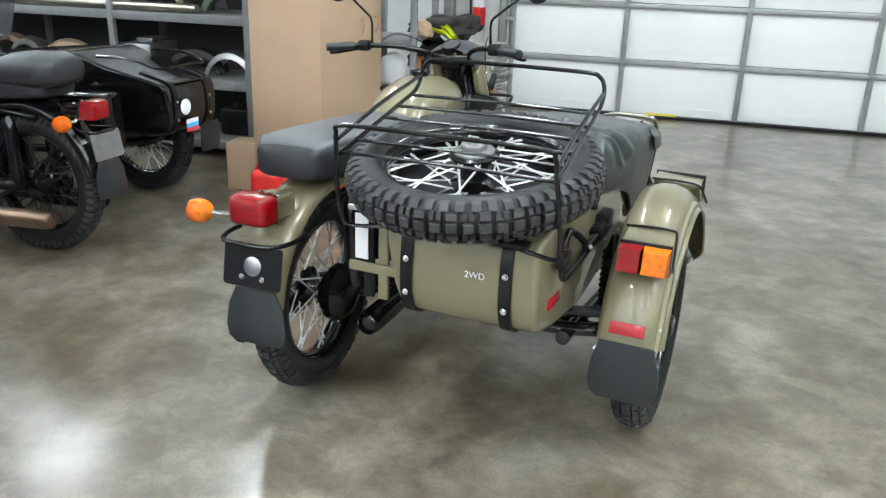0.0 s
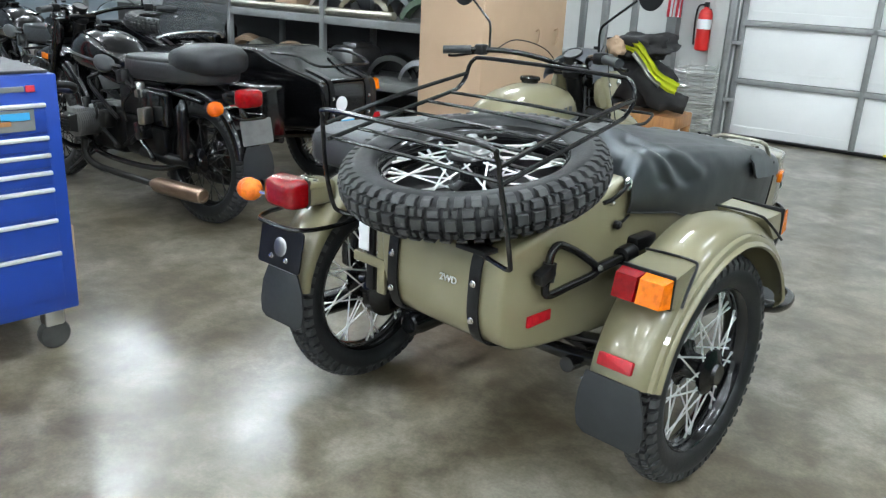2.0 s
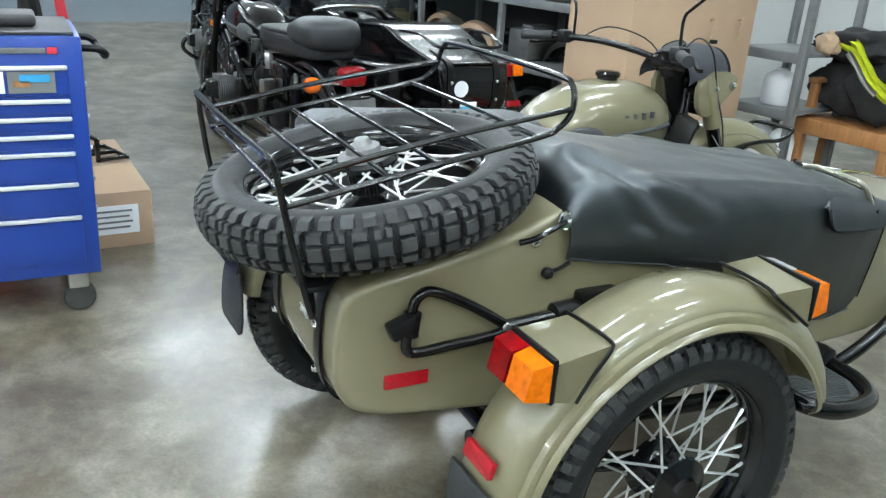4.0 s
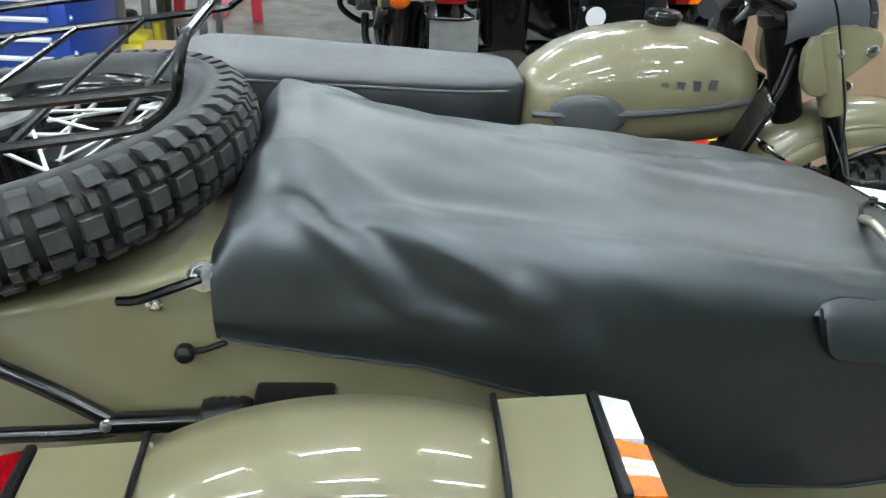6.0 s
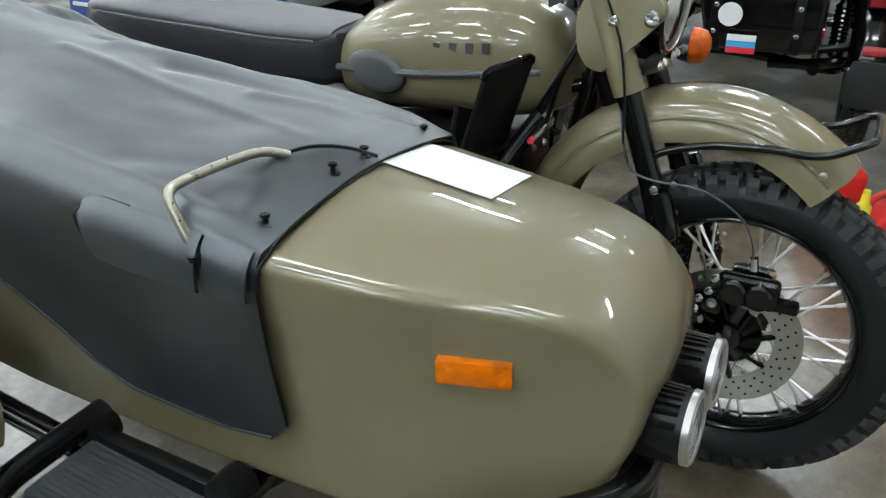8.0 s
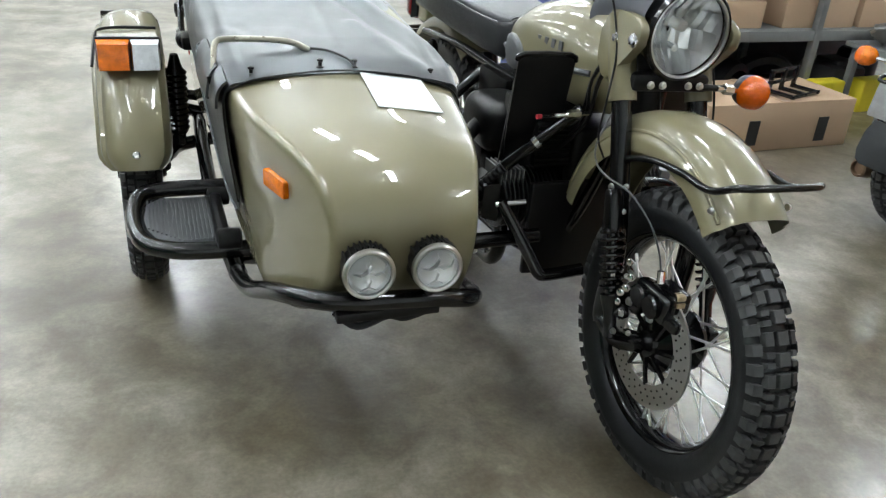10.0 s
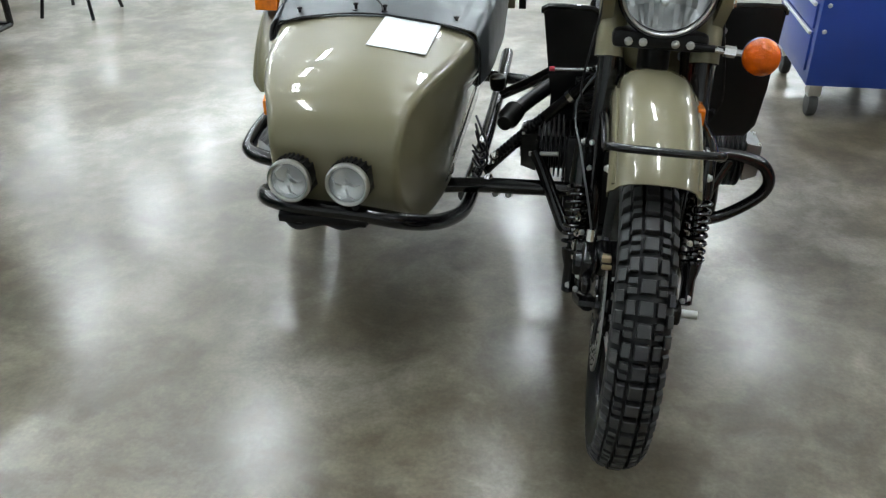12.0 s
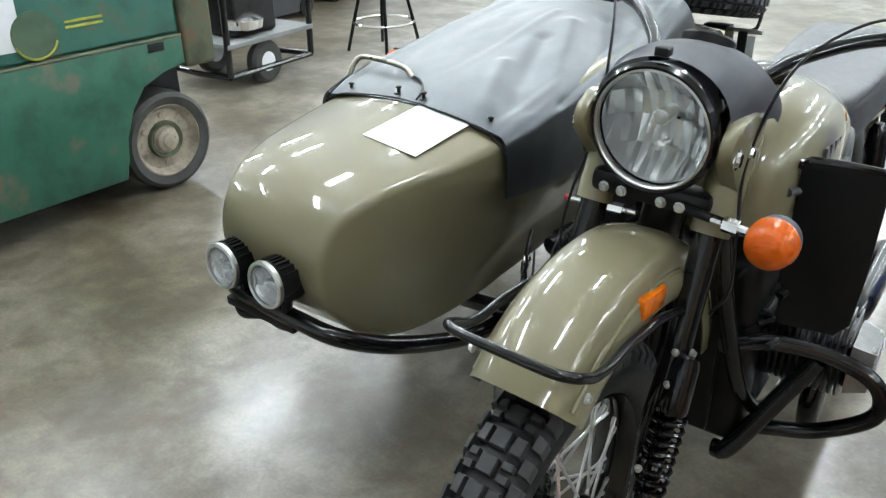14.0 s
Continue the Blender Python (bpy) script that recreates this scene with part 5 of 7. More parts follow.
    # front mudguard: high, ribbed, with a skirt and a bent rail
    half = [(0.086, 0.29), (0.088, 0.312), (0.084, 0.328), (0.076, 0.336), (0.074, 0.344), (0.07, 0.356), (0.055, 0.371), (0.025, 0.38)]
    sec = [(-x, r) for x, r in half] + list(reversed(half))
    ff = part("front_fender", arc_shell(sec, 1.4, 0.452, 45, 168, 48), paint, root, "deep painted front mudguard with a side rib", Sm, 60)
    side = [(0.1, 1.31, 0.7), (0.1, 1.34, 0.722), (0.1, 1.42, 0.747), (0.1, 1.52, 0.757), (0.1, 1.58, 0.755), (0.1, 1.62, 0.762), (0.1, 1.655, 0.78), (0.092, 1.676, 0.79)]
    part("fender_rail", tube(B(), side + [(0.06, 1.685, 0.792), (-0.06, 1.685, 0.792)] + [(-x, y, z) for x, y, z in reversed(side)], 0.0075, 10, 5), BLACKTUBE, ff, "black bent fender rail", Sm)
    for s in (1, -1):
        bead = [(s * 0.0785, 1.4 + 0.335 * math.cos(radians(a_)), 0.452 + 0.335 * math.sin(radians(a_))) for a_ in range(47, 168, 8)]
        part("bead", tube(B(), bead, 0.0042, 8, 2), paint, ff, "", Sm)
        bolt(ff, Sm @ Vector((s * 0.09, 1.615, 0.72)), (s, 0, 0), 0.006)
        rx = frame_xf((s * 0.084, 1.42, 0.772), (0, 1, 0.1), (0.0, 0, 1))
        if s < 0:
            part("reflector", prism(B(), rounded(0.075, 0.034, 0.004), 0.014, rx, 0.002), AMBER, ff, "amber side reflector", Sm)
    # brake
    bm = B()
    lathe(bm, [(0.093, 0.058), (0.093, 0.063), (0.148, 0.063), (0.148, 0.058)], 48, Matrix.Translation((0, 1.5, 0.345)) @ XAXIS, True)
    dk = part("brake_disc", bm, STEEL, root, "steel brake disc", Sm)
    bm = B()
    for k in range(30):
        for q, r_ in enumerate((0.106, 0.12, 0.135)):
            a = 2 * math.pi * (k + 0.33 * q) / 30
            tube(bm, [(0.0571, 1.5 + r_ * math.cos(a), 0.345 + r_ * math.sin(a)), (0.0642, 1.5 + r_ * math.cos(a), 0.345 + r_ * math.sin(a))], 0.0028, 6, 1)
    tagged(part("disc_hole", bm, ENGINE, dk, "", Sm, 0), "", "", "", "stuff")
    for k in range(8):
        bm = B()
        a = math.pi * k / 4
        c, s_ = math.cos(a), math.sin(a)
        tube(bm, [(0.06, 1.5 + 0.035 * c, 0.345 + 0.035 * s_), (0.06, 1.5 + 0.097 * math.cos(a + 0.25), 0.345 + 0.097 * math.sin(a + 0.25))], 0.006, 6, 1)
        part("disc_carrier", bm, BLACKTUBE, dk, "", Sm)
    cal = box(B(), (0.098, 1.53, 0.475), (0.034, 0.115, 0.062), pose(0, 0, 0), 0.012, 3)
    box(cal, (0.06, 1.53, 0.48), (0.05, 0.08, 0.05), None, 0.01, 2)
    box(cal, (0.095, 1.455, 0.43), (0.03, 0.07, 0.04), None, 0.012, 2)
    box(cal, (0.1, 1.6, 0.46), (0.02, 0.05, 0.03), None, 0.008, 2)
    for y, z in ((1.505, 0.475), (1.552, 0.475)):
        lathe(cal, [(0.026, 0.0), (0.026, 0.014), (0.021, 0.018), (0.004, 0.018)], 18, along((0.112, y, z), (1, 0, 0)))
    lathe(cal, [(0.02, 0), (0.02, 0.012), (0.006, 0.03)], 12, along((0.1, 1.44, 0.40), (1, 0, -0.2)))
    cal = part("brake_caliper", cal, BLACKTUBE, root, "black brake caliper", Sm)
    for q in range(2):
        part("sticker", box(B(), (0.062 + 0.002 * q, 1.562, 0.482 + 0.017 * q), (0.02, 0.022, 0.012), None, 0.002), TANTAPE, cal, "tan paper tag on the caliper", Sm)
    for y, z in ((1.47, 0.5), (1.455, 0.53), (1.462, 0.47), (1.445, 0.45), (1.44, 0.425)):
        bolt(cal, Sm @ Vector((0.125, y, z)), (0.9, 0.5, 0.1), 0.007, CHROME)
    part("banjo", tube(B(), [(0.1, 1.535, 0.52), (0.1, 1.53, 0.545)], 0.008, 8, 1), CHROME, cal, "", Sm)
    for y, z in ((1.5, 0.475), (1.56, 0.48), (1.55, 0.445), (1.47, 0.44), (1.45, 0.40)):
        bolt(cal, Sm @ Vector((0.114, y, z)), (1, 0, 0), 0.008)
    part("axle_end", tube(B(), [(-0.07, 1.5, 0.345), (-0.15, 1.5, 0.345)], 0.0095, 12, 1), STEEL, root, "bright drilled axle end", Sm)
    part("axle_clamp", box(B(), (-0.1, 1.498, 0.345), (0.03, 0.045, 0.045), None, 0.008), BLACKTUBE, root, "", Sm)
    part("axle_nut", tube(B(), [(0.07, 1.5, 0.345), (0.105, 1.5, 0.345)], 0.013, 6, 1), BLACKTUBE, root, "", Sm)
    # handlebar
    hb = part("handlebar", tube(B(), [(-0.42, 0.8, 1.085), (-0.31, 0.87, 1.09), (-0.2, 0.96, 1.085), (-0.12, 1.06, 1.06), (-0.07, 1.13, 1.035), (0.07, 1.13, 1.035), (0.12, 1.06, 1.06), (0.2, 0.96, 1.085), (0.31, 0.87, 1.09), (0.42, 0.8, 1.085)], 0.0115, 10, 5), BLACKTUBE, root, "black handlebar", Sm)
    for s in (1, -1):
        part("grip", tube(B(), [(s * 0.43, 0.793, 1.085), (s * 0.33, 0.857, 1.09)], 0.0175, 12, 1), FLAP, hb, "", Sm)
        part("switch_block", box(B(), (s * 0.295, 0.882, 1.09), (0.05, 0.045, 0.045), None, 0.01), BLACKPLASTIC, hb, "", Sm)
        part("lever", tube(B(), [(s * 0.28, 0.91, 1.08), (s * 0.33, 0.905, 1.075), (s * 0.41, 0.85, 1.06), (s * 0.44, 0.835, 1.06)], 0.006, 8), BLACKTUBE, hb, "", Sm)
        mir = part("mirror_stem", tube(B(), [(s * 0.27, 0.905, 1.1), (s * 0.27, 0.905, 1.19), (s * 0.3, 0.91, 1.225), (s * 0.4, 0.93, 1.3)], 0.005, 8), BLACKTUBE, hb, "", Sm)
        part("mirror", lathe(B(), [(0.005, -0.022), (0.035, -0.018), (0.052, -0.006), (0.055, 0.002), (0.052, 0.005)], 28, Sm @ along((s * 0.45, 0.94, 1.32), (-0.1 * s, -1, 0.0))), BLACKPLASTIC, root, "round black mirror")
        part("cable", tube(B(), [(s * 0.26, 0.91, 1.08), (s * 0.22, 1.02, 1.13), (s * 0.15, 1.16, 1.08), (s * 0.125, 1.23, 0.95), (s * 0.14, 1.262, 0.84), (s * 0.15, 1.272, 0.75), (s * 0.13, 1.28, 0.7)], 0.0026, 6), BLACKPLASTIC, hb, "", Sm)
    part("brake_hose", tube(B(), [(0.11, 1.25, 0.8), (0.152, 1.275, 0.735), (0.155, 1.295, 0.695), (0.15, 1.34, 0.68), (0.14, 1.42, 0.675), (0.125, 1.49, 0.635), (0.11, 1.52, 0.585), (0.1, 1.53, 0.54)], 0.0021, 8), GREYCABLE, root, "thin grey brake hose", Sm)
    ins = part("speedometer", lathe(B(), [(0.03, -0.04), (0.04, -0.03), (0.043, 0.01), (0.04, 0.014), (0.037, 0.01)], 28, Sm @ along((0, 1.13, 1.075), (0, -0.5, 1))), BLACKPLASTIC, root, "round black speedometer")
    part("dial", lathe(B(), [(0.037, 0.011), (0.001, 0.0115)], 24, Sm @ along((0, 1.13, 1.075), (0, -0.5, 1))), GREYBIN, ins)
    part("clamp_block", box(B(), (0, 1.13, 1.025), (0.18, 0.05, 0.04), None, 0.01), BLACKTUBE, root, "", Sm)
    for x in (-0.07, -0.025, 0.025, 0.07):
        bolt(ins, Sm @ Vector((x, 1.115, 1.046)), (0, -0.3, 1), 0.009, CHROME)


# main rig
rig = thing("sidecar_motorcycle", "olive drab motorcycle with covered sidecar, parked on concrete", "motorcycle")
BIKE = pose(0.06, 0, 0, 0, 0, 2.5)
STEER = pose(0.063, 0, 0.8, 0, -2.2, 0.5) @ pose(0, 0, -0.8)
sidecar(rig, OLIVE)
motorcycle(rig, OLIVE, BIKE, STEER)

# struts, hoses and levers between the motorcycle and the sidecar
part("upper_strut", tube(B(), [(0.14, 1.08, 0.755), (0.228, 1.03, 0.655), (0.33, 0.985, 0.54), (0.43, 0.95, 0.425), (0.45, 0.945, 0.4)], 0.0155, 12, 3), BLACKTUBE, rig, "black sidecar strut")
part("strut_clamp", tube(B(), [(0.222, 1.033, 0.662), (0.231, 1.029, 0.652)], 0.019, 12, 1), CHROME, rig)
rings = []
for k in range(29):
    f = k / 28
    rings.append((0.0115 if k % 2 else 0.014, 0.19 * f))
part("ribbed_hose", lathe(B(), rings, 12, along((0.3, 1.012, 0.585), (0.66, -0.22, -0.72))), BLACKPLASTIC, rig, "ribbed black hose along the strut")
part("lower_strut", tube(B(), [(0.31, 1.04, 0.505), (0.275, 1.075, 0.44), (0.235, 1.115, 0.36), (0.222, 1.128, 0.336), (0.2, 1.132, 0.33), (0.1, 1.13, 0.335)], 0.0165, 12, 4), BLACKTUBE, rig)
part("strut_pin", tube(B(), [(0.325, 1.045, 0.498), (0.25, 1.06, 0.508)], 0.0065, 8, 1), STEEL, rig, "bright steel pivot pin")
part("side_panel", prism(B(), [(0.0, 0.0), (0.14, -0.13), (0.19, -0.1), (0.2, 0.12), (0.1, 0.27), (0.02, 0.3)], 0.016, frame_xf((0.285, 0.925, 0.5), (-0.95, 0.3, 0), (0, 0.12, 1)), 0.004), BLACKPLASTIC, rig, "black plastic panel beside the engine")
for x in (0.376, 0.411):
    part("clamp_bolt", lathe(B(), [(0.004, 0.0), (0.0095, 0.002), (0.0095, 0.011), (0.006, 0.015)], 10, along((x, 1.05, 0.385), (0, 0, -1))), STEEL, rig, "bright bolt under the cross tube")
cb = part("throttle_body", lathe(B(), [(0.012, -0.04)] + [(0.026 + 0.004 * (k % 2), -0.036 + 0.006 * k) for k in range(11)] + [(0.022, 0.032), (0.02, 0.05), (0.006, 0.053)], 20, along((0.39, 0.91, 0.548), (0.25, 1, -0.1))), DARKPART, rig, "ribbed dark metal throttle body")
part("intake_hose", tube(B(), [(0.382, 0.9, 0.552), (0.35, 0.82, 0.56), (0.27, 0.72, 0.59), (0.16, 0.62, 0.61)], 0.021, 12, 4), BLACKPLASTIC, cb)
part("air_filter_case", box(B(), (0.175, 0.68, 0.595), (0.17, 0.22, 0.15), None, 0.05, 4), ENGINE, rig, "black air filter case")
part("reservoir", lathe(B(), [(0.012, -0.03), (0.02, -0.026), (0.024, -0.01), (0.024, 0.012), (0.018, 0.018), (0.008, 0.02)], 20, Matrix.Translation((0.455, 0.655, 0.56))), BLACKPLASTIC, rig, "black fluid reservoir beside the tub")
part("rear_strut", tube(B(), [(0.12, 0.42, 0.68), (0.3, 0.4, 0.52), (0.47, 0.38, 0.42)], 0.017, 12, 2), BLACKTUBE, rig)
ad = part("adjuster_rod", tube(B(), [(0.27, 1.12, 0.752), (0.14, 1.11, 0.752)], 0.005, 8, 1), CHROME, rig, "chrome rod with a red tip")
part("rod_tip", tube(B(), [(0.27, 1.12, 0.752), (0.282, 1.121, 0.752)], 0.006, 10, 1), REDPAINT, ad)
part("rod_nut", tube(B(), [(0.2, 1.113, 0.752), (0.165, 1.111, 0.752)], 0.011, 6, 1), CHROME, ad)
rnd = random.Random(8)
for k in range(4):
    x, y = 0.1 + 0.02 * (k % 2), 1.0 + 0.02 * (k % 3)
    part("cable", tube(B(), [(x, 1.16, 0.95 - 0.01 * k), (x + 0.03, 1.12, 0.84), (x + rnd.uniform(0, 0.04), y + 0.04, 0.72), (x + rnd.uniform(0.02, 0.1), y - 0.06, 0.6), (x + rnd.uniform(0.0, 0.12), y - 0.2, 0.5)], rnd.uniform(0.0035, 0.007), 7, 5), BLACKPLASTIC, rig)
rnd = random.Random(5)
for k in range(5):
    z, u = 0.49 - 0.022 * k, rnd.uniform(-0.015, 0.015)
    part("wiring_loom", tube(B(), [(0.485, 0.9 + u, z + 0.05), (0.458 + u, 0.96, z + 0.03), (0.445 - 0.5 * u, 0.985 + u, z), (0.465, 0.975 - u, z - 0.03), (0.49, 0.93, z - 0.03 + u)], rnd.uniform(0.0025, 0.004), 7, 5), BLACKPLASTIC, rig)
for x, y, z, r in ((0.435, 0.975, 0.44, 0.012), (0.42, 0.99, 0.465, 0.009), (0.455, 0.97, 0.5, 0.009), (0.43, 1.045, 0.42, 0.01)):
    bolt(rig, (x, y, z), (-0.3, 0.9, 0.3), r, CHROME)
part("battery_box", box(B(), (0.13, 0.86, 0.62), (0.14, 0.24, 0.18), None, 0.02), ENGINE, rig, "black battery box")
part("skid_plate", box(B(), (0.1, 1.04, 0.42), (0.26, 0.02, 0.26), pose(0, 0, 0), 0.006), ENGINE, rig, "black front plate")
part("gearbox_cover", box(B(), (0.17, 0.6, 0.42), (0.12, 0.3, 0.2), None, 0.03, 3), ENGINE, rig)
oc = part("oil_cooler", box(B(), (0.17, 1.0, 0.64), (0.1, 0.03, 0.12), pose(0, 0, 0), 0.006), ENGINE, rig, "finned black oil cooler")
for k in range(9):
    part("cooler_fin", box(B(), (0.17, 1.017, 0.59 + 0.0125 * k), (0.094, 0.01, 0.004), None, 0), ENGINE, oc, smooth=0)

# Added mass, no known part: keeps the gap towards the tub dark
part("drive_case", box(B(), (0.18, 0.52, 0.42), (0.1, 0.26, 0.18), None, 0.04, 3), ENGINE, rig, "black filler block added in the gap beside the gearbox")
rnd = random.Random(21)

# ignition box, hoses and fittings over the engine on the free side
part("ignition_cover", box(B(), (0.02, 0.95, 0.6), (0.2, 0.16, 0.16), None, 0.03, 3), ENGINE, rig, "black ignition cover")
part("air_duct", box(B(), (-0.01, 0.78, 0.62), (0.18, 0.2, 0.14), None, 0.03, 3), BLACKPLASTIC, rig)
for k in range(7):
    a = Vector((rnd.uniform(-0.13, -0.04), rnd.uniform(0.96, 1.06), rnd.uniform(0.5, 0.7)))
    b = a + Vector((rnd.uniform(-0.03, 0.05), rnd.uniform(-0.22, -0.05), rnd.uniform(-0.18, 0.02)))
    part("hose", tube(B(), [a, a.lerp(b, 0.35) + Vector((-0.02, 0.01, 0.02)), a.lerp(b, 0.7) + Vector((-0.015, 0, -0.02)), b], rnd.uniform(0.004, 0.01), 8, 4), BLACKPLASTIC, rig)
for k in range(4):
    bolt(rig, (rnd.uniform(-0.08, 0.06), 1.032, rnd.uniform(0.54, 0.66)), (-0.1, 1, 0.1), rnd.uniform(0.006, 0.009), STEEL)

paper = tagged(part("paper_sheet", prism(B(), [(0, 0), (0.14, 0.0), (0.138, 0.178), (-0.003, 0.178)], 0.0012, frame_xf((0.692, 1.062, 0.8462), (-1, 0, -0.13), (0, 1, -0.12)), 0), PAPER), "white paper sheet lying on the sidecar nose", "paper")


SMOKE = mat("smoked_acrylic", (0.12, 0.13, 0.14), 0.1, var=0.02, alpha=0.55)


def dark_rig(name, label, m, windshield):
    root = thing(name, label, "motorcycle", m, "parked motorcycles")
    sidecar(root, BLACKPAINT, False)
    motorcycle(root, BLACKPAINT, pose(0.06, 0, 0, 0, 0, 2), pose(0.06, 0, 0, 0, 0, 2), False)
    for sx in (-1, 1):
        part("side_cover", box(B(), (sx * 0.1 + 0.06, 0.3, 0.6), (0.06, 0.26, 0.2), None, 0.025, 3), BLACKPAINT, root)
        part("tool_box", box(B(), (sx * 0.12 + 0.06, 0.28, 0.42), (0.05, 0.2, 0.16), None, 0.015, 2), ENGINE, root)
        part("swing_arm", tube(B(), [(sx * 0.12 + 0.06, 0.42, 0.34), (sx * 0.12 + 0.06, 0.2, 0.34), (sx * 0.1 + 0.06, 0.0, 0.345)], 0.03, 10, 2), ENGINE, root)
    # humped pillion seat, side case and the crowd of small engine parts
    rings = [superring(y, hw, (zt + zb) / 2, (zt - zb) / 2, 28, 3.2, 0.06) for y, hw, zt, zb in (
        (-0.24, 0.06, 0.93, 0.86), (-0.225, 0.12, 0.955, 0.83), (-0.15, 0.15, 0.975, 0.81), (0.0, 0.155, 0.97, 0.81), (0.1, 0.14, 0.94, 0.82), (0.16, 0.1, 0.91, 0.84))]
    part("pillion_seat", loft(B(), rings), SEATSIDE, root, "humped charcoal vinyl pillion seat", None, 60)
    part("side_case", box(B(), (0.36, -0.06, 0.6), (0.18, 0.3, 0.3), pose(0, 0, 0), 0.03, 3), BLACKPAINT, root, "glossy black side case")
    rd = random.Random(31)
    for k in range(34):
        sx = rd.choice((-1, -1, 1))
        c = Vector((0.06 + sx * rd.uniform(0.1, 0.2), rd.uniform(0.25, 1.05), rd.uniform(0.28, 0.78)))
        mt = (ENGINE, BLACKPAINT, DARKPART, ENGINE, BLACKTUBE, STEEL)[k % 6]
        if k % 2:
            part("engine_fitting", box(B(), (0, 0, 0), (rd.uniform(0.03, 0.08), rd.uniform(0.03, 0.1), rd.uniform(0.03, 0.1)), pose(c.x, c.y, c.z, rd.uniform(-20, 20), 0, rd.uniform(-20, 20)), 0.01), mt, root)
        else:
            part("engine_hose", tube(B(), [c, c + Vector((sx * 0.03, rd.uniform(-0.1, 0.1), rd.uniform(-0.1, 0.05))), c + Vector((0, rd.uniform(-0.25, 0.25), rd.uniform(-0.25, 0.1)))], rd.uniform(0.006, 0.014), 8, 4), mt, root)
    part("sticker", lathe(B(), [(0.042, 0), (0.042, 0.003), (0.002, 0.0035)], 24, frame_xf((0.66, -0.423, 0.655), (1, 0, 0), (0, 0, 1)) @ Matrix.Rotation(radians(0), 4, "X")), WHITEDECAL, root, "round white sticker")
    for k, mt in enumerate((WHITEDECAL, BLUEDECAL, REDDECAL) if windshield else ()):
        part("flag_stripe", box(B(), (0.71, -0.424, 0.575 - 0.022 * k), (0.1, 0.004, 0.022), None, 0), mt, root, "stripe of a small flag sticker")
    if windshield:
        ws = prism(B(), rounded(0.5, 0.36, 0.06, 5), 0.004, frame_xf((0.72, 0.98, 1.06), (1, 0, 0), (0, -0.35, 1)), 0)
        wsp = part("windshield", ws, SMOKE, root, "smoked acrylic windshield")
        part("frame_rail", tube(B(), [(0.47, 1.05, 0.89), (0.55, 1.0, 0.92), (0.72, 0.98, 0.93), (0.9, 1.0, 0.92), (0.97, 1.05, 0.89)], 0.012, 10), CHROME, wsp)
        part("luggage_rail", tube(B(), [(0.52, 0.0, 0.9), (0.53, -0.2, 0.9), (0.55, -0.36, 0.86), (0.75, -0.38, 0.86), (0.93, -0.36, 0.86), (0.96, -0.2, 0.9), (0.97, 0.0, 0.9)], 0.008, 8), BLACKPAINT, root)
    else:
        sm = Matrix.Translation((0.735, -0.2, 0.92)) @ Matrix.Rotation(radians(4), 4, "X") @ Matrix.Rotation(radians(-90), 4, "Y")
        wheel(root, sm, DARKPART, name="spare_wheel")
    return root


dark_rig("sidecar_motorcycle", "black motorcycle with sidecar and windshield, parked on concrete", pose(-1.85, 0.45, 0, 0, 0, 95), True)
far_rig = dark_rig("sidecar_motorcycle", "black motorcycle with sidecar carrying a spare wheel", pose(-3.95, 0.66, 0, 0, 0, 91), False)
for ob in [o for o in far_rig.children_recursive if o.type == "MESH" and o.data.materials[0] in (AMBER, CLEARLENS, REDLENS, REDREFLECT) or o.name.startswith("turn_signal") or o.parent.name.startswith("turn_signal")]:
    bpy.data.objects.remove(ob)
# ---------------------------------------------------------------- the workshop
ROOM = pose(0, 0, 0, 0, 0, 7.5)
XW, XE, YN, YS, ZC = -10.0, 9.0, 5.96, -13.0, 4.6


def structure(name, bm, material, label):
    return tagged(part(name, bm, material, None, "", ROOM), label, name.split("_")[0], "", "structure")


structure("floor", box(B(), (-0.5, -3.5, -0.1), (19.4, 19.4, 0.2), None, 0), CONCRETE, "polished mottled grey concrete floor")
structure("wall_west", box(B(), (XW - 0.1, -3.5, ZC / 2), (0.2, 19.4, ZC), None, 0), WALLBLUE, "blue-grey painted workshop wall")
structure("wall_east", box(B(), (XE + 0.1, -3.5, ZC / 2), (0.2, 19.4, ZC), None, 0), WALLDARK, "dark grey painted workshop wall")
structure("wall_south", box(B(), (-0.5, YS - 0.1, ZC / 2), (19.4, 0.2, ZC), None, 0), WALLPAINT, "pale grey painted workshop wall")
bm = B()
DL, DR, DT = -0.62, 4.4, 3.2
for x0, x1, z0, z1 in ((XW, DL, 0, ZC), (DR, XE, 0, ZC), (DL, DR, DT, ZC)):
    box(bm, ((x0 + x1) / 2, YN + 0.1, (z0 + z1) / 2), (x1 - x0, 0.2, z1 - z0), None, 0)
structure("wall_north", bm, WALLPAINT, "pale grey painted wall with a wide door opening")
structure("ceiling", box(B(), (-0.5, -3.5, ZC + 0.05), (19.4, 19.4, 0.1), None, 0), CEIL, "grey workshop ceiling")

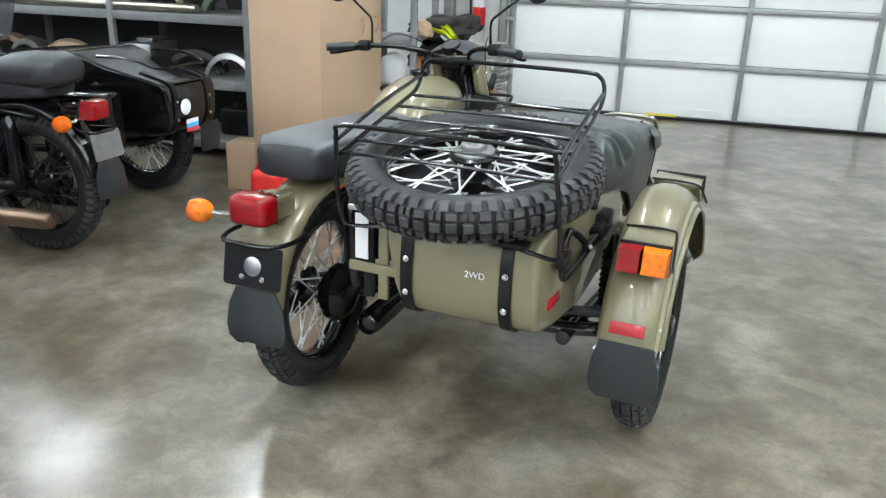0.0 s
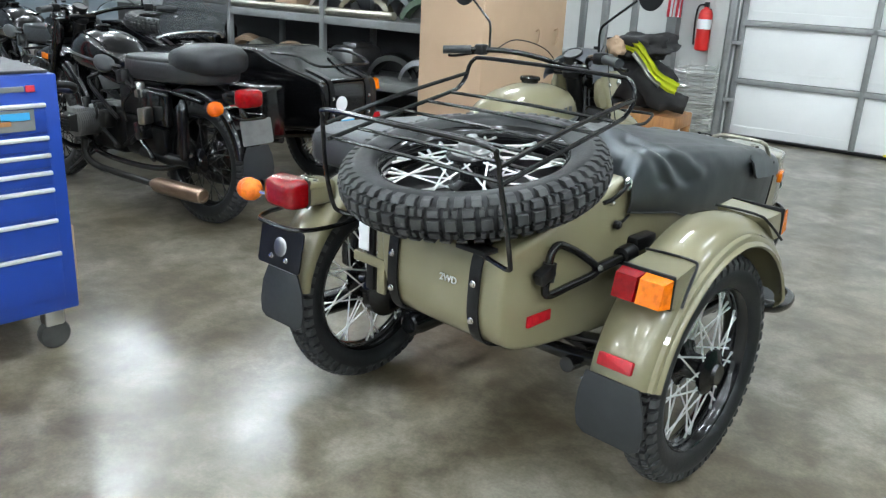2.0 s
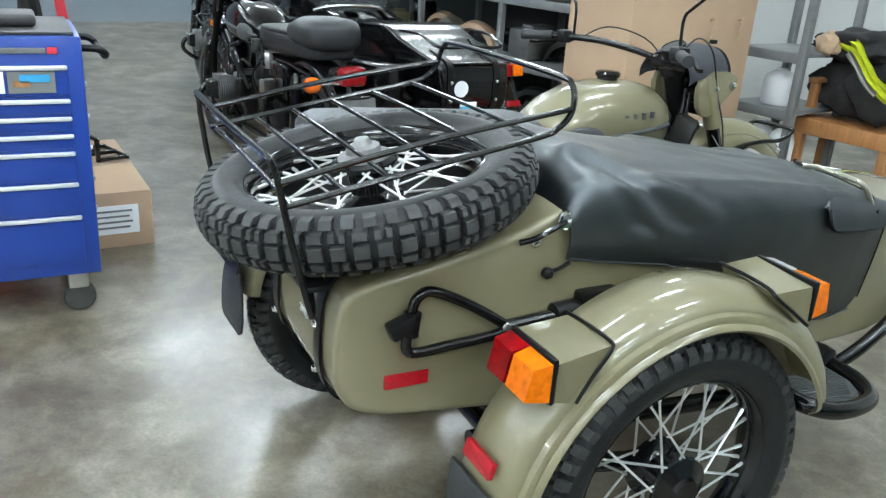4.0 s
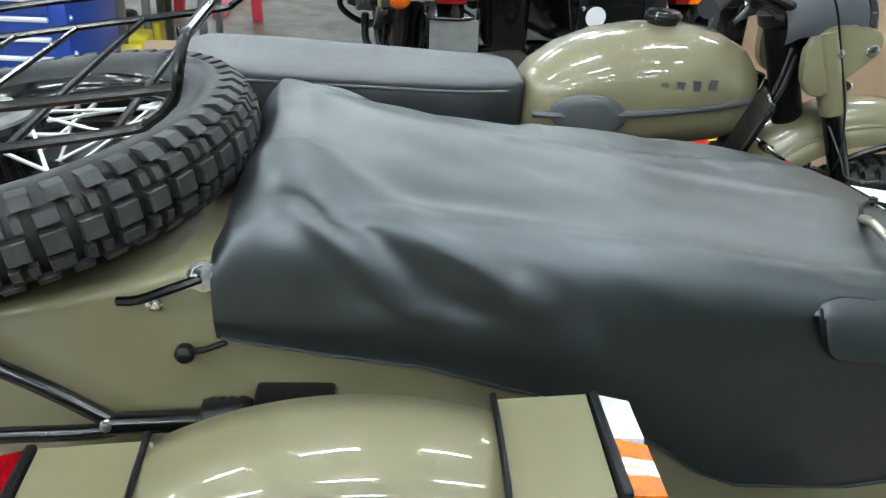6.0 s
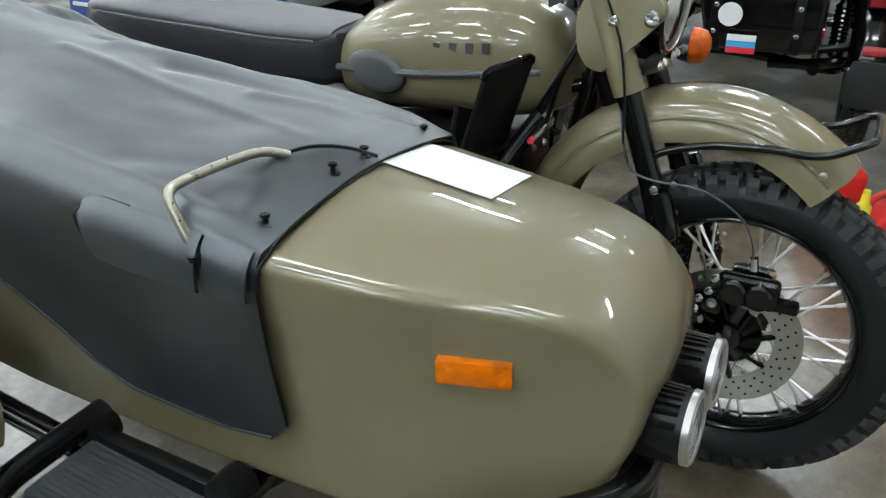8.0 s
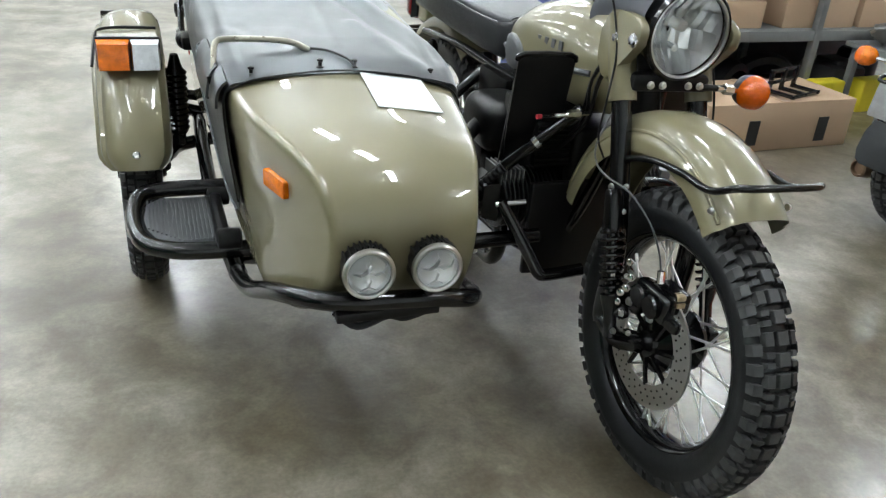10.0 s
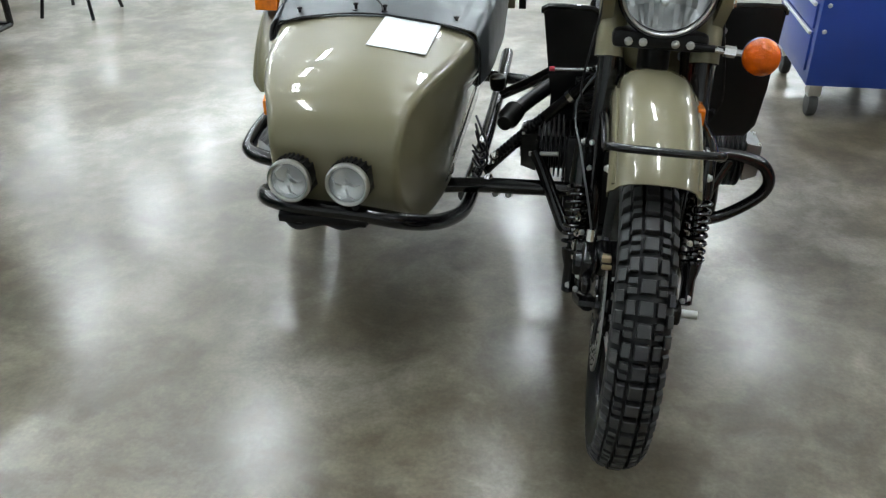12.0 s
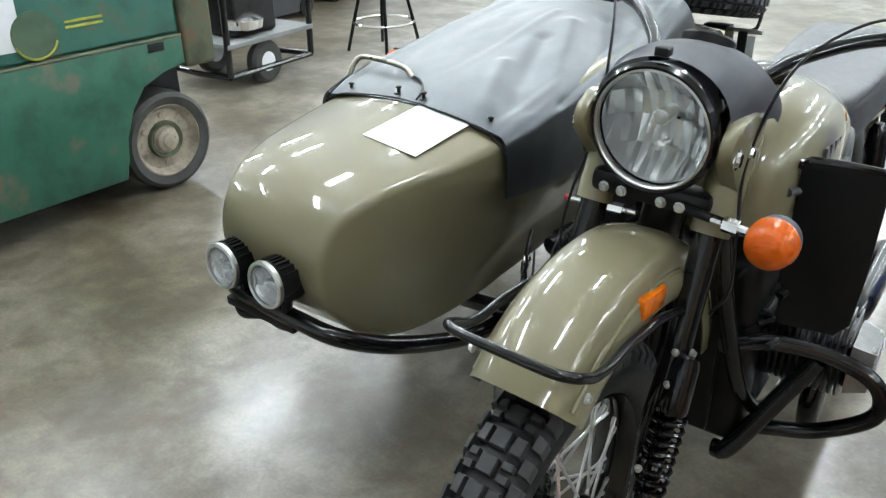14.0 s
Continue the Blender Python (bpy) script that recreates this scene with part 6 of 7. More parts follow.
# sectional door
door = thing("door_1", "closed white sectional overhead door with grey rails", "door", ROOM, "", "structure")
for k in range(6):
    z = 0.02 + k * 0.53
    for j in range(5):
        x = -0.55 + j * 1.12
        w = min(1.1, DR - x - 0.02)
        if w > 0.1:
            pn = part("panel", box(B(), (x + w / 2 - 0.02, YN + 0.04, z + 0.262), (w, 0.04, 0.51), None, 0.008), DOORWHITE, door)
            part("groove", box(B(), (x + w / 2 - 0.02, YN + 0.022, z + 0.09), (w - 0.02, 0.006, 0.012), None, 0.002), DOORWHITE, pn)
    part("rail", box(B(), ((DL + DR) / 2, YN + 0.005, z + 0.51 + (0.0 if k else 0.0)), (DR - DL - 0.1, 0.05, 0.05), None, 0.006), DOORRAIL, door)
for j in range(6):
    x = -0.58 + j * 1.12
    if x < DR:
        part("stile", box(B(), (x, YN + 0.0, 1.6), (0.05, 0.04, 3.18), None, 0.006), DOORRAIL, door)
part("bottom_seal", box(B(), ((DL + DR) / 2, YN + 0.0, 0.015), (DR - DL, 0.06, 0.03), None, 0.006), BLACKPLASTIC, door)
part("track", box(B(), (DL - 0.05, YN - 0.04, 1.6), (0.06, 0.08, 3.2), None, 0.006), DOORRAIL, door)
for k in range(5):
    part("roller_bracket", box(B(), (DL + 0.02, YN - 0.05, 0.35 + k * 0.53), (0.12, 0.03, 0.04), None, 0.006), DOORRAIL, door)
part("yellow_mark", box(B(), (0.96, YN - 0.03, 0.04), (0.3, 0.004, 0.02), None, 0), YELLOW, door)
tagged(part("trim", box(B(), (DL - 0.17, YN - 0.02, 1.6), (0.14, 0.04, 3.2), None, 0.004), WALLPAINT, None, "", ROOM), "pale grey door jamb trim", "trim", "", "structure")
tagged(part("trim", box(B(), (-1.23, YN - 0.06, 2.3), (0.1, 0.12, 4.6), None, 0.006), GREYMETAL, None, "", ROOM), "dark grey steel wall column", "trim", "", "structure")

# ceiling lights
def ceiling_light():
    l = thing("ceiling_light", "grey two-tube fluorescent ceiling light, lit", "ceiling light", None, "ceiling lights")
    part("housing", box(B(), (0, 0, 0.05), (0.1, 1.24, 0.06), None, 0.01), DOORWHITE, l)
    for y in (-0.45, 0.45):
        part("hanger", tube(B(), [(0, y, 0.08), (0, y, 0.352)], 0.006, 6, 1), STEEL, l)
    for x in (-0.055, 0.055):
        part("tube", box(B(), (x, 0, 0.0), (0.05, 1.16, 0.034), None, 0.012), TUBELIGHT, l)
    return l


first = None
for i in range(7):
    for j in range(7 if i > 2 else 8):
        if i == 2 and j in (4, 5, 6):
            continue
        m = ROOM @ pose(-8.15 + i * 2.7, -12.4 + j * 2.4, ZC - 0.35)
        if first is None:
            first = ceiling_light()
            first.matrix_basis = m
        else:
            copy_thing(first, m)
# ---------------------------------------------------------------- things standing round the motorcycle
def tool_cabinet():
    c = thing("tool_cabinet", "blue steel rolling tool cabinet with seven drawers", "tool cabinet", pose(-0.765, -0.675, 0))
    W, D, Z0, Z1 = 0.78, 0.5, 0.16, 1.0
    part("body", box(B(), (-D / 2, -W / 2, (Z0 + Z1) / 2), (D, W, Z1 - Z0), None, 0.008), BLUEPAINT, c)
    lines = (0.91, 0.80, 0.74, 0.68, 0.62, 0.51, 0.39)
    lows = (0.805, 0.745, 0.685, 0.625, 0.515, 0.395, 0.21)
    for zt, zb in zip(lines, lows):
        d = part("drawer", box(B(), (0.004, -W / 2, (zt + zb) / 2), (0.012, W - 0.1, zt - zb - 0.008), None, 0.003), BLUEPAINT, c)
        part("pull", box(B(), (0.014, -W / 2, zt - 0.009), (0.016, W - 0.1, 0.015), None, 0.005), BRIGHTPULL, d, "bright aluminium drawer pull")
    part("top_mat", box(B(), (-D / 2, -W / 2, Z1 + 0.006), (D - 0.04, W - 0.04, 0.012), None, 0.004), GREYBIN, c)
    part("name_bar", box(B(), (0.003, -0.24, 0.955), (0.006, 0.26, 0.018), None, 0.002), GREYMETAL, c)
    part("name_bar", box(B(), (0.003, -0.09, 0.955), (0.006, 0.03, 0.022), None, 0.002), REDPAINT, c)
    part("side_handle", tube(B(), [(-0.06, 0.0, 0.955), (-0.04, 0.05, 0.955), (-0.05, 0.075, 0.94), (-0.1, 0.075, 0.925), (-0.32, 0.075, 0.925), (-0.36, 0.05, 0.95), (-0.36, 0.0, 0.955)], 0.013, 10), BLACKPLASTIC, c)
    for k in range(5):
        bolt(c, (-0.03, 0.0, 0.84 - 0.11 * k), (0, 1, 0), 0.008)
    for x, y in ((-0.06, -0.08), (-0.06, -W + 0.08), (-D + 0.06, -0.08), (-D + 0.06, -W + 0.08)):
        w = part("caster", lathe(B(), [(0.02, -0.022), (0.05, -0.02), (0.056, -0.012), (0.056, 0.012), (0.05, 0.02), (0.02, 0.022)], 20, Matrix.Translation((x, y, 0.056)) @ XAXIS), DIRTYRUBBER, c)
        part("fork", box(B(), (x, y, 0.125), (0.06, 0.07, 0.065), None, 0.01), STEEL, w)
    # magazine pages tucked into the top drawer
    for y, w, mt in ((-0.16, 0.14, GREYMETAL), (-0.32, 0.16, PAPER)):
        part("leaflet", box(B(), (0.013, y, 0.855), (0.003, w, 0.07), None, 0), mt, c)
    part("leaflet_picture", box(B(), (0.0155, -0.15, 0.868), (0.002, 0.09, 0.025), None, 0), BLUEDECAL, c)
    part("leaflet_picture", box(B(), (0.0155, -0.19, 0.85), (0.002, 0.05, 0.02), None, 0), WOOD, c)
    return c


tool_cabinet()
tagged(part("tool_tray", soft(box(B(), (-0.98, -1.0, 1.035), (0.2, 0.4, 0.04), None, 0), 0.015), GREYBIN), "charcoal tray lying on the tool cabinet", "tray")


def carton(name, label, c, s, rz=0.0, open_top=False, tape=True, lbl=None):
    b = thing(name, label, "cardboard box", pose(*c, 0, 0, rz))
    part("body", box(B(), (0, 0, s[2] / 2), s, None, 0.006), CARD, b)
    if tape:
        part("tape", box(B(), (0, 0, s[2] + 0.001), (0.05, s[1] * 1.0, 0.002), None, 0), CARDTAPE, b)
    if lbl:
        part("label_sheet", box(B(), lbl[0], lbl[1], None, 0), PAPER, b, "white printed shipping label")
        for k in range(4):
            part("print_bar", box(B(), (lbl[0][0] + lbl[2][0] * 0.002, lbl[0][1] + lbl[2][1] * 0.002, lbl[0][2] + 0.04 - 0.025 * k),
                                  (lbl[1][0] + 0.0 if lbl[2][0] else lbl[1][0] * (0.8 - 0.1 * (k % 2)), lbl[1][1] if lbl[2][1] else lbl[1][1] * (0.8 - 0.1 * (k % 2)), 0.009), None, 0), GREYMETAL, b)
    return b


CARDTAPE = mat("brown_tape", (0.33, 0.22, 0.14), 0.35, var=0.08)
BLACKTAPE = mat("black_tape", (0.02, 0.02, 0.022), 0.4, var=0.1)
big = carton("cardboard_box", "tall brown cardboard crate standing on the floor", (-1.4, 2.33, 0), (0.46, 0.98, 1.85), 7.5, tape=False)
for z in (1.02, 1.0):
    part("staple_handle", tube(B(), [(0.236, 0.1 + 12 * (z - 1.0), 1.05), (0.262, 0.1 + 12 * (z - 1.0), 1.06), (0.262, 0.1 + 12 * (z - 1.0), 1.0), (0.25, 0.1 + 12 * (z - 1.0), 0.96)], 0.006, 6), CARD, big)
low = carton("cardboard_box", "long brown cardboard box with label and black tape", (-1.9, -0.64, 0), (0.96, 0.42, 0.255), 3, lbl=((0.481, 0.02, 0.13), (0.003, 0.26, 0.13), (1, 0)))
for x in (0.18, -0.28):
    part("black_tape", box(B(), (x, 0.2115, 0.1), (0.07, 0.003, 0.13), None, 0), BLACKTAPE, low)
br = thing("wire_bracket", "black welded steel bracket lying on a cardboard box", "bracket", pose(-2.02, -0.62, 0.262, 0, 0, 20))
for k in range(3):
    part("bar", box(B(), (-0.12 + 0.12 * k, 0, 0.06), (0.02, 0.02, 0.12), None, 0.003), BLACKTUBE, br)
    part("bar", box(B(), (-0.12 + 0.12 * k, 0.07, 0.01), (0.02, 0.16, 0.018), None, 0.003), BLACKTUBE, br)
for z in (0.05, 0.11):
    part("bar", box(B(), (0, 0, z), (0.28, 0.014, 0.018), None, 0.003), BLACKTUBE, br)
part("bar", box(B(), (0, 0.14, 0.01), (0.28, 0.014, 0.018), None, 0.003), BLACKTUBE, br)

RND = random.Random(5)


def shelf_unit(label, m, length, depth, levels, posts, height):
    s = thing("steel_shelf", label, "shelf", m, "steel shelves")
    for k in range(posts):
        x = -length / 2 + length * k / (posts - 1)
        for y in (-depth / 2, depth / 2):
            part("post", box(B(), (x, y, height / 2), (0.045, 0.045, height), None, 0.004), GREYMETAL, s)
    for z in levels:
        part("board", box(B(), (0, 0, z), (length, depth, 0.025), None, 0.003), GREYMETAL, s)
        part("beam", box(B(), (0, -depth / 2, z - 0.02), (length, 0.03, 0.06), None, 0.004), GREYMETAL, s)
    return s


def clutter(m, length, depth, z, n, mats, rnd):
    """Assorted machine parts standing on one shelf board."""
    x = -length / 2 + 0.1
    for k in range(n):
        w = length / n
        px, py = x + w * (k + 0.5) - 0.1, rnd.uniform(-0.12, 0.08)
        kind = rnd.choice(("case", "drum", "guard", "pipe", "case", "guard"))
        mt = rnd.choice(mats)
        bm, h = B(), rnd.uniform(0.12, 0.26)
        if kind == "case":
            box(bm, (0, 0, h / 2), (w * 0.7, depth * 0.6, h), None, min(0.03, h / 5), 2)
            box(bm, (0.02, 0, h + 0.012), (w * 0.4, depth * 0.35, 0.03), None, 0.008)
            name, lb, ct = "parts_case", "dark machine casing on a shelf", "machine part"
        elif kind == "drum":
            lathe(bm, [(0.02, 0), (w * 0.3, 0.0), (w * 0.33, 0.02), (w * 0.33, h), (w * 0.28, h + 0.03), (0.03, h + 0.03)], 20)
            name, lb, ct = "parts_drum", "round dark drum on a shelf", "machine part"
        elif kind == "guard":
            bm.free()
            bm = arc_shell([(-0.07, 0.2), (-0.06, 0.24), (0, 0.26), (0.06, 0.24), (0.07, 0.2)], 0, -0.06, 20, 160, 18)
            bm.transform(Matrix.Rotation(radians(90 + rnd.uniform(-20, 20)), 4, "Z"))
            for v in bm.verts:
                v.co.z = max(v.co.z, 0.0)
            name, lb, ct = "spare_fender", "curved spare mudguard on a shelf", "mudguard"
        else:
            for q in range(3):
                tube(bm, [(-w * 0.4, -0.1 + 0.07 * q, 0.03), (0, -0.08 + 0.07 * q, 0.03), (w * 0.4, -0.1 + 0.06 * q, 0.03)], 0.028, 10, 3)
            name, lb, ct = "pipe_bundle", "bundle of steel pipes on a shelf", "pipes"
        ob = tagged(part(name, bm, mt), lb, ct)
        ob.matrix_basis = m @ pose(px, py, z + 0.0135, 0, 0, rnd.uniform(-8, 8))


DARKS = (DARKPART, BLACKPAINT, ALU, GREYBIN, DARKGREEN, GREYALU, GREYMETAL, OLIVE, CARD, STEEL)
M1 = ROOM @ pose(-3.95, 3.05, 0)
shelf_unit("long grey steel shelf crowded with dark motorcycle parts", M1, 4.4, 0.6, (0.12, 0.55, 1.0, 1.48), 5, 1.9)
for z, n in ((0.12, 11), (0.55, 12), (1.0, 12), (1.48, 9)):
    clutter(M1, 4.3, 0.55, z, n, DARKS, RND)
roll = tagged(part("metal_tube", tube(B(), [(-1.3, -0.22, 0), (0.9, -0.22, 0)], 0.03, 12, 1), GREYALU), "long dull metal tube lying on a shelf", "tube")
roll.matrix_basis = M1 @ pose(0.9, -0.06, 1.048)
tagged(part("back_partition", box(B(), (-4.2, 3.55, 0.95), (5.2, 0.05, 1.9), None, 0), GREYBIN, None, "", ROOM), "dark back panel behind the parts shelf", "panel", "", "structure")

M2 = pose(-2.55, -1.32, 0, 0, 0, 183)
shelf_unit("grey steel shelf with brown boxes and dark parts", M2, 2.1, 0.55, (0.06, 0.47, 1.0), 3, 1.6)
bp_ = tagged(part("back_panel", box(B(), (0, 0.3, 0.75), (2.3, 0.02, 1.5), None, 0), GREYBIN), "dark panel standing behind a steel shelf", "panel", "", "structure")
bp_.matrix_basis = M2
clutter(M2, 2.0, 0.5, 0.06, 5, (BLACKPLASTIC, DARKPART, GREYBIN), RND)
for k, (x, w, h) in enumerate(((0.62, 0.5, 0.16), (0.05, 0.55, 0.2), (-0.6, 0.45, 0.15))):
    cb = carton("cardboard_box", "small brown cardboard box on a steel shelf", (0, 0, 0), (w, 0.42, h))
    cb.matrix_basis = M2 @ pose(x, -0.02, 0.483)
for x in (-0.2, 0.12, 0.5):
    yb = tagged(part("yellow_case", soft(box(B(), (0, 0, 0.1), (0.24, 0.1, 0.2), None, 0), 0.012), YELLOW), "yellow plastic case on the lowest shelf", "case")
    yb.matrix_basis = M2 @ pose(x, -0.33, 0.0, 0, 0, 8 * x)


def lump(name, label, category, m, size, material, seed, amp=0.25):
    bm = B()
    bmesh.ops.create_icosphere(bm, subdivisions=4, radius=1.0)
    for v in bm.verts:
        d = v.co.normalized()
        f = 1 + amp * noise.noise(d * 1.7 + Vector((seed, 0, 0))) + 0.4 * amp * noise.noise(d * 4.5 + Vector((seed, 3, 0)))
        v.co = Vector((d.x * size[0] * f, d.y * size[1] * f, max(0.0, size[2] + d.z * size[2] * f)))
    ob = tagged(part(name, bm, material, None, "", None, 60), label, category)
    ob.matrix_basis = m
    return ob


lump("plastic_bag", "crumpled orange-red plastic bag on the floor", "bag", pose(-1.62, -0.99, 0.0), (0.17, 0.12, 0.2), ORANGEBAG, 3.0, 0.4)

# red gantry stand far off
h = thing("engine_hoist", "red steel engine hoist with a hanging black strap", "hoist", pose(-3.95, -0.8, 0, 0, 0, 0))
for y in (-0.22, 0.22):
    part("leg", tube(B(), [(0.0, y * 1.2, 0.0), (-0.02, y, 0.7), (-0.05, y * 0.5, 1.6)], 0.045, 4, 1), REDPAINT, h)
part("crossbar", tube(B(), [(-0.05, -0.13, 1.58), (-0.05, 0.13, 1.58)], 0.04, 4, 1), REDPAINT, h)
part("base_bar", box(B(), (-0.7, 0.05, 0.05), (0.08, 0.42, 0.06), None, 0.008), REDPAINT, h)
part("base_beam", box(B(), (-0.35, 0.0, 0.03), (0.75, 0.08, 0.05), None, 0.006), REDPAINT, h)
part("strap", tube(B(), [(-0.05, 0.02, 1.55), (-0.1, 0.02, 0.9), (-0.06, 0.04, 0.32)], [0.05, 0.06, 0.075, 0.06], 8, 3), BLACKCLOTH, h)
ps = thing("parts_stand", "low steel stand loaded with metal engine parts", "stand", pose(-3.1, -0.84, 0))
for x in (-0.25, 0.25):
    for y in (-0.15, 0.15):
        part("leg", box(B(), (x, y, 0.2), (0.04, 0.04, 0.4), None, 0.004), GREYMETAL, ps)
part("top", box(B(), (0, 0, 0.41), (0.6, 0.4, 0.03), None, 0.004), GREYMETAL, ps)
lump("metal_casting", "bare metal engine casting on a steel stand", "engine part", pose(-3.1, -0.84, 0.425), (0.22, 0.14, 0.09), ALU, 7.0, 0.5)

# fuel cans beside the tall box
for x, y, rz in ((-1.3, 1.6, 25), (-0.95, 1.74, -30)):
    g = thing("fuel_can", "red plastic fuel can standing on the floor", "fuel can", pose(x, y, 0, 0, 0, rz), "fuel cans")
    part("body", soft(box(B(), (0, 0, 0.12), (0.2, 0.15, 0.24), None, 0), 0.03, 4), REDPLASTIC, g)
    part("handle", tube(B(), [(-0.07, 0, 0.235), (-0.05, 0, 0.275), (0.03, 0, 0.275), (0.06, 0, 0.235)], 0.012, 10), REDPLASTIC, g)
    part("spout", lathe(B(), [(0.022, 0), (0.022, 0.03), (0.014, 0.04), (0.01, 0.08)], 14, Matrix.Translation((0.075, 0, 0.235))), YELLOW, g)
carton("cardboard_box", "small pale carton beside the tall crate", (-1.72, 1.95, 0), (0.2, 0.2, 0.3), 12)

# side shelf with jugs, wooden bench with clothes, wire roll
M3 = pose(-1.42, 3.45, 0, 0, 0, 7.5)
shelf_unit("narrow grey steel shelf with white jugs", M3, 0.42, 0.5, (0.1, 0.52, 0.86), 2, 1.7)
for x, y, z, r, hgt, mt in ((-0.08, -0.1, 0.1, 0.085, 0.3, WHITEDECAL), (0.1, -0.12, 0.1, 0.08, 0.3, WHITEDECAL), (0.0, -0.1, 0.52, 0.1, 0.22, WHITEDECAL)):
    jb = lathe(B(), [(r * 0.9, 0), (r, 0.015), (r, hgt * 0.7), (r * 0.8, hgt * 0.85), (r * 0.35, hgt * 0.95), (r * 0.35, hgt)], 20)
    ob = tagged(part("jug", jb, mt), "white plastic jug on a steel shelf", "jug", "jugs")
    ob.matrix_basis = M3 @ pose(x, y, z + 0.0135)
bn = thing("wooden_chair", "orange-brown wooden chair piled with clothes", "chair", pose(-1.03, 3.66, 0, 0, 0, 10))
part("seat", box(B(), (0, 0, 0.43), (0.6, 0.4, 0.1), None, 0.012), WOOD, bn)
for x in (-0.27, 0.27):
    for y in (-0.16, 0.16):
        part("leg", box(B(), (x, y, 0.2), (0.06, 0.06, 0.4), None, 0.006), WOOD, bn)
    if x < 0:
        part("arm_post", box(B(), (x, -0.1, 0.58), (0.05, 0.05, 0.22), None, 0.006), WOOD, bn)
        part("arm", box(B(), (x, 0.03, 0.7), (0.06, 0.36, 0.03), None, 0.008), WOOD, bn)
part("backrest", box(B(), (-0.06, 0.18, 0.6), (0.44, 0.04, 0.16), None, 0.01), WOOD, bn)
def cloth_strip(bm, path, width, amp, seed, n=26, across=9):
    """A creased strip of cloth hanging along a path."""
    pts = spline(path, 6)
    rows_ = []
    for i in range(n + 1):
        p = pts[min(len(pts) - 1, round(i * (len(pts) - 1) / n))]
        q = pts[min(len(pts) - 1, round(i * (len(pts) - 1) / n) + 1)] - pts[max(0, round(i * (len(pts) - 1) / n) - 1)]
        side = q.cross(Vector((0.15, -1, 0.2))).normalized()
        out = side.cross(q).normalized()
        w = width * (0.8 + 0.35 * noise.noise(Vector((i * 0.16, seed, 0))))
        rows_.append([p + side * w * (k / across - 0.5) * 2 + out * amp * (noise.noise(Vector((i * 0.2, k * 0.7, seed))) + 0.6 * math.sin(k * 1.6 + seed)) for k in range(across + 1)])
    loft(bm, rows_, closed=False, cap=False)
    bmesh.ops.solidify(bm, geom=bm.faces[:], thickness=0.008)
    return bm


jk = lump("jacket", "black jacket heaped over a wooden chair", "jacket", pose(-1.14, 3.72, 0.46, 0, 0, 12), (0.25, 0.19, 0.21), BLACKCLOTH, 11.0, 0.35)
lump("jacket", "second black work jacket crumpled on top of the heap", "jacket", pose(-1.1, 3.6, 0.83, 0, -6, 12), (0.27, 0.12, 0.1), BLACKCLOTH, 17.0, 0.5)
part("sleeve", tube(B(), [(0.05, -0.18, 0.3), (0.2, -0.2, 0.16), (0.34, -0.2, 0.12), (0.42, -0.18, 0.1)], [0.08, 0.1, 0.07, 0.065], 12, 4), BLACKCLOTH, jk)
vest = tagged(part("hi_vis_vest", cloth_strip(B(), [(-1.16, 3.5, 0.96), (-1.03, 3.46, 0.93), (-0.95, 3.45, 0.86), (-0.86, 3.44, 0.77), (-0.74, 3.44, 0.71), (-0.68, 3.45, 0.69)], 0.05, 0.014, 3.0), HIVIS, None, "", None, 60), "yellow high-visibility vest draped over a jacket", "vest")
part("reflective_band", cloth_strip(B(), [(-1.05, 3.44, 0.9), (-0.96, 3.425, 0.83), (-0.88, 3.42, 0.75), (-0.8, 3.42, 0.7)], 0.022, 0.006, 7.0, 16, 5), ALU, vest, "grey reflective band", None, 60)
lump("work_glove", "tan leather glove on a heap of clothes", "glove", pose(-1.24, 3.47, 0.86, 0, 20, 0), (0.075, 0.05, 0.07), CARD, 5.0, 0.4)
wr = thing("wire_roll", "standing roll of galvanised wire coils", "wire roll", pose(-1.09, 4.52, 0))
for k in range(24):
    rc = 0.165 + 0.006 * math.sin(k * 2.1)
    part("coil", lathe(B(), [(rc, -0.006), (rc + 0.007, 0), (rc, 0.006), (rc - 0.007, 0)], 28, pose(0, 0, 0.026 + k * 0.031, 3 * math.sin(k * 1.7), 3 * math.cos(k * 2.3)), True), STEEL, wr)
for k in range(8):
    a = math.pi * k / 4
    part("stay", tube(B(), [(0.165 * math.cos(a), 0.165 * math.sin(a), 0.0), (0.165 * math.cos(a), 0.165 * math.sin(a), 0.78)], 0.005, 6, 1), STEEL, wr)

# extinguisher and small flag on the wall column
fe = thing("fire_extinguisher", "red fire extinguisher hanging on the wall", "fire extinguisher", ROOM @ pose(-0.92, YN - 0.075, 0.78))
part("cylinder", lathe(B(), [(0.05, 0), (0.062, 0.01), (0.064, 0.03), (0.064, 0.33), (0.05, 0.37), (0.025, 0.385), (0.022, 0.4)], 24), REDPLASTIC, fe)
part("label_band", lathe(B(), [(0.0645, 0.2), (0.0655, 0.2), (0.0655, 0.29), (0.0645, 0.29)], 24, None, True), WHITEDECAL, fe)
part("valve", box(B(), (0, 0, 0.42), (0.05, 0.03, 0.05), None, 0.008), BLACKPLASTIC, fe)
part("hose", tube(B(), [(0.0, 0, 0.42), (-0.07, -0.02, 0.4), (-0.085, -0.02, 0.25), (-0.075, -0.02, 0.05)], 0.009, 8), BLACKPLASTIC, fe)
part("wall_hook", box(B(), (0, 0.062, 0.36), (0.05, 0.03, 0.05), None, 0.004), BLACKPLASTIC, fe)
fg = thing("hanging_flag", "small red and white striped flag on a column", "flag", ROOM @ pose(-1.27, YN - 0.14, 1.05))
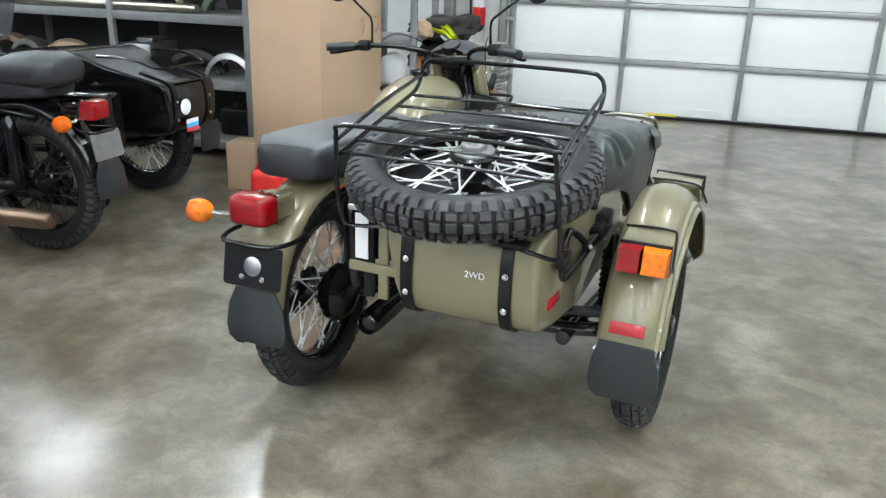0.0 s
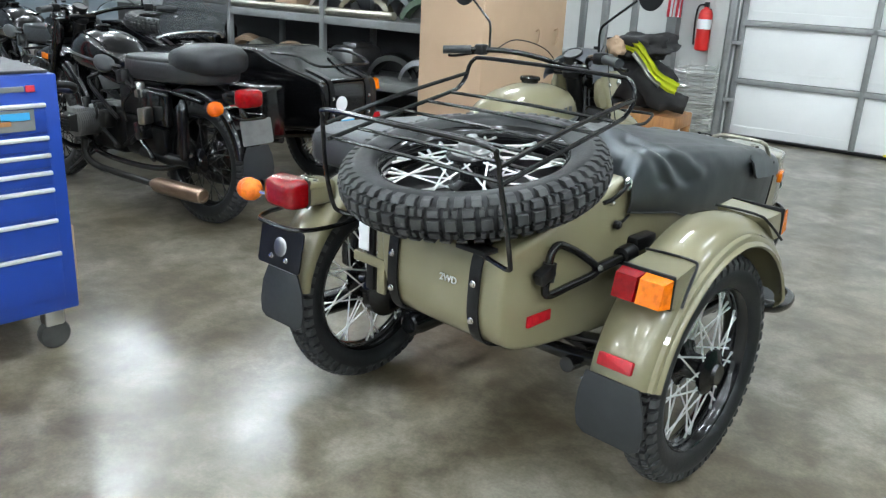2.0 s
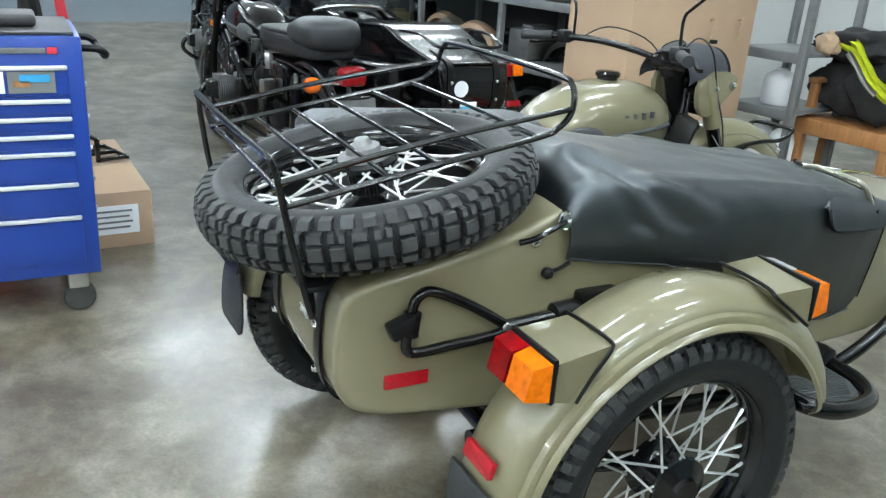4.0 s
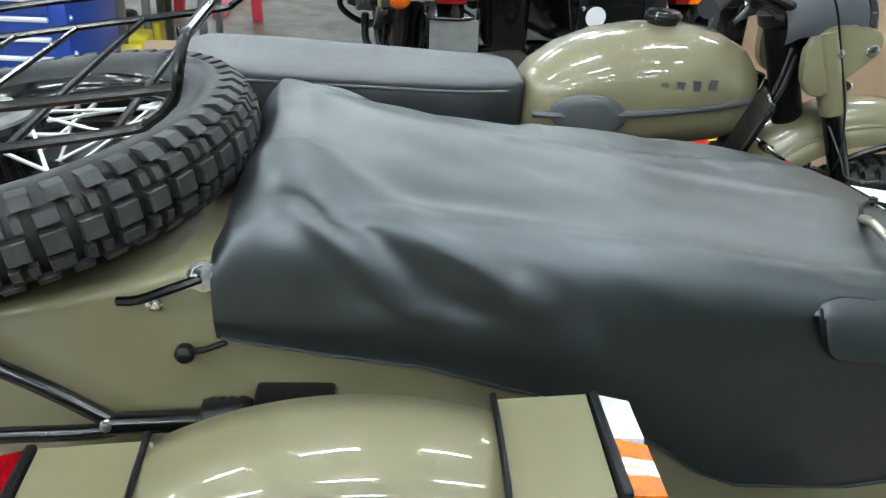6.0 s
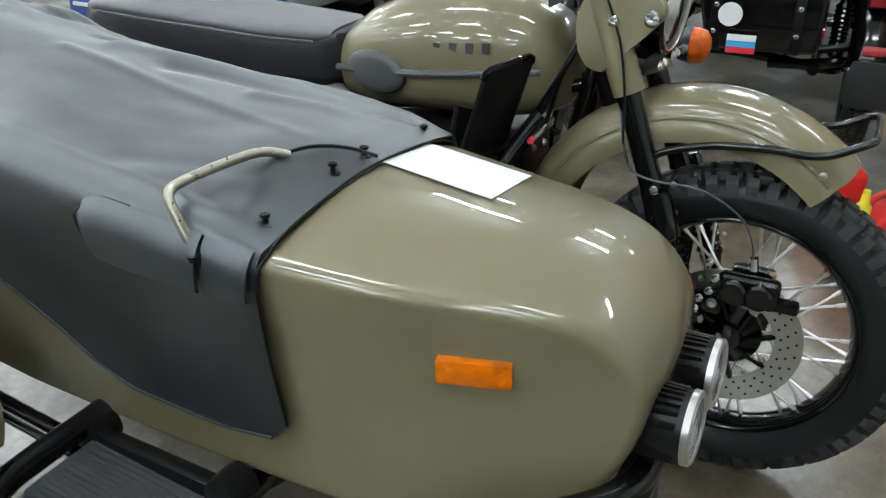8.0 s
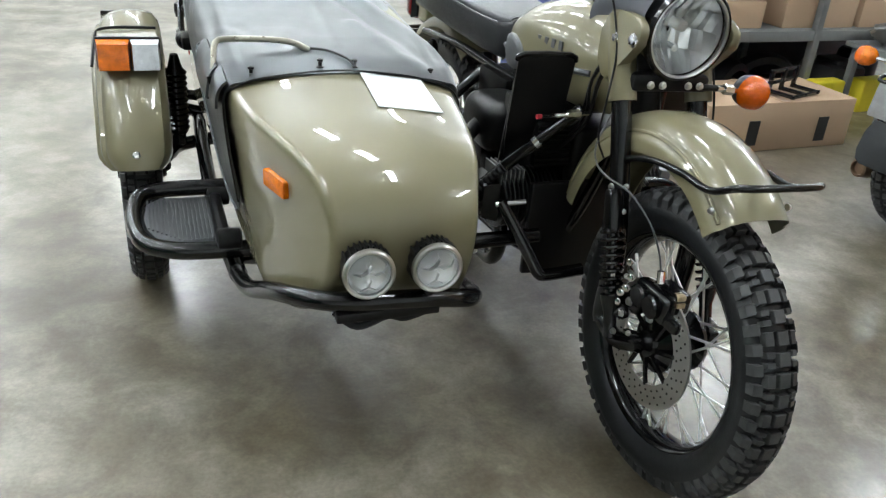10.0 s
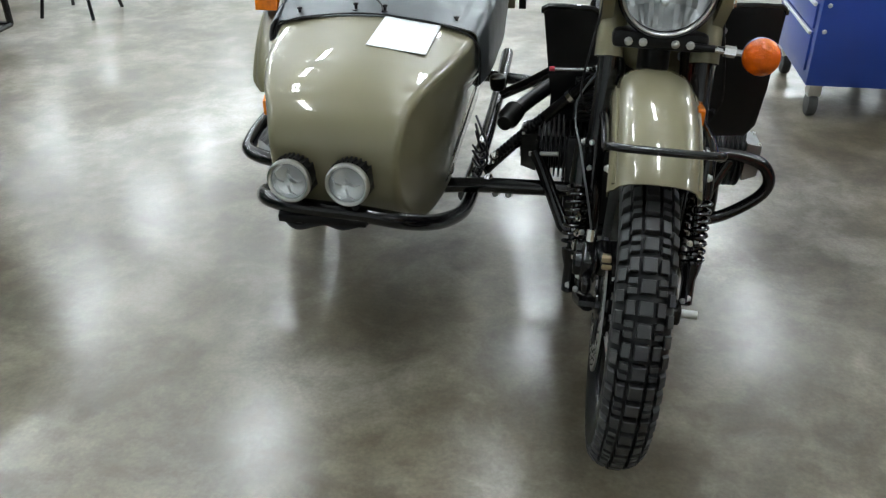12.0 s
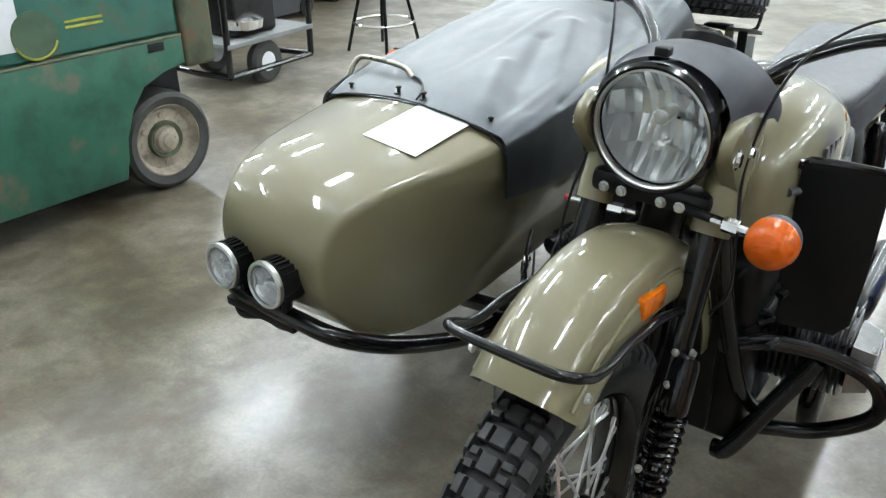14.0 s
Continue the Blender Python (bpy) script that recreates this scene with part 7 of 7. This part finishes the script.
for k in range(7):
    pts = [[(0.02 * k + 0.004 * math.sin(z * 9), -0.012 * math.sin(k * 1.9 + z * 4), 0.5 - z) for z in (0, 0.1, 0.2, 0.3, 0.4, 0.48)], [(0.02 * (k + 1) + 0.004 * math.sin(z * 9), -0.012 * math.sin((k + 1) * 1.9 + z * 4), 0.5 - z) for z in (0, 0.1, 0.2, 0.3, 0.4, 0.48)]]
    bm = loft(B(), [[p for p in pts[0]], [p for p in pts[1]]], closed=False, cap=False)
    bmesh.ops.solidify(bm, geom=bm.faces[:], thickness=0.002)
    part("stripe", bm, (REDDECAL, WHITEDECAL)[k % 2], fg)

# ---------------------------------------------------------------- the far side: forklift, cart, stool, bins
fl = thing("forklift", "worn dark green forklift truck on solid tyres", "forklift", None)
FX = 2.53
side = [(0.225, 0.512), (0.225, 1.0), (0.28, 1.08), (3.2, 1.08), (3.2, 0.13), (0.73, 0.13), (0.715, 0.2), (0.7, 0.3), (0.665, 0.41), (0.6, 0.49), (0.5, 0.53), (0.4, 0.525)]
part("body", prism(B(), side, 0.9, frame_xf((FX + 0.46, 0, 0), (0, 1, 0), (0, 0, 1)), 0.012), GREENPAINT, fl, "worn green sheet steel body")
lower = [(0.385, 0.53), (0.385, 0.655), (3.2, 0.655), (3.2, 0.125), (0.735, 0.125), (0.72, 0.2), (0.705, 0.3), (0.67, 0.41), (0.605, 0.492), (0.5, 0.535)]
part("lower_shell", prism(B(), lower, 0.04, frame_xf((FX - 0.004, 0, 0), (0, 1, 0), (0, 0, 1)), 0.012), GREENPAINT, fl, "dented dark green lower shell")
part("upper_panel", box(B(), (FX - 0.002, 1.85, 0.85), (0.02, 2.9, 0.36), None, 0.006), TEALPAINT, fl, "faded teal upper panel")
part("corner_post", box(B(), (FX + 0.05, 0.3, 0.796), (0.14, 0.155, 0.565), None, 0.02, 3), RUSTGREEN, fl, "rusty corner post")
part("shell_edge", tube(B(), [(FX - 0.018, 0.39, 0.655), (FX - 0.018, 3.2, 0.655)], 0.008, 8, 1), RUSTGREEN, fl)
part("slot", box(B(), (FX - 0.024, 0.515, 0.627), (0.006, 0.075, 0.035), None, 0.002), BLACKPLASTIC, fl)
part("white_panel", box(B(), (FX - 0.014, 1.44, 0.85), (0.006, 0.82, 0.28), None, 0.004), WHITEDECAL, fl)
dm = frame_xf((FX - 0.019, 0.985, 0.755), (0, 1, 0), (0, 0, 1))
part("emblem", lathe(B(), [(0.085, -0.003), (0.085, 0.003), (0.002, 0.0035)], 32, dm), DARKGREEN, fl, "plain round dark green emblem")
arc = [(FX - 0.02, 0.985 + 0.082 * math.cos(radians(a)), 0.752 + 0.08 * math.sin(radians(a))) for a in range(200, 341, 20)]
part("yellow_arc", tube(B(), arc, 0.005, 6, 2), DULLYELLOW, fl)
for z in (0.782, 0.762):
    part("yellow_bar", box(B(), (FX - 0.014, 0.79, z), (0.004, 0.15, 0.009), None, 0), DULLYELLOW, fl)
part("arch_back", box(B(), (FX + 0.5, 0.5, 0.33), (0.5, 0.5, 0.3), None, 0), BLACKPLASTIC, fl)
for x in (2.635, 3.28):
    axle = Matrix.Translation((x, 0.485, 0.215)) @ XAXIS
    w = part("wheel", lathe(B(), [(0.02, -0.045), (0.06, -0.045), (0.075, -0.035), (0.13, -0.03), (0.142, -0.05), (0.152, -0.07), (0.157, -0.068), (0.16, 0.06), (0.02, 0.07)], 36, axle), CREAMRIM, fl)
    part("tyre", lathe(B(), [(0.157, -0.072), (0.19, -0.085), (0.208, -0.07), (0.214, 0.0), (0.208, 0.07), (0.19, 0.085), (0.157, 0.072)], 44, axle, True), DIRTYRUBBER, w)
    part("hub_ring", lathe(B(), [(0.062, -0.05), (0.078, -0.056), (0.082, -0.046), (0.082, -0.034), (0.062, -0.034)], 28, axle, True), RUSTGREEN, w)
    part("hub", lathe(B(), [(0.055, -0.045), (0.05, -0.066), (0.034, -0.07), (0.03, -0.078), (0.002, -0.08)], 20, axle), CREAMRIM, w)
    for k in range(6):
        a = math.pi * (k + 0.5) / 3
        bolt(w, (x - 0.032, 0.485 + 0.106 * math.cos(a), 0.215 + 0.106 * math.sin(a)), (-1, 0, 0), 0.014, CREAMRIM)
part("rear_counterweight", box(B(), (FX + 0.46, 2.9, 0.6), (0.9, 0.5, 0.9), None, 0.08, 3), GREENPAINT, fl)
part("axle", tube(B(), [(2.65, 0.485, 0.215), (3.3, 0.485, 0.215)], 0.04, 10, 1), BLACKPLASTIC, fl)

ct = thing("engine_cart", "black steel cart carrying a small engine", "cart", pose(3.75, -0.95, 0, 0, 0, 5))
part("deck", box(B(), (0.05, 0.0, 0.28), (0.55, 0.75, 0.03), None, 0.006), GREYMETAL, ct)
for y in (-0.36, 0.36):
    part("post", tube(B(), [(-0.2, y, 0.1), (-0.2, y, 0.9), (-0.1, y * 0.9, 1.0)], 0.02, 8), BLACKTUBE, ct)
    part("rail", tube(B(), [(-0.2, y, 0.1), (0.3, y, 0.1), (0.3, y, 0.28)], 0.018, 8, 2), BLACKTUBE, ct)
part("lower_bar", tube(B(), [(-0.2, -0.36, 0.1), (-0.2, 0.36, 0.1)], 0.018, 8, 1), BLACKTUBE, ct)
for y in (0.03,):
    for x in (-0.16, 0.3):
        w = part("wheel", lathe(B(), [(0.02, -0.04), (0.06, -0.036), (0.064, 0.03), (0.02, 0.04)], 24, Matrix.Translation((x, y, 0.13)) @ XAXIS), WHITEDECAL, ct)
        part("tyre", lathe(B(), [(0.062, -0.04), (0.11, -0.045), (0.13, -0.02), (0.13, 0.02), (0.11, 0.045), (0.062, 0.04)], 28, Matrix.Translation((x, y, 0.13)) @ XAXIS, True), DIRTYRUBBER, w)
en = thing("small_engine", "small engine with a white cover on the cart", "engine", pose(3.75, -0.95, 0.298, 0, 0, 5))
part("block", box(B(), (0.0, 0.05, 0.13), (0.3, 0.36, 0.26), None, 0.03, 3), DARKPART, en)
part("bowl", lathe(B(), [(0.05, 0), (0.12, 0.03), (0.13, 0.08), (0.06, 0.12)], 20, Matrix.Translation((-0.1, 0.12, 0.02))), CHROME, en)
part("cover", box(B(), (-0.05, -0.1, 0.34), (0.3, 0.24, 0.16), None, 0.03, 3), WHITEDECAL, en)
part("switch", box(B(), (-0.205, -0.1, 0.33), (0.012, 0.05, 0.04), None, 0.004), BLACKPLASTIC, en)

so = thing("stool", "round black stool with a chrome foot ring", "stool", pose(3.55, -2.02, 0))
part("cushion", lathe(B(), [(0.05, 0.62), (0.17, 0.62), (0.18, 0.65), (0.17, 0.7), (0.05, 0.71)], 28), BLACKPLASTIC, so)
part("ring", lathe(B(), [(0.215, 0.19), (0.226, 0.2), (0.215, 0.21), (0.204, 0.2)], 36, None, True), CHROME, so)
for k in range(4):
    a = radians(45 + 90 * k)
    part("leg", tube(B(), [(0.1 * math.cos(a), 0.1 * math.sin(a), 0.63), (0.212 * math.cos(a), 0.212 * math.sin(a), 0.2), (0.26 * math.cos(a), 0.26 * math.sin(a), 0.0)], 0.012, 8, 1), BLACKTUBE, so)
for x, y, sx, sy, sz in ((5.2, -2.3, 0.7, 0.8, 0.9), (5.6, -3.4, 0.9, 0.8, 1.0), (5.1, -1.3, 0.6, 0.6, 1.1)):
    b = thing("waste_bin", "charcoal plastic wheeled bin against the wall", "bin", pose(x, y, 0, 0, 0, 6), "waste bins")
    part("body", soft(wedge(B(), [(-sx * 0.42, -sy * 0.42, 0.05), (sx * 0.42, -sy * 0.42, 0.05), (sx * 0.42, sy * 0.42, 0.05), (-sx * 0.42, sy * 0.42, 0.05)],
                            [(-sx / 2, -sy / 2, sz), (sx / 2, -sy / 2, sz), (sx / 2, sy / 2, sz), (-sx / 2, sy / 2, sz)]), 0.03), GREYBIN, b)
    part("lid", box(B(), (0, 0, sz + 0.02), (sx + 0.04, sy + 0.04, 0.05), None, 0.015), GREYBIN, b)
    for y_ in (-0.3, 0.3):
        part("wheel", lathe(B(), [(0.02, -0.03), (0.08, -0.025), (0.08, 0.025), (0.02, 0.03)], 18, Matrix.Translation((-sx * 0.4, y_ * sy, 0.08)) @ XAXIS), BLACKPLASTIC, b)
